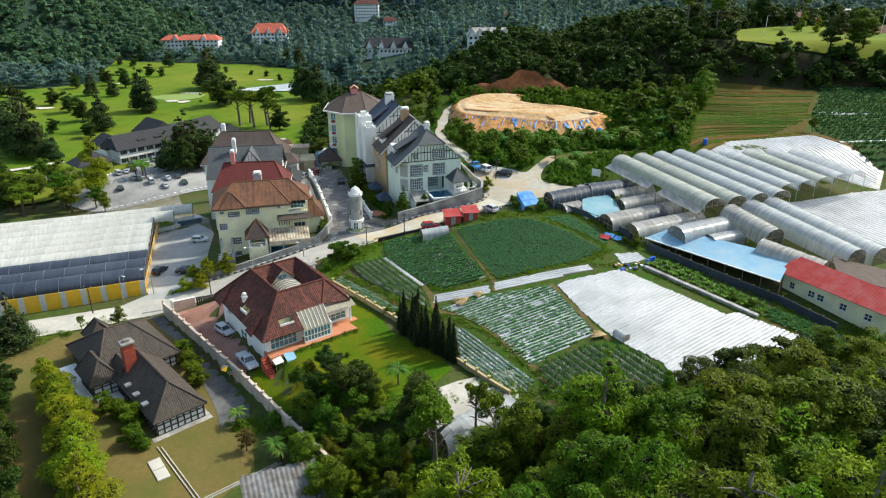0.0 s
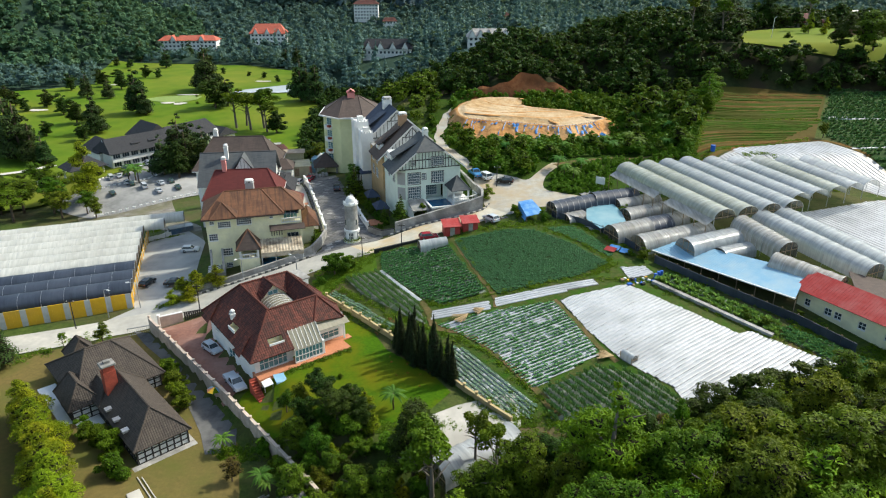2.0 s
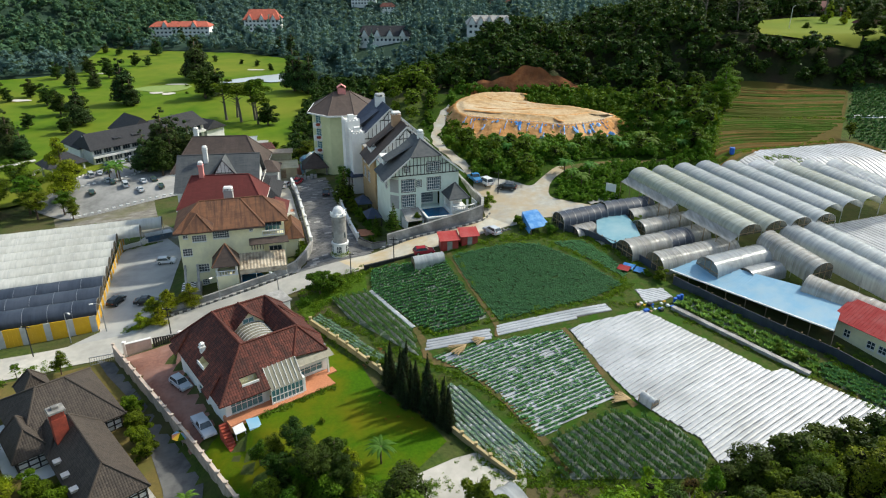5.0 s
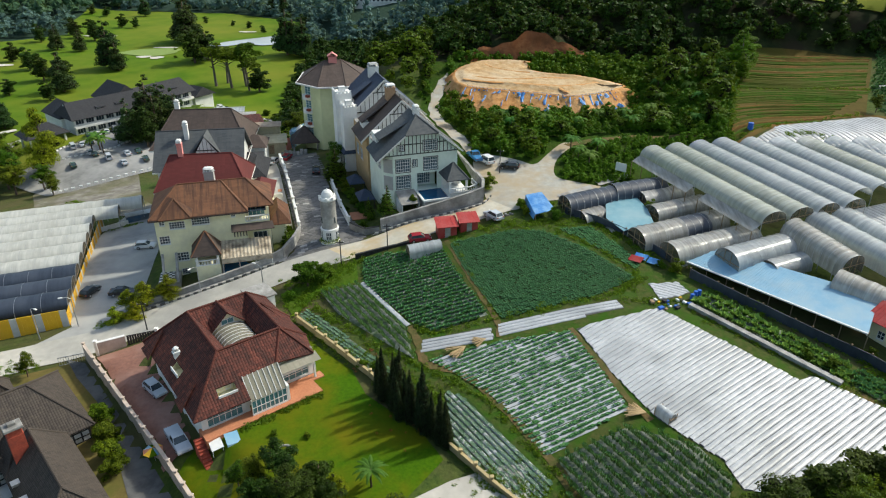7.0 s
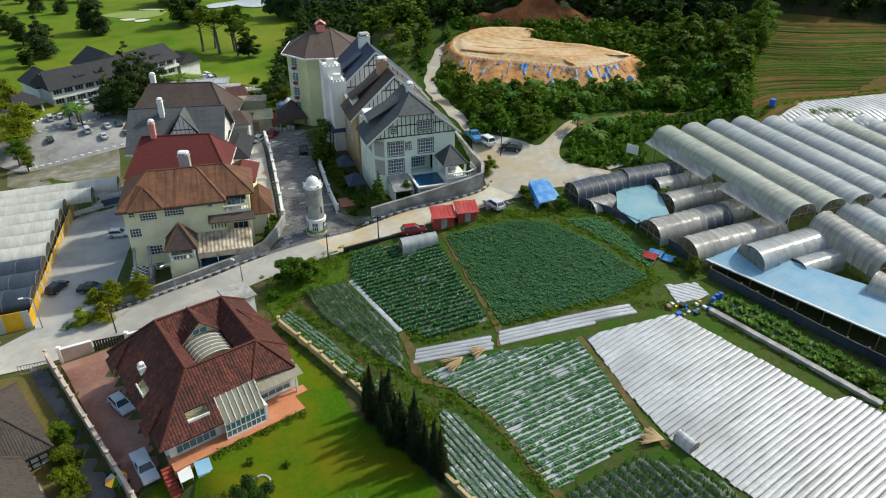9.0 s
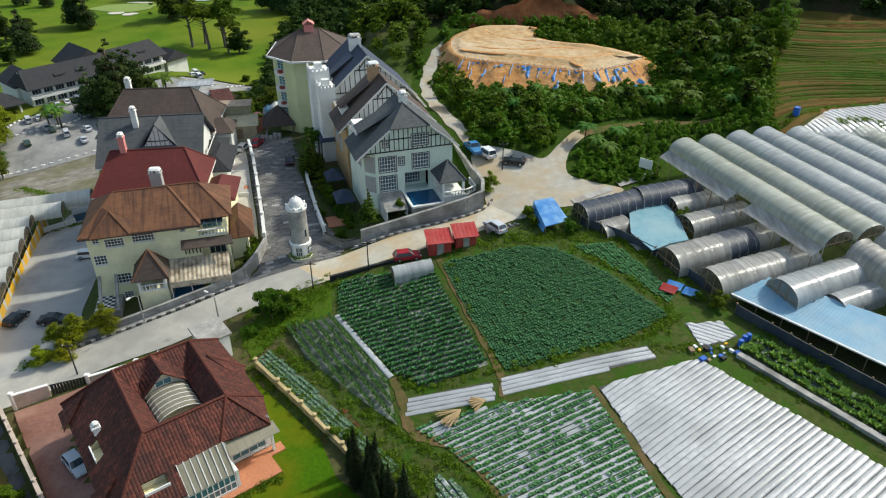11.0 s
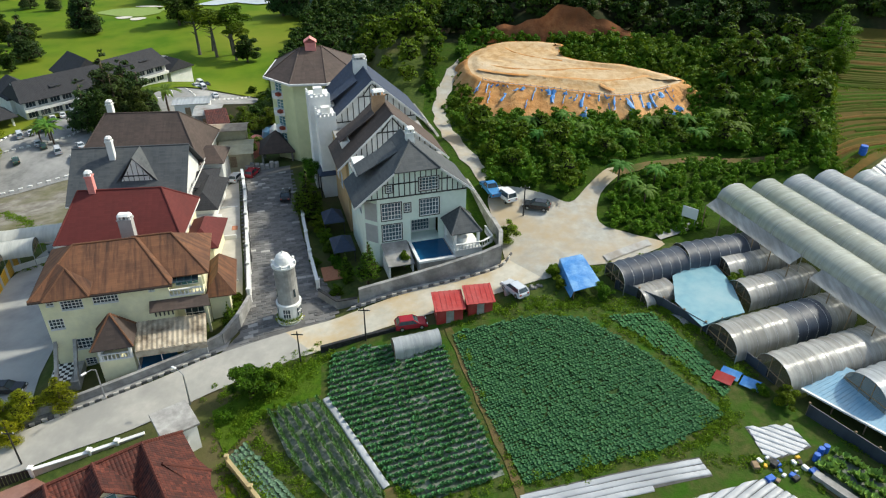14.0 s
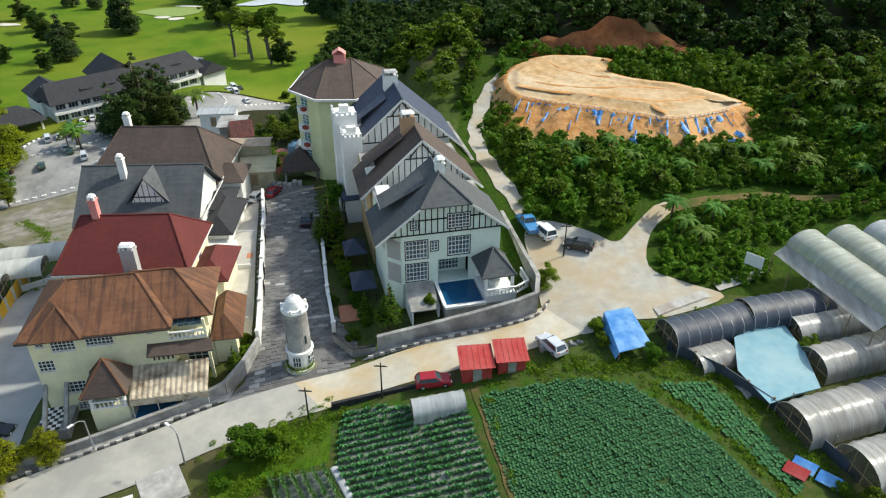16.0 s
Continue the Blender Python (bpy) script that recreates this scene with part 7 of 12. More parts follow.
def scatter(name, pts, templates, size, mat, label, category, spread=0.25, seed=2, kind="stuff", sink=0.0, zs=None, squash=None, parent=None, core_shade=True):
    """Many small copies of template meshes joined into one mesh."""
    rng = np.random.default_rng(seed)
    V, loops, sizes, off = [], [], [], 0
    for i, p in enumerate(pts):
        tv, tf = templates[int(rng.integers(len(templates)))]
        a, s = rng.uniform(0, 6.283), size * (1 + spread * rng.normal() * 0.6)
        if len(p) > 3:
            s *= p[3]
        c, sn = math.cos(a) * s, math.sin(a) * s
        z = (p[2] if len(p) > 2 and p[2] is not None else gz(p[0], p[1])) - sink
        sz = s * (squash or 1.0)
        V.append(np.stack([tv[:, 0] * c - tv[:, 1] * sn + p[0], tv[:, 0] * sn + tv[:, 1] * c + p[1], tv[:, 2] * sz + z], 1))
        loops.append(np.concatenate([np.asarray(q) for q in tf]) + off)
        sizes.append(np.array([len(q) for q in tf]))
        off += len(tv)
    me = bpy.data.meshes.new(name)
    V, loops, sizes = np.concatenate(V), np.concatenate(loops), np.concatenate(sizes)
    me.vertices.add(len(V))
    me.vertices.foreach_set("co", V.ravel())
    me.loops.add(len(loops))
    me.loops.foreach_set("vertex_index", loops.astype(np.int32))
    me.polygons.add(len(sizes))
    me.polygons.foreach_set("loop_start", np.concatenate([[0], np.cumsum(sizes)[:-1]]).astype(np.int32))
    me.update(calc_edges=True)
    me.materials.append(mat)
    # crown cores are quads; they take the dark colour for inner shade
    if core_shade and (sizes == 4).any():
        me.materials.append(M_CROWNSHADE)
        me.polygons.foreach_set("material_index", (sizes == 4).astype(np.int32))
    ob = new(name, me)
    if parent is not None:
        ob.parent = parent
        return ob
    return tagged(ob, label, category, "", kind)


rng = random.Random(5)
T_CAB = [head_template("cabbage", rng) for _ in range(5)]
T_LEEK = [head_template("leek", rng) for _ in range(5)]
T_BUSH = [head_template("bush", rng) for _ in range(5)]
R_A, R_D = 22.0, 34.0
# dark soil under the plants
for key in ("A", "A2", "B", "B2", "C", "E", "F", "G", "G2", "K"):
    sheet("bed_soil", PLOTS[key], M_PALEBED if key in ("B", "B2", "K", "E", "G", "G2") else M_BED, "dark soil under the vegetable rows", "soil", 0.08)
# bare mulch
f = thing("mulched_field", "sloping field of silver plastic-mulched beds", "field")
sheet("furrows", PLOTS["D"], M_FURROW, "grey soil between the plastic beds", "soil", 0.075)
bed_rows(PLOTS["D"], R_D, 0.66, 0.635, 0.13, M_MULCH, f, fray=0.12, seed=3)
for key, ang, lab in (("S1", 6.0, "short strip of silver mulched beds"), ("S2", 9.5, "long strip of silver mulched beds"), ("H", -28.0, "small plot of silver mulched beds")):
    s = thing("mulched_strip", lab, "field")
    sheet("furrows", PLOTS[key], M_FURROW, "grey soil between the plastic beds", "soil", 0.085)
    bed_rows(PLOTS[key], ang, 0.62, 0.60, 0.10, M_MULCH, s, fray=0.25, seed=4)
# planted mulch
s = thing("mulched_strip", "low mulched beds under young cabbages", "field")
bed_rows(PLOTS["C"], R_A, 0.6, 0.52, 0.06, M_MULCH, s, fray=0.2, seed=6)
s = thing("mulched_strip", "narrow mulched beds under bluish seedlings", "field")
bed_rows(PLOTS["F"], -56, 0.62, 0.5, 0.07, M_MULCH, s, fray=0.2, seed=7)
s = thing("mulched_strip", "thin mulch strip along the bean rows", "field")
bed_rows([(-12.0, 123.6), (-11.0, 124.0), (-3.0, 112.8), (-3.8, 112.2)], -56, 1.0, 0.8, 0.14, M_MULCH, s, fray=0.2, seed=8)


def crop(key, ang, gap, step, T, size, mat, label, miss, wob, double=0.0, seed=1, sink=0.0, patchy=0.0):
    rr = random.Random(seed)
    pts = plant_points(PLOTS[key], ang, gap, step, rr, miss, wob, double)
    if patchy:
        pts = [p for p in pts if noise.noise(Vector((p[0] * 0.22, p[1] * 0.5, seed))) + rr.uniform(-0.15, 0.15) > patchy - 0.55]
    pts = [(x, y, gz(x, y) + 0.1 + (0.1 if double else 0.0)) for x, y in pts]
    scatter("crop", pts, T, size, mat, label, "crop", 0.3, seed)


crop("A", R_A, 0.44, 0.34, T_CAB, 0.27, M_CABBAGE, "dense rows of dark green cabbages", 0.02, 0.03, seed=11)
crop("A2", R_A + 90, 0.46, 0.38, T_CAB, 0.28, M_CABBAGE, "small plot of green cabbages", 0.04, 0.05, seed=12)
crop("B", R_A - 8, 0.84, 0.24, T_BUSH, 0.31, M_CROP, "leafy bean rows over pale ground", 0.05, 0.07, seed=13)
crop("B2", -56, 1.0, 0.15, T_LEEK, 0.44, M_CROPLEEK, "thin grey-green leek rows", 0.08, 0.06, seed=14)
crop("C", R_A, 0.74, 0.36, T_CAB, 0.29, M_CROP, "young cabbages in patchy rows on silver mulch", 0.06, 0.03, seed=15, patchy=0.11)
crop("E", -58, 1.1, 0.17, T_LEEK, 0.48, M_CROPLEEK, "tufted green vegetable rows", 0.05, 0.06, seed=16)
crop("F", -56, 0.62, 0.30, T_CAB, 0.26, M_CROPPALE, "bluish seedlings in rows", 0.05, 0.03, seed=17)
crop("G", -50, 1.3, 0.34, T_BUSH, 0.56, M_CROPTALL, "tall staked green plants in rows", 0.06, 0.10, seed=18)
crop("G2", -46, 0.8, 0.32, T_BUSH, 0.42, M_CROP, "green vegetable rows by the farm building", 0.06, 0.10, seed=19)
crop("K", -46, 0.5, 0.34, T_CAB, 0.26, M_CROPPALE, "narrow bed of bluish greens along the fence", 0.04, 0.04, seed=20)
# retaining kerb along the staked rows
g = Geo()
for a, b in (((36.0, 111.2), (49.6, 95.4)),):
    n = 9
    for k in range(n):
        p, q = Vector(a).lerp(Vector(b), k / n), Vector(a).lerp(Vector(b), (k + 1) / n)
        g.beam((p.x, p.y, gz(p.x, p.y) + 0.15), (q.x, q.y, gz(q.x, q.y) + 0.15), 0.8, 0.9)
solo("retaining_kerb", g, M_CONC, "low concrete retaining kerb along the plots", "kerb")


def straw_fan(x, y, r, ang, seed):
    rr = random.Random(seed)
    h = thing("straw_bundle", "fan of dry straw stalks at the plot edge", "straw", (x, y, gz(x, y)))
    z = 0.12
    for k in range(44):
        g = Geo()
        a = radians(ang + rr.uniform(-40, 40))
        L = r * rr.uniform(0.75, 1.1)
        g.beam((0, 0, z + 0.45), (math.cos(a) * L, math.sin(a) * L, z + rr.uniform(0.02, 0.2)), 0.07, 0.05)
        part("sheaf", g, M_STRAW, h)


straw_fan(4.4, 106.0, 2.6, 215, 1)
straw_fan(7.2, 107.0, 1.8, 190, 2)
straw_fan(25.0, 91.4, 2.3, 150, 3)
tunnel((26.5, 91.8), (27.7, 90.0), 1.2, 0.7, 0.5, 0.45, 0.7, M_FILM, "small clear plastic shelter at the field edge", 3, "", True, 0.05, True, 77, posts=False)
tunnel((-4.4, 129.6), (0.9, 131.2), 2.6, 1.1, 2.0, 2.3, 0.9, M_FILM, "small clear plastic tunnel by the lane", 5, "", True, 0.05, True, 78, posts=False)
# far plots beyond the greenhouses
far_beds = thing("mulched_field", "pale mulched plots beyond the greenhouses", "field")
sheet("furrows", [(62.5, 160.5), (71.5, 167.8), (94.5, 173.0), (104, 156), (98, 147), (86, 160)], M_TIN_OLD, "grey soil between the far plastic beds", "soil", 0.07)
bed_rows([(63, 161), (71.5, 167.2), (94, 172.2), (103, 156), (97, 148.5), (86, 160)], -58, 0.95, 0.88, 0.1, M_MULCH, far_beds, seed=9)
sheet("furrows", [(72.4, 139.0), (92, 145.6), (104, 148), (104, 130), (88, 115), (79, 121), (75.6, 131)], M_TIN_OLD, "grey ground between the flat plastic beds", "soil", 0.07)
bed_rows([(72.8, 138.8), (92, 145.2), (103.6, 147.6), (103.6, 130.2), (88, 115.6), (79.4, 121.2), (76, 131.2)], -62, 0.95, 0.88, 0.1, M_MULCH, far_beds, seed=10)
path_strip([(59.4, 160.4), (66.4, 165.2), (72.0, 168.4), (80.0, 170.8), (87.6, 172.6), (95.0, 172.8), (98.6, 168.0), (100.6, 163.0)], 1.3, "tan earth path round the far plots", M_STUBBLE)
rr = random.Random(61)
STRAWLINE = [(71.0, 163.6), (76.0, 164.2), (81.0, 161.4), (85.0, 156.4), (88.6, 151.0)]
TERR = [(59.6, 162.2), (64.6, 174.6), (71.3, 191.2), (78.0, 207.0), (85.5, 222.6), (102, 220.6), (117.2, 217.0), (109.6, 203.4), (102, 190.4), (92.6, 173.6), (80, 170.4), (70, 167.4)]
sheet("terraced_field", TERR, M_TERRACE, "terraced brown field with thin grass lines", "field", 0.1)


def terrace_lines(a0, a1, b0, b1, n, bow, seed, label):
    """Curving low ridges between two opposite edges of a plot."""
    rr = random.Random(seed)
    h = thing("terrace_rows", label, "field")
    a0, a1, b0, b1 = Vector(a0), Vector(a1), Vector(b0), Vector(b1)
    for k in range(n):
        u = (k + 0.5 + rr.uniform(-0.25, 0.25)) / n
        p, q = a0.lerp(a1, u), b0.lerp(b1, u)
        d = q - p
        nn = Vector((-d.y, d.x)).normalized()
        t0, t1 = rr.choice((0.0, 0.0, 0.0, rr.uniform(0, 0.4))), rr.choice((1.0, 1.0, 1.0, rr.uniform(0.6, 1)))
        g, prev, ph = Geo(), None, rr.uniform(0, 6)
        w, hh = rr.uniform(0.18, 0.42), rr.uniform(0.15, 0.4)
        for i in range(25):
            t = lerp(t0, t1, i / 24)
            c = p + d * t + nn * (bow * math.sin(math.pi * t * 1.3 + 0.4) + 0.25 * math.sin(5 * t + ph) + rr.uniform(-0.06, 0.06))
            row = []
            for e, v in ((-1.0, 0.0), (-0.35, 1.0), (0.3, 0.9), (1.0, 0.0)):
                x, y = c.x + nn.x * e * w, c.y + nn.y * e * w
                row.append((x, y, gz(x, y) + 0.08 + v * hh * rr.uniform(0.6, 1.2)))
            if prev:
                for j in range(3):
                    g.face([prev[j], row[j], row[j + 1], prev[j + 1]])
            prev = row
        part("ridge", g, M_TERRGRASS if rr.random() < 0.72 else M_STUBBLE, h, smooth=True)


terrace_lines((60.4, 163.6), (70.6, 190.0), (80.4, 171.0), (101.4, 189.6), 22, 1.2, 71, "low curving ridges of the lower brown field")
terrace_lines((71.8, 192.4), (85.0, 221.6), (102.6, 191.6), (116.6, 216.4), 27, -1.4, 72, "low curving ridges of the upper brown field")
NETF = [(103.0, 190.6), (110.6, 203.0), (121.2, 221.6), (140, 218.3), (168, 214), (150, 184), (124, 158), (103, 156.4), (97.0, 176)]
PLOTS["N"] = NETF
sheet("net_field", NETF, M_BED, "dark soil of the upper vegetable plot", "field", 0.1)
crop("N", 4, 2.1, 0.55, T_BUSH, 0.5, M_CABBAGE, "bluish green rows on the upper plot", 0.1, 0.2, seed=23)
nb = thing("mulched_strip", "white plastic strips across the upper plot", "field")
bed_rows([(103.6, 191.6), (104.6, 193.4), (150, 190.4), (149, 188.4)], -2, 1.2, 1.0, 0.2, M_MULCH, nb, seed=24)
bed_rows([(99, 166), (98, 168), (140, 174), (139, 172)], 6, 2.2, 0.8, 0.2, M_MULCH, nb, seed=25)

# ---- the clay platform on the hill ----
RIM = [(3.9, 206.4), (5.0, 201.8), (8.2, 199.2), (13.4, 197.5), (20, 196.0), (26.6, 194.2), (32, 192.9), (37.8, 194.2), (42, 196.2), (45.8, 198.2), (47.0, 200.0), (45.2, 202.0), (42, 204.4), (36.8, 207.6), (29.5, 209.4), (25.2, 211.6), (24.6, 214.6), (25.4, 218.4), (20, 220.2), (12, 219.6), (6.8, 215.2), (4.2, 210.6)]
mound_top = [tuple(p) for p in smooth_line(RIM + RIM[:1], 6)[:-1]]


def platform_z(y):
    return 10.5 + 0.11 * (y - 192)


NM = len(mound_top)
out_dir = []
for i in range(NM):
    d = Vector(mound_top[(i + 2) % NM]) - Vector(mound_top[i - 2])
    out_dir.append(Vector((-d.y, d.x)).normalized())
if sum(d.dot(Vector(p) - Vector((25, 204))) for d, p in zip(out_dir, mound_top)) < 0:
    out_dir = [-d for d in out_dir]
# steps out from the rim and down: a bench on top, then the rilled slope
APRON = [(-3.2, 0.42), (-2.3, 0.36), (-1.9, 0.10), (-0.7, 0.0), (0.0, -0.12), (0.7, -0.5), (1.7, -1.1), (2.9, -1.8), (4.2, -2.5), (5.6, -3.2), (7.2, -4.1), (9.0, -5.2), (11.0, -6.8)]


def apron_point(i, r, dz):
    (x, y), d = mound_top[i % NM], out_dir[i % NM]
    rill = (0.42 * math.sin(i * 2.7) + 0.34 * math.sin(i * 5.3 + 1.0) + 0.5 * math.sin(i * 0.7)) * min(1.0, max(0.0, r * 0.6))
    if r > 0 and y > 198.6:
        r *= lerp(1.0, 0.45, sst(198.6, 202, y))
    return (x + d.x * (r + rill), y + d.y * (r + rill), platform_z(y) + dz + 0.05 * math.sin(i * 1.3 + r * 3))


rows = [[apron_point(i, r, dz) for i in range(NM)] for r, dz in APRON]
g, side = Geo(), Geo()
for i, (a, b) in enumerate(zip(rows, rows[1:])):
    for k in range(NM):
        j = (k + 1) % NM
        q = [Vector(p) for p in (a[k], b[k], b[j], a[j])]
        if (q[2] - q[0]).cross(q[3] - q[1]).z < 0:
            q.reverse()
        (g if i < 3 else side).face([tuple(p) for p in q])
# the top, dished and rutted, in rings that close on its middle
mid = Vector((18.0, 204.5))
prev = rows[0]
for u in (0.08, 0.18, 0.3, 0.42, 0.54, 0.66, 0.78, 0.9, 0.999):
    row = []
    for x, y, z in rows[0]:
        q = Vector((x, y)).lerp(mid, u)
        row.append((q.x, q.y, platform_z(q.y) + 0.42 + 0.16 * noise.noise(Vector((q.x * 0.3, q.y * 0.6, 2))) + 0.06 * math.sin(1.9 * math.hypot(q.x - 30, (q.y - 222) * 1.3))))
    for k in range(NM):
        j = (k + 1) % NM
        q = [Vector(p) for p in (prev[k], row[k], row[j], prev[j])]
        if (q[2] - q[0]).cross(q[3] - q[1]).z < 0:
            q.reverse()
        g.face([tuple(p) for p in q])
    prev = row
solo("clay_platform", g, M_CLAY, "levelled pale ochre clay platform with wheel tracks", "earthwork", kind="structure", smooth=True)
solo("clay_side", side, M_RAWCLAY, "steep rilled orange clay side of the platform", "earthwork", kind="structure", smooth=True)
# light track up to the platform from the villas
path_strip([(9.0, 217.0), (3.6, 212.0), (0.4, 204.0), (-0.8, 194.0), (0.8, 183.0), (4.6, 170.0), (8.6, 161.5)], 2.6, "pale track along the villas to the clay platform", M_YARD)


def tarp_strip(u, r0, r1, w, skew, seed, heap=0.0):
    """A crumpled strip of sheet pegged on the bank from r0 to r1 metres below the rim."""
    rr = random.Random(seed)
    g = Geo()
    prev = None
    for k in range(6):
        r = lerp(r0, r1, k / 5)
        (ra, za), (rb, zb) = next(q for q in zip(APRON, APRON[1:]) if q[0][0] <= r <= q[1][0])
        c = Vector(apron_point(u, r + 0.14, lerp(za, zb, (r - ra) / (rb - ra)) + 0.22))
        d = out_dir[u % NM]
        t = Vector((-d.y, d.x, 0))
        c += t * (skew * k / 5 + rr.uniform(-0.12, 0.12))
        ww = w * rr.uniform(0.5, 1.4)
        row = [tuple(c - t * ww - Vector((0, 0, 0.06))), (c.x, c.y, c.z + rr.uniform(0.0, 0.15) + heap), tuple(c + t * ww - Vector((0, 0, 0.06)))]
        if prev:
            for q in (0, 1):
                g.face([prev[q], prev[q + 1], row[q + 1], row[q]])
                g.face([(a, b, c2 - 0.05) for a, b, c2 in (row[q], row[q + 1], prev[q + 1], prev[q])])
        prev = row
    solo("tarp_strip", g, M_TARP, "strip of blue tarpaulin pegged on the clay bank", "tarpaulin", group="tarps on the bank")


rr = random.Random(9)
front = [i for i in range(NM) if mound_top[i][1] < 199.6 and mound_top[i][0] < 44]
for k in range(46):
    i = front[int(len(front) * (k + rr.random()) / 46)]
    r0 = rr.uniform(0.3, 0.9) if k % 4 else rr.uniform(1.4, 3.2)
    tarp_strip(i, r0, r0 + rr.choice((0.4, 0.7, 1.2, 1.9, 2.8)), rr.choice((0.10, 0.13, 0.18, 0.25, 0.4)), rr.uniform(-0.5, 0.5), k)
for i, r0 in ((front[-3], 4.4), (front[-6], 4.8), (front[len(front) // 2], 4.6)):
    tarp_strip(i, r0, r0 + 1.0, 0.7, 0.4, 90 + i, 0.35)


# pegged cord along the edge, and low ruts and berms on the top
fence = thing("silt_fence", "low pegged white cord along the edge of the clay platform", "fence", (0, 0, 0))
run = [apron_point(i, 0.1, -0.14) for i in front]
for a, b in zip(run, run[1:]):
    if math.dist(a, b) < 4:
        g = Geo()
        g.tube([(a[0], a[1], a[2] - 0.4), (a[0], a[1], a[2] + 0.5)], [0.05, 0.04], 5)
        part("peg", g, M_WOOD, fence)
        g = Geo()
        g.tube([(a[0], a[1], a[2] + 0.3), ((a[0] + b[0]) / 2, (a[1] + b[1]) / 2, (a[2] + b[2]) / 2 + 0.16), (b[0], b[1], b[2] + 0.3)], [0.07, 0.07, 0.07], 5)
        part("cord", g, M_TRIM, fence)
for pts, w in (([(6.5, 203.6), (12, 201.6), (19, 200.4), (26, 199.2), (32, 198.6), (37, 199.8), (41, 201.8)], 0.5), ([(7.5, 206.4), (13, 204.2), (20, 203.4), (28, 204.2), (36, 203.8)], 0.3), 
               ([(12, 216), (15, 212), (21, 209), (29, 207.6)], 0.3), ([(30, 198.0), (30.6, 195.6), (32.4, 194.0)], 0.45)):
    line, g, prev, rb = smooth_line(pts, 8), Geo(), None, random.Random(int(w * 100) + len(pts))
    for k, (p, q) in enumerate(zip(line, line[1:])):
        d = (Vector(q) - Vector(p)).normalized()
        e = min(1.0, k / 5, (len(line) - 2 - k) / 5)
        ww = w * rb.uniform(0.6, 1.3)
        row = [(p[0] - d.y * o * ww, p[1] + d.x * o * ww, platform_z(p[1]) + 0.40 + v * e * rb.uniform(0.6, 1.2)) for o, v in ((-1.2, -0.06), (-0.4, 0.15), (0.4, 0.12), (1.3, -0.06))]
        if prev:
            for j in range(3):
                g.face([prev[j], prev[j + 1], row[j + 1], row[j]])
        prev = row
    solo("clay_berm", g, M_RAWCLAY, "low ridge of pushed-up orange clay on the platform", "earthwork", kind="structure", smooth=True)


def bank(name, x0, y0, x1, y1, zlo, zhi, back, label, seed):
    """A raw cut bank: uneven steep face."""
    rr = random.Random(seed)
    g = Geo()
    nu, nv = 30, 7
    d = Vector((x1 - x0, y1 - y0))
    nrm = Vector((-d.y, d.x)).normalized()
    grid = []
    for j in range(nv + 1):
        row = []
        for i in range(nu + 1):
            u, v = i / nu, j / nv
            env = math.sin(math.pi * u) ** 0.6 * (0.62 + 0.38 * math.exp(-((u - 0.62) / 0.26) ** 2) + 0.07 * math.sin(u * 17 + seed) + 0.05 * math.sin(u * 41))
            p = Vector((x0, y0)) + d * u + nrm * (back * v + rr.uniform(-0.5, 0.5))
            row.append((p.x, p.y, zlo + (zhi - zlo) * v * env + rr.uniform(-0.2, 0.2)))
        grid.append(row)
    for j in range(nv):
        for i in range(nu):
            g.face([grid[j][i], grid[j][i + 1], grid[j + 1][i + 1], grid[j + 1][i]])
    solo(name, g, M_SCAR, label, "earthwork", kind="structure", smooth=True)


bank("clay_bank", 5, 221.2, 44, 222.6, 11.8, 20.0, 3.0, "raw red clay bank cut into the hill", 5)
bank("clay_bank", 51, 208.5, 69, 202.2, 10.2, 14.4, 2.4, "low raw red clay bank", 6)


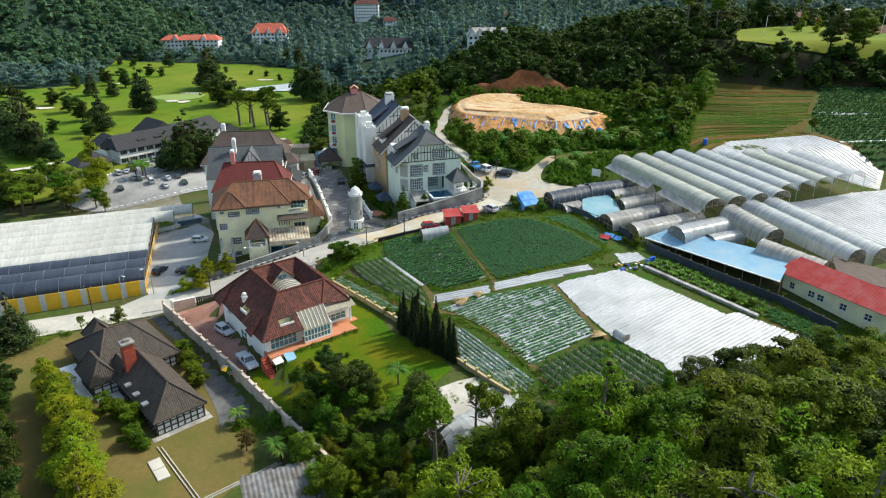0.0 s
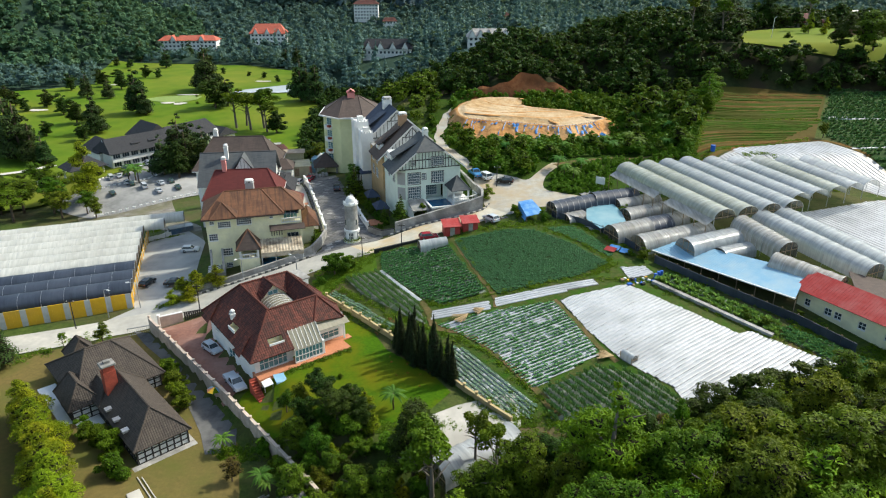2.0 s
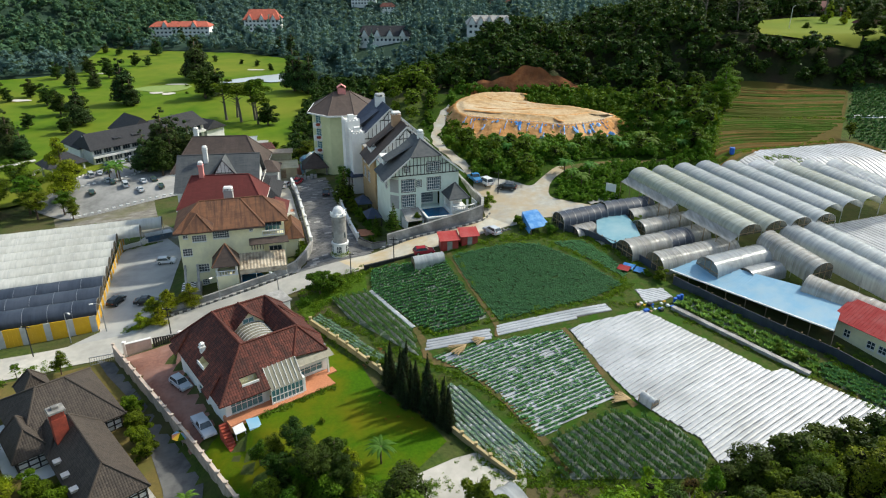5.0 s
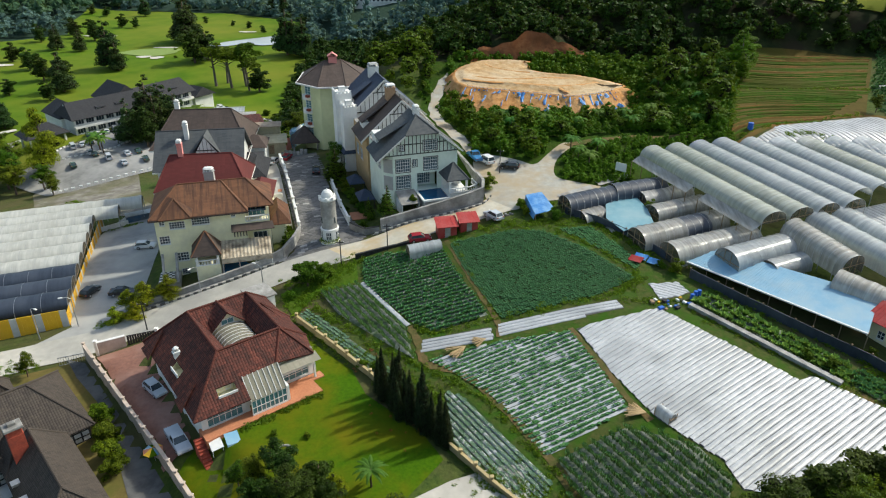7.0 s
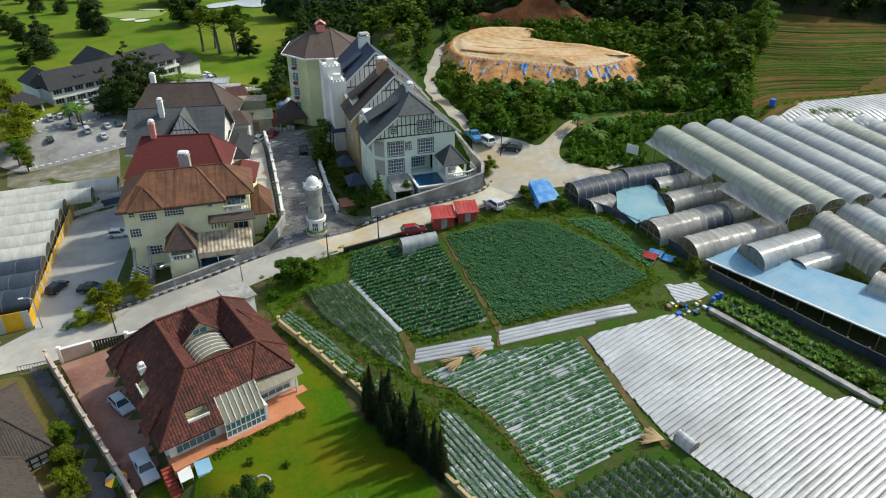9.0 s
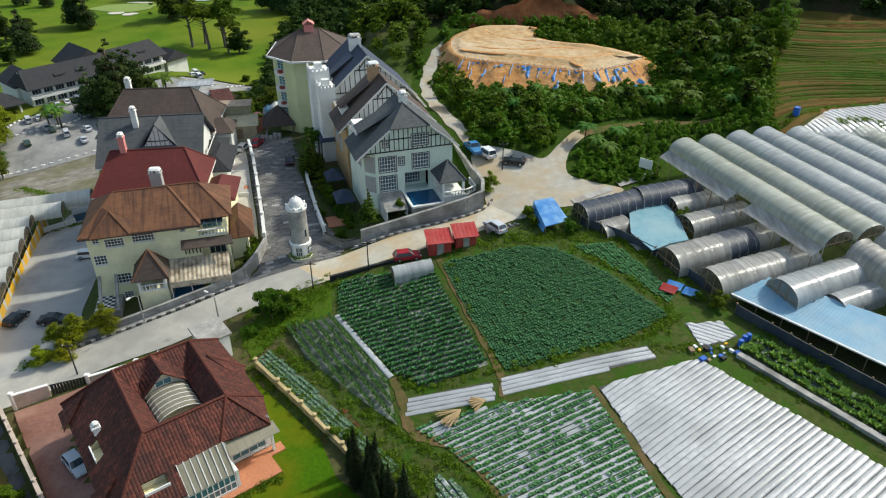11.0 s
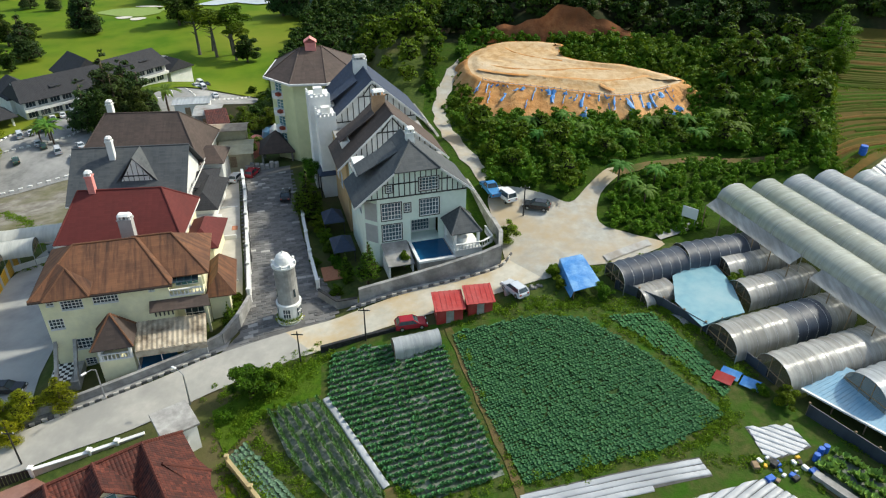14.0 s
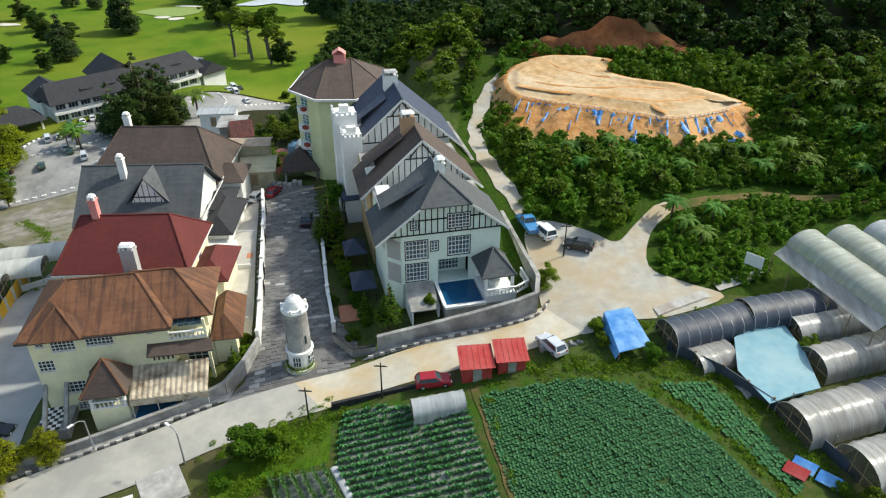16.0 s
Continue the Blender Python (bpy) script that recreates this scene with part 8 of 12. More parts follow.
# ---- street tower ----
def round_tower(x, y):
    z = gz(x, y) + 0.1
    h = thing("street_tower", "round white entrance tower with domed cap and plant tub", "tower", (x, y, z), 0)
    g = Geo()
    g.lathe([(1.46, -0.4), (1.46, 2.35), (1.42, 2.4), (1.38, 2.6)], 24)
    part("base", g, M_WHITE, h)
    g = Geo()
    g.lathe([(1.48, 2.2), (1.62, 2.3), (1.62, 2.5), (1.44, 2.6)], 24)
    part("band", g, M_TRIM, h)
    g = Geo()
    g.lathe([(1.38, 2.6), (1.30, 7.8)], 24)
    part("shaft", g, M_CONC, h, "grey stone-faced shaft")
    g = Geo()
    g.lathe([(1.32, 7.75), (1.50, 7.85), (1.54, 8.1), (1.4, 8.12), (1.4, 8.3)], 24)
    part("cornice", g, M_TRIM, h)
    g = Geo()
    for k in range(8):
        a = 2 * math.pi * k / 8
        g.box(1.42 * math.cos(a) - 0.12, 1.42 * math.sin(a) - 0.12, 8.1, 1.42 * math.cos(a) + 0.12, 1.42 * math.sin(a) + 0.12, 8.55)
    part("merlon", g, M_TRIM, h)
    g = Geo()
    g.lathe([(1.05, 8.1), (1.05, 8.5), (1.0, 8.85), (0.8, 9.25), (0.5, 9.5), (0.12, 9.62), (0.08, 9.85), (0.01, 9.9)], 20)
    part("dome", g, M_TRIM, h, "white domed cap")
    for a in (200, 270, 340):
        g = Geo()
        g.m = pose(0, 0, 0, 0, 0, a + 90)
        g.box(-0.42, -1.50, 0.7, 0.42, -1.44, 2.0)
        q = Geo()
        q.m = g.m
        for k in (-0.14, 0.14):
            q.box(k - 0.03, -1.53, 0.7, k + 0.03, -1.49, 2.0)
        q.box(-0.48, -1.54, 0.62, 0.48, -1.48, 0.7), q.box(-0.48, -1.54, 2.0, 0.48, -1.48, 2.08), q.box(-0.42, -1.53, 1.32, 0.42, -1.49, 1.38)
        w = part("window", q, M_TRIM, h)
        part("pane", g, M_GLASS, w)
    for a in (215, 325):
        g = Geo()
        g.m = pose(0, 0, 0, 0, 0, a + 90)
        g.box(-0.12, -1.41, 3.6, 0.12, -1.29, 4.7)
        part("slit_window", g, M_GLASS, h)
    g = Geo()
    pts = [(math.cos(a) * 1.65, math.sin(a) * 1.65 - 0.3) for a in [math.pi * (1 + k / 12) for k in range(13)]]
    for (xa, ya), (xb, yb) in zip(pts, pts[1:]):
        g.beam((xa, ya, -0.1), (xb, yb, -0.1), 0.14, 0.9)
    part("planter", g, M_TRIM, h, "curved white planter at the foot")
    rb, g = random.Random(4), Geo()
    for k in range(240):
        a, r = math.pi * (1 + rb.random()), rb.uniform(1.45, 1.65)
        cx, cy, cz = math.cos(a) * r, math.sin(a) * r - 0.25, rb.uniform(0.25, 0.75)
        u, v = Vector((rb.uniform(-1, 1), rb.uniform(-1, 1), rb.uniform(-0.4, 0.8))).normalized() * 0.14, Vector((rb.uniform(-1, 1), rb.uniform(-1, 1), 0.3)).normalized() * 0.07
        c = Vector((cx, cy, cz))
        g.face([tuple(c - u), tuple(c + v), tuple(c + u), tuple(c - v)])
    part("tub_plants", g, M_LEAFBRIGHT, h, "low green plants in the tub")
    return h


round_tower(-18.6, 138.4)


# ---- field-side sheds ----
def red_shed(x, y, rz, w, d, hgt, label):
    z = gz(x, y)
    h = thing("shed", label, "shed", (x, y, z), rz, "red sheds")
    g = Geo()
    for (xa, ya), (xb, yb) in (((0, 0), (w, 0)), ((w, 0), (w, d)), ((w, d), (0, d)), ((0, d), (0, 0))):
        L = math.hypot(xb - xa, yb - ya)
        n = int(L / 0.4)
        ang = math.degrees(math.atan2(yb - ya, xb - xa))
        g.m = pose(xa, ya, 0, 0, 0, ang)
        for k in range(n):
            g.box(k * L / n, -0.03 if k % 2 else 0.0, -0.8, (k + 1) * L / n, 0.05, hgt)
        g.m = None
    part("wall", g, M_TIN_RED, h)
    g = Geo()
    n = int((w + 0.6) / 0.3)
    for k in range(n):
        xa, xb = -0.3 + (w + 0.6) * k / n, -0.3 + (w + 0.6) * (k + 1) / n
        u = 0.04 * (k % 2)
        g = Geo()
        g.thick([(xa, -0.4, hgt + u), (xb, -0.4, hgt + u), (xb, d + 0.4, hgt + 0.6 + u), (xa, d + 0.4, hgt + 0.6 + u)], 0.08)
        part("roof_sheet", g, M_TIN_RED, h)
    g = Geo()
    g.box(w * 0.35, -0.08, 0, w * 0.65, -0.04, 2.0)
    part("door", g, M_TIN_OLD, h)
    return h


red_shed(0.6, 133.9, 11, 3.2, 2.6, 2.3, "red sheet-metal shed with faded roof")
red_shed(4.4, 134.9, 11, 3.0, 2.5, 2.1, "second red sheet-metal shed by the field")

# ---- blue awning at the end of the tunnels ----
tarp_hut = thing("tarp_shelter", "bright blue tarpaulin shelter with sloping sides", "shelter", (18.3, 139.6, gz(18.3, 139.6)), 14)
g = Geo()
g.thick([(-1.9, -3.0, 0.9), (1.9, -2.6, 1.2), (1.3, 2.6, 2.5), (-1.7, 2.6, 2.2)], 0.06)
g.thick([(-1.9, -3.0, 0.9), (-1.7, 2.6, 2.2), (-1.9, 2.6, 0.1), (-2.2, -3.0, 0.0)], 0.05)
part("canvas", g, M_TARP, tarp_hut)
g = Geo()
for x, y, z in ((-1.8, -2.9, 0.9), (1.8, -2.5, 1.2), (1.2, 2.5, 2.5), (-1.6, 2.5, 2.2)):
    g.tube([(x, y, -0.3), (x, y, z)], [0.06, 0.06], 6)
part("pole", g, M_WOOD, tarp_hut)


# ---- cars ----
CARS = {}


def car_meshes(kind):
    """Body, glass and wheel meshes of a hatchback, saloon, pickup or van; x is forward."""
    if kind in CARS:
        return CARS[kind]
    L, W = {"hatch": (3.9, 1.68), "saloon": (4.5, 1.74), "pickup": (5.1, 1.82), "van": (4.6, 1.75), "jeep": (4.3, 1.75)}[kind]
    lower = {"hatch": [(-1.0, 0.35), (-1.0, 0.75), (-0.94, 0.92), (0.42, 0.92), (0.9, 0.78), (1.0, 0.6), (1.0, 0.35)],
             "saloon": [(-1.0, 0.35), (-1.0, 0.8), (-0.9, 0.92), (0.36, 0.92), (0.9, 0.76), (1.0, 0.58), (1.0, 0.35)],
             "pickup": [(-1.0, 0.45), (-1.0, 1.0), (-0.2, 1.0), (0.42, 1.02), (0.92, 0.95), (1.0, 0.75), (1.0, 0.45)],
             "van": [(-1.0, 0.35), (-1.0, 1.0), (-0.9, 1.05), (0.6, 1.05), (0.94, 0.9), (1.0, 0.6), (1.0, 0.35)],
             "jeep": [(-1.0, 0.45), (-1.0, 1.0), (-0.9, 1.05), (0.35, 1.05), (0.95, 1.0), (1.0, 0.8), (1.0, 0.45)]}[kind]
    cab = {"hatch": (-0.92, -0.72, 0.12, 0.45, 1.45), "saloon": (-0.66, -0.42, 0.08, 0.38, 1.42), "pickup": (-0.2, -0.1, 0.25, 0.46, 1.7),
           "van": (-0.96, -0.86, 0.45, 0.72, 1.85), "jeep": (-0.94, -0.88, 0.1, 0.3, 1.8)}[kind]
    h = L / 2

    def loft(profile, w0, w1, zc):
        g = Geo()
        for s in (-1, 1):
            g.face([(x * h, s * (w1 if z > zc else w0), z) for x, z in (profile if s < 0 else profile[::-1])])
        for (xa, za), (xb, zb) in zip(profile, profile[1:] + profile[:1]):
            wa, wb = (w1 if za > zc else w0), (w1 if zb > zc else w0)
            g.face([(xa * h, -wa, za), (xa * h, wa, za), (xb * h, wb, zb), (xb * h, -wb, zb)])
        return g

    body = loft(lower, W / 2, W / 2 - 0.05, 0.7)
    zb = max(z for _, z in lower)
    if kind == "pickup":
        body.box(-h + 0.1, -W / 2 + 0.1, 0.5, -0.25 * h, W / 2 - 0.1, 0.6)
    roof = Geo()
    a, b, c, d, zt = cab
    r0 = [(b * h, W / 2 - 0.22), (c * h, W / 2 - 0.22)]
    roof.bevel_box(b * h - 0.05, -W / 2 + 0.2, zt - 0.08, c * h + 0.05, W / 2 - 0.2, zt, 0.05)
    for x0, x1 in ((a * h, b * h), (d * h, c * h)):
        for s in (-1, 1):
            roof.beam((x0, s * (W / 2 - 0.08), zb), (x1, s * (W / 2 - 0.24), zt - 0.04), 0.09, 0.09)
    glass = Geo()
    lo = [(a * h, W / 2 - 0.08), (d * h, W / 2 - 0.08)]
    q = [(a * h, -W / 2 + 0.08, zb - 0.01), (d * h, -W / 2 + 0.08, zb - 0.01), (d * h, W / 2 - 0.08, zb - 0.01), (a * h, W / 2 - 0.08, zb - 0.01)]
    t = [(b * h, -W / 2 + 0.22, zt - 0.06), (c * h, -W / 2 + 0.22, zt - 0.06), (c * h, W / 2 - 0.22, zt - 0.06), (b * h, W / 2 - 0.22, zt - 0.06)]
    for k in range(4):
        j = (k + 1) % 4
        glass.face([q[k], q[j], t[j], t[k]])
    glass.face(t)
    tyre = Geo()
    tyre.m = pose(0, 0, 0, 90)
    tyre.lathe([(0.2, -0.1), (0.3, -0.1), (0.33, -0.06), (0.33, 0.06), (0.3, 0.1), (0.2, 0.1)], 14)
    rim = Geo()
    rim.m = pose(0, 0, 0, 90)
    rim.lathe([(0.02, -0.115), (0.19, -0.105), (0.19, 0.105), (0.02, 0.115)], 10)
    lamp = Geo()
    lamp.bevel_box(-0.05, -0.16, -0.08, 0.05, 0.16, 0.08, 0.03)
    CARS[kind] = (L, W, body, roof, glass.mesh("glass", M_GLASS), tyre.mesh("wheel", M_TYRE), rim.mesh("rim", M_STEEL), lamp.mesh("headlight", M_TRIM), lamp.mesh("tail_light", M_REDBRICK))
    return CARS[kind]


def parked_car(kind, paint, x, y, rz, label, z=None):
    L, W, body, roof, glass, tyre, rim, lamp, tail = car_meshes(kind)
    z = gz(x, y) + 0.14 if z is None else z
    h = thing("car", label, "car", (x, y, z), rz, "parked cars")
    part("body", body, paint, h)
    part("roof", roof, paint, h)
    part("glass", glass, None, h)
    for sx in (-0.62, 0.62):
        for sy in (-1, 1):
            w = part("wheel", tyre, None, h, "", pose(sx * L / 2, sy * (W / 2 - 0.1), 0.33))
            part("rim", rim, None, w)
    for sy in (-1, 1):
        part("headlight", lamp, None, h, "", pose(L / 2 - 0.03, sy * (W / 2 - 0.3), 0.66))
        part("tail_light", tail, None, h, "", pose(-L / 2 + 0.02, sy * (W / 2 - 0.25), 0.8))
    return h


parked_car("hatch", M_CARSILVER, -37.3, 102.4, -42, "silver hatchback on the brick driveway")
parked_car("pickup", M_CARSILVER, -30.8, 92.6, -52, "silver pickup beside the red-tiled house")
parked_car("hatch", M_CARBLACK, -59.6, 131.2, 80, "dark hatchback on the concrete yard")
parked_car("saloon", M_CARBLACK, -53.6, 130.6, 5, "black saloon on the concrete yard")
parked_car("hatch", M_CARWHITE, -57.4, 150.0, 8, "white hatchback below the cream house")
parked_car("hatch", M_CARWHITE, -38.2, 182.0, 80, "white hatchback at the street's end")
parked_car("hatch", M_CARRED, -35.4, 182.6, 82, "red and white hatchback at the street's end")
parked_car("saloon", M_CARBLACK, -26.6, 171.8, 100, "black car parked along the paved street")
parked_car("hatch", M_CARRED, -2.6, 133.9, 14, "dark red hatchback in front of the red sheds")
parked_car("jeep", M_CARWHITE, 9.9, 158.8, 120, "dusty white jeep at the scrub's edge")
parked_car("hatch", M_CARBLACK, 14.4, 156.2, 165, "black hatchback in the dusty yard")
parked_car("pickup", M_CARBLUE, 7.9, 160.4, 110, "old blue truck beside the villa")
parked_car("hatch", M_CARSILVER, 10.2, 138.4, 125, "dusty pale car beside the rubble wall")
rr = random.Random(3)
CLUB_CARS = [(-121.0, 246.3), (-119.2, 248.9), (-117.4, 251.4), (-120.9, 257.6), (-118.9, 260.4), (-117.2, 263.2), (-115.2, 265.6), (-112.6, 240.6), (-110.2, 238.6), (-104.2, 235), (-99.6, 238.3), (-96.8, 240.2), (-106.4, 254.0), (-103.4, 256.4), (-92.1, 234.1), (-89.7, 305.2), (-86.8, 303.6), (-88.0, 297.0), (-85.0, 295.0), (-113.7, 231), (-97.8, 231.2), (-92.6, 270.4), (-78.0, 286.0)]
for k, (x, y) in enumerate(CLUB_CARS):
    paint, col = ((M_CARWHITE, "white"), (M_CARSILVER, "silver"), (M_CARBLACK, "black"), (M_CARWHITE, "white"), (M_CARGREEN, "dark green"))[rr.randrange(5)]
    parked_car("saloon" if k % 3 else "van", paint, x, y, 125 + rr.uniform(-4, 4), col + " car in the clubhouse car park", gz(x, y) + 0.3)


# ---- walls, kerbs, fences ----
ks = Geo()
ks.bevel_box(-0.5, -0.22, -0.2, 0.5, 0.22, 0.35, 0.05)
KERB_PALE = ks.mesh("kerb_stone", M_TRIM)
for line in ([(-126, 238.8), (-123.9, 250), (-121.6, 259.6), (-114.6, 268.4)], [(-119.4, 236.7), (-113, 240.6), (-107.9, 246), (-105.0, 252.4), (-97.2, 254.6)], [(-104, 280.0), (-98.6, 278.0), (-92, 284), (-95.4, 291.8)], [(-89.4, 291), (-84, 284), (-81.8, 277.7), (-75.5, 283.5), (-67.5, 299)], [(-112, 214), (-100, 221), (-86, 229.6), (-72, 237)]):
    kerb = thing("car_park_kerb", "white-painted kerb stones of the club car park", "kerb", (line[0][0], line[0][1], gz(*line[0])), 0, "car park kerbs")
    o, acc = Vector(kerb.matrix_world.translation), 9.0
    pts = smooth_line(line, 30)
    for p, q in zip(pts, pts[1:]):
        acc += math.dist(p, q)
        if acc >= 1.7:
            acc = 0.0
            part("kerb_stone", KERB_PALE, None, kerb, "", Matrix.Translation(Vector((p[0], p[1], gz(p[0], p[1]) + 0.3)) - o) @ pose(0, 0, 0, 0, 0, math.degrees(math.atan2(q[1] - p[1], q[0] - p[0]))))
def wall_line(name, pts, hgt, t, mat, label, category="wall", cap=None, z_off=0.0, posts=0.0, post_mat=None, post_w=0.45, post_h=0.35, sink=1.2):
    """A wall that follows a line over the land."""
    h = thing(name, label, category, (pts[0][0], pts[0][1], gz(*pts[0][:2])), 0)
    o = Vector(h.matrix_world.translation)
    g, c = Geo(), Geo()
    run = 0.0
    spots = []
    for p, q in zip(pts, pts[1:]):
        L = math.dist(p[:2], q[:2])
        n = max(1, int(L / 2.2))
        for k in range(n):
            a, b = Vector(p[:2]).lerp(Vector(q[:2]), k / n), Vector(p[:2]).lerp(Vector(q[:2]), (k + 1) / n)
            za, zb = [(lerp(p[2], q[2], (k + i) / n) if len(p) > 2 else gz(v.x, v.y) + hgt + z_off) for i, v in ((0, a), (1, b))]
            d = (b - a).normalized()
            s = Vector((-d.y, d.x)) * t / 2
            lo = min(gz(a.x, a.y), gz(b.x, b.y)) - sink
            A = [(a.x - s.x, a.y - s.y), (a.x + s.x, a.y + s.y), (b.x + s.x, b.y + s.y), (b.x - s.x, b.y - s.y)]
            Z = [za, za, zb, zb]
            top = [Vector((x, y, z)) - o for (x, y), z in zip(A, Z)]
            bot = [Vector((x, y, lo)) - o for x, y in A]
            g.face([top[3], top[2], top[1], top[0]])
            for i in range(4):
                j = (i + 1) % 4
                g.face([bot[j], bot[i], top[i], top[j]])
            if cap:
                c.beam(Vector((a.x, a.y, za + 0.05)) - o, Vector((b.x, b.y, zb + 0.05)) - o, t + 0.14, 0.12)
            if posts and run <= 0:
                spots.append((a, za))
                run += posts
            run -= L / n
    part("wall", g, mat, h)
    if cap:
        part("coping", c, cap, h)
    if posts:
        q = Geo()
        q.bevel_box(-post_w / 2, -post_w / 2, -hgt - sink, post_w / 2, post_w / 2, post_h, 0.05)
        q.bevel_box(-post_w / 2 - 0.07, -post_w / 2 - 0.07, post_h, post_w / 2 + 0.07, post_w / 2 + 0.07, post_h + 0.14, 0.05)
        pm = q.mesh("pillar", post_mat or mat)
        for v, z in spots:
            part("pillar", pm, None, h, "", Matrix.Translation(Vector((v.x, v.y, z)) - o))
    return h


M_OCHREWALL = surface("ochre cream render", (0.42, 0.33, 0.17), (0.50, 0.40, 0.22), (0.34, 0.27, 0.15), fine=1.2, coarse=0.4, rough=0.9)
M_WALLPINK = surface("weathered pinkish render", (0.50, 0.40, 0.33), (0.60, 0.50, 0.42), (0.36, 0.30, 0.25), fine=1.2, coarse=0.4, rough=0.9)
wall_line("boundary_wall", [(-51.4, 112.2, -5.6), (-40.5, 99.9, -5.6), (-30.6, 88.7, -5.5), (-24.6, 81.6, -5.5), (-19.0, 75.0, -5.6), (-14.5, 69.5, -5.4)], 1.2, 0.3, M_WALLPINK,
          "tall weathered pinkish boundary wall with pillars", "wall", M_WALLPINK, posts=2.9, post_mat=M_WALLPINK, post_w=0.32, post_h=0.3)
wall_line("boundary_wall", [(-50.2, 113.2, -6.0), (-46.6, 115.0, -5.9)], 1.2, 0.3, M_WALLPINK, "gate wall of the red-tiled house", "wall", M_TRIM, posts=3.2, post_mat=M_TRIM)
wall_line("boundary_wall", [(-42.4, 116.6, -6.0), (-37.0, 118.9, -5.6), (-31.6, 121.0, -4.8)], 0.7, 0.3, M_WALLPINK, "low cream wall along the lane", "wall", M_TRIM, posts=3.0, post_mat=M_TRIM)
wall_line("garden_fence", [(-20.6, 116.0, -3.0), (-13.7, 108.7, -3.1), (-8.3, 102.6, -3.2), (-2.5, 95.2, -3.3), (3.3, 87.9, -3.3), (6.6, 83.9, -3.4), (9.4, 80.9, -3.5)], 0.7, 0.24, M_OCHREWALL,
          "cream garden wall with square pillars beside the vegetable plots", "wall", M_OCHREWALL, posts=2.6, post_mat=M_OCHREWALL, post_w=0.34, post_h=0.42)
# driveway gates
def bar_gate(x, y, rz, n, pitch, w, hgt, mat, label):
    h = thing("driveway_gate", label, "gate", (x, y, gz(x, y)), rz)
    g = Geo()
    g.box(0, -0.03, 0.1, w, 0.03, hgt - 0.1)
    bm = g.mesh("bar", mat)
    for k in range(n):
        part("bar", bm, None, h, "", pose(k * pitch, 0, 0))
    for z in (0.05, hgt - 0.15):
        g = Geo()
        g.box(-0.05, -0.05, z, n * pitch, 0.05, z + 0.1)
        part("rail", g, mat, h)
    return h


bar_gate(-46.4, 115.1, 22, 12, 0.36, 0.3, 1.75, M_DARKMETAL, "dark slatted sliding gate of the driveway")
bar_gate(-55.0, 111.0, 22, 11, 0.34, 0.05, 1.55, M_STEEL, "grey barred gate of the bungalow")
# cream house: stepped retaining wall and painted kerb
wall_line("retaining_wall", [(-47.0, 124.6, -5.6), (-42.0, 126.4, -4.6), (-36.0, 129.0, -3.4), (-30.0, 131.8, -2.2), (-26.2, 133.8, -0.8), (-24.9, 136.6, 0.0), (-24.5, 141.0, 0.0)], 2.0, 0.35, M_CONC,
          "stepped grey retaining wall below the cream house", "wall", M_CONC)
wall_line("retaining_wall", [(-9.8, 140.2, 1.8), (-4.6, 141.2, 3.0), (1.0, 142.2, 4.4), (6.2, 143.4, 5.7), (8.6, 144.4, 6.3), (8.8, 147.5, 6.6), (7.8, 151.0, 6.8)], 2.9, 0.4, M_CONC,
          "tall stained concrete wall below the half-timbered villa", "wall", M_CONC)
wall_line("garden_wall", [(-15.6, 142.4, 0.2), (-12.6, 139.6, 0.3), (-10.0, 140.0, 0.6)], 1.0, 0.22, M_CONC, "grey railing wall at the street corner", "wall", M_DARKMETAL)
wall_line("garden_wall", [(-16.0, 144.2, 0.2), (-18.6, 152.0, 0.2), (-21.0, 160.2, 0.2), (-23.8, 170.0, 0.2)], 1.2, 0.3, M_WHITE, "white garden wall along the paved street", "wall", M_TRIM, posts=6.0, post_mat=M_TRIM)
wall_line("garden_wall", [(-24.7, 141.5, 0.4), (-26.5, 148.0, 0.4), (-30.2, 160.6, 0.4), (-33.6, 172.0, 0.2), (-36.6, 180.8, 0.0)], 1.3, 0.35, M_TRIM, "white garden wall with iron gates on the street", "wall", M_TRIM, posts=5.0, post_mat=M_TRIM)
wall_line("villa_wall", [(8.0, 151.0, 6.2), (3.6, 166.0, 6.6), (-1.2, 182.0, 7.0), (-6.0, 196.0, 7.4)], 3.0, 0.35, M_CONC, "stained grey wall behind the villas", "wall", M_CONC)
for x, y in ((-27.6, 152.0), (-28.9, 156.2), (-31.6, 165.4), (-34.4, 174.6)):
    gate = thing("iron_gate", "black wrought-iron gate in the garden wall", "gate", (x + 0.3, y, gz(x, y) + 0.1), 16, "iron gates")
    for k in range(9):
        g = Geo()
        g.box(-0.03, k * 0.22 - 1.0, 0.1, 0.03, k * 0.22 - 0.95, 1.9 - 0.05 * abs(k - 4))
        part("bar", g, M_DARKMETAL, gate)
    for z in (0.2, 1.5):
        g = Geo()
        g.box(-0.04, -1.05, z, 0.04, 0.85, z + 0.08)
        part("rail", g, M_DARKMETAL, gate)


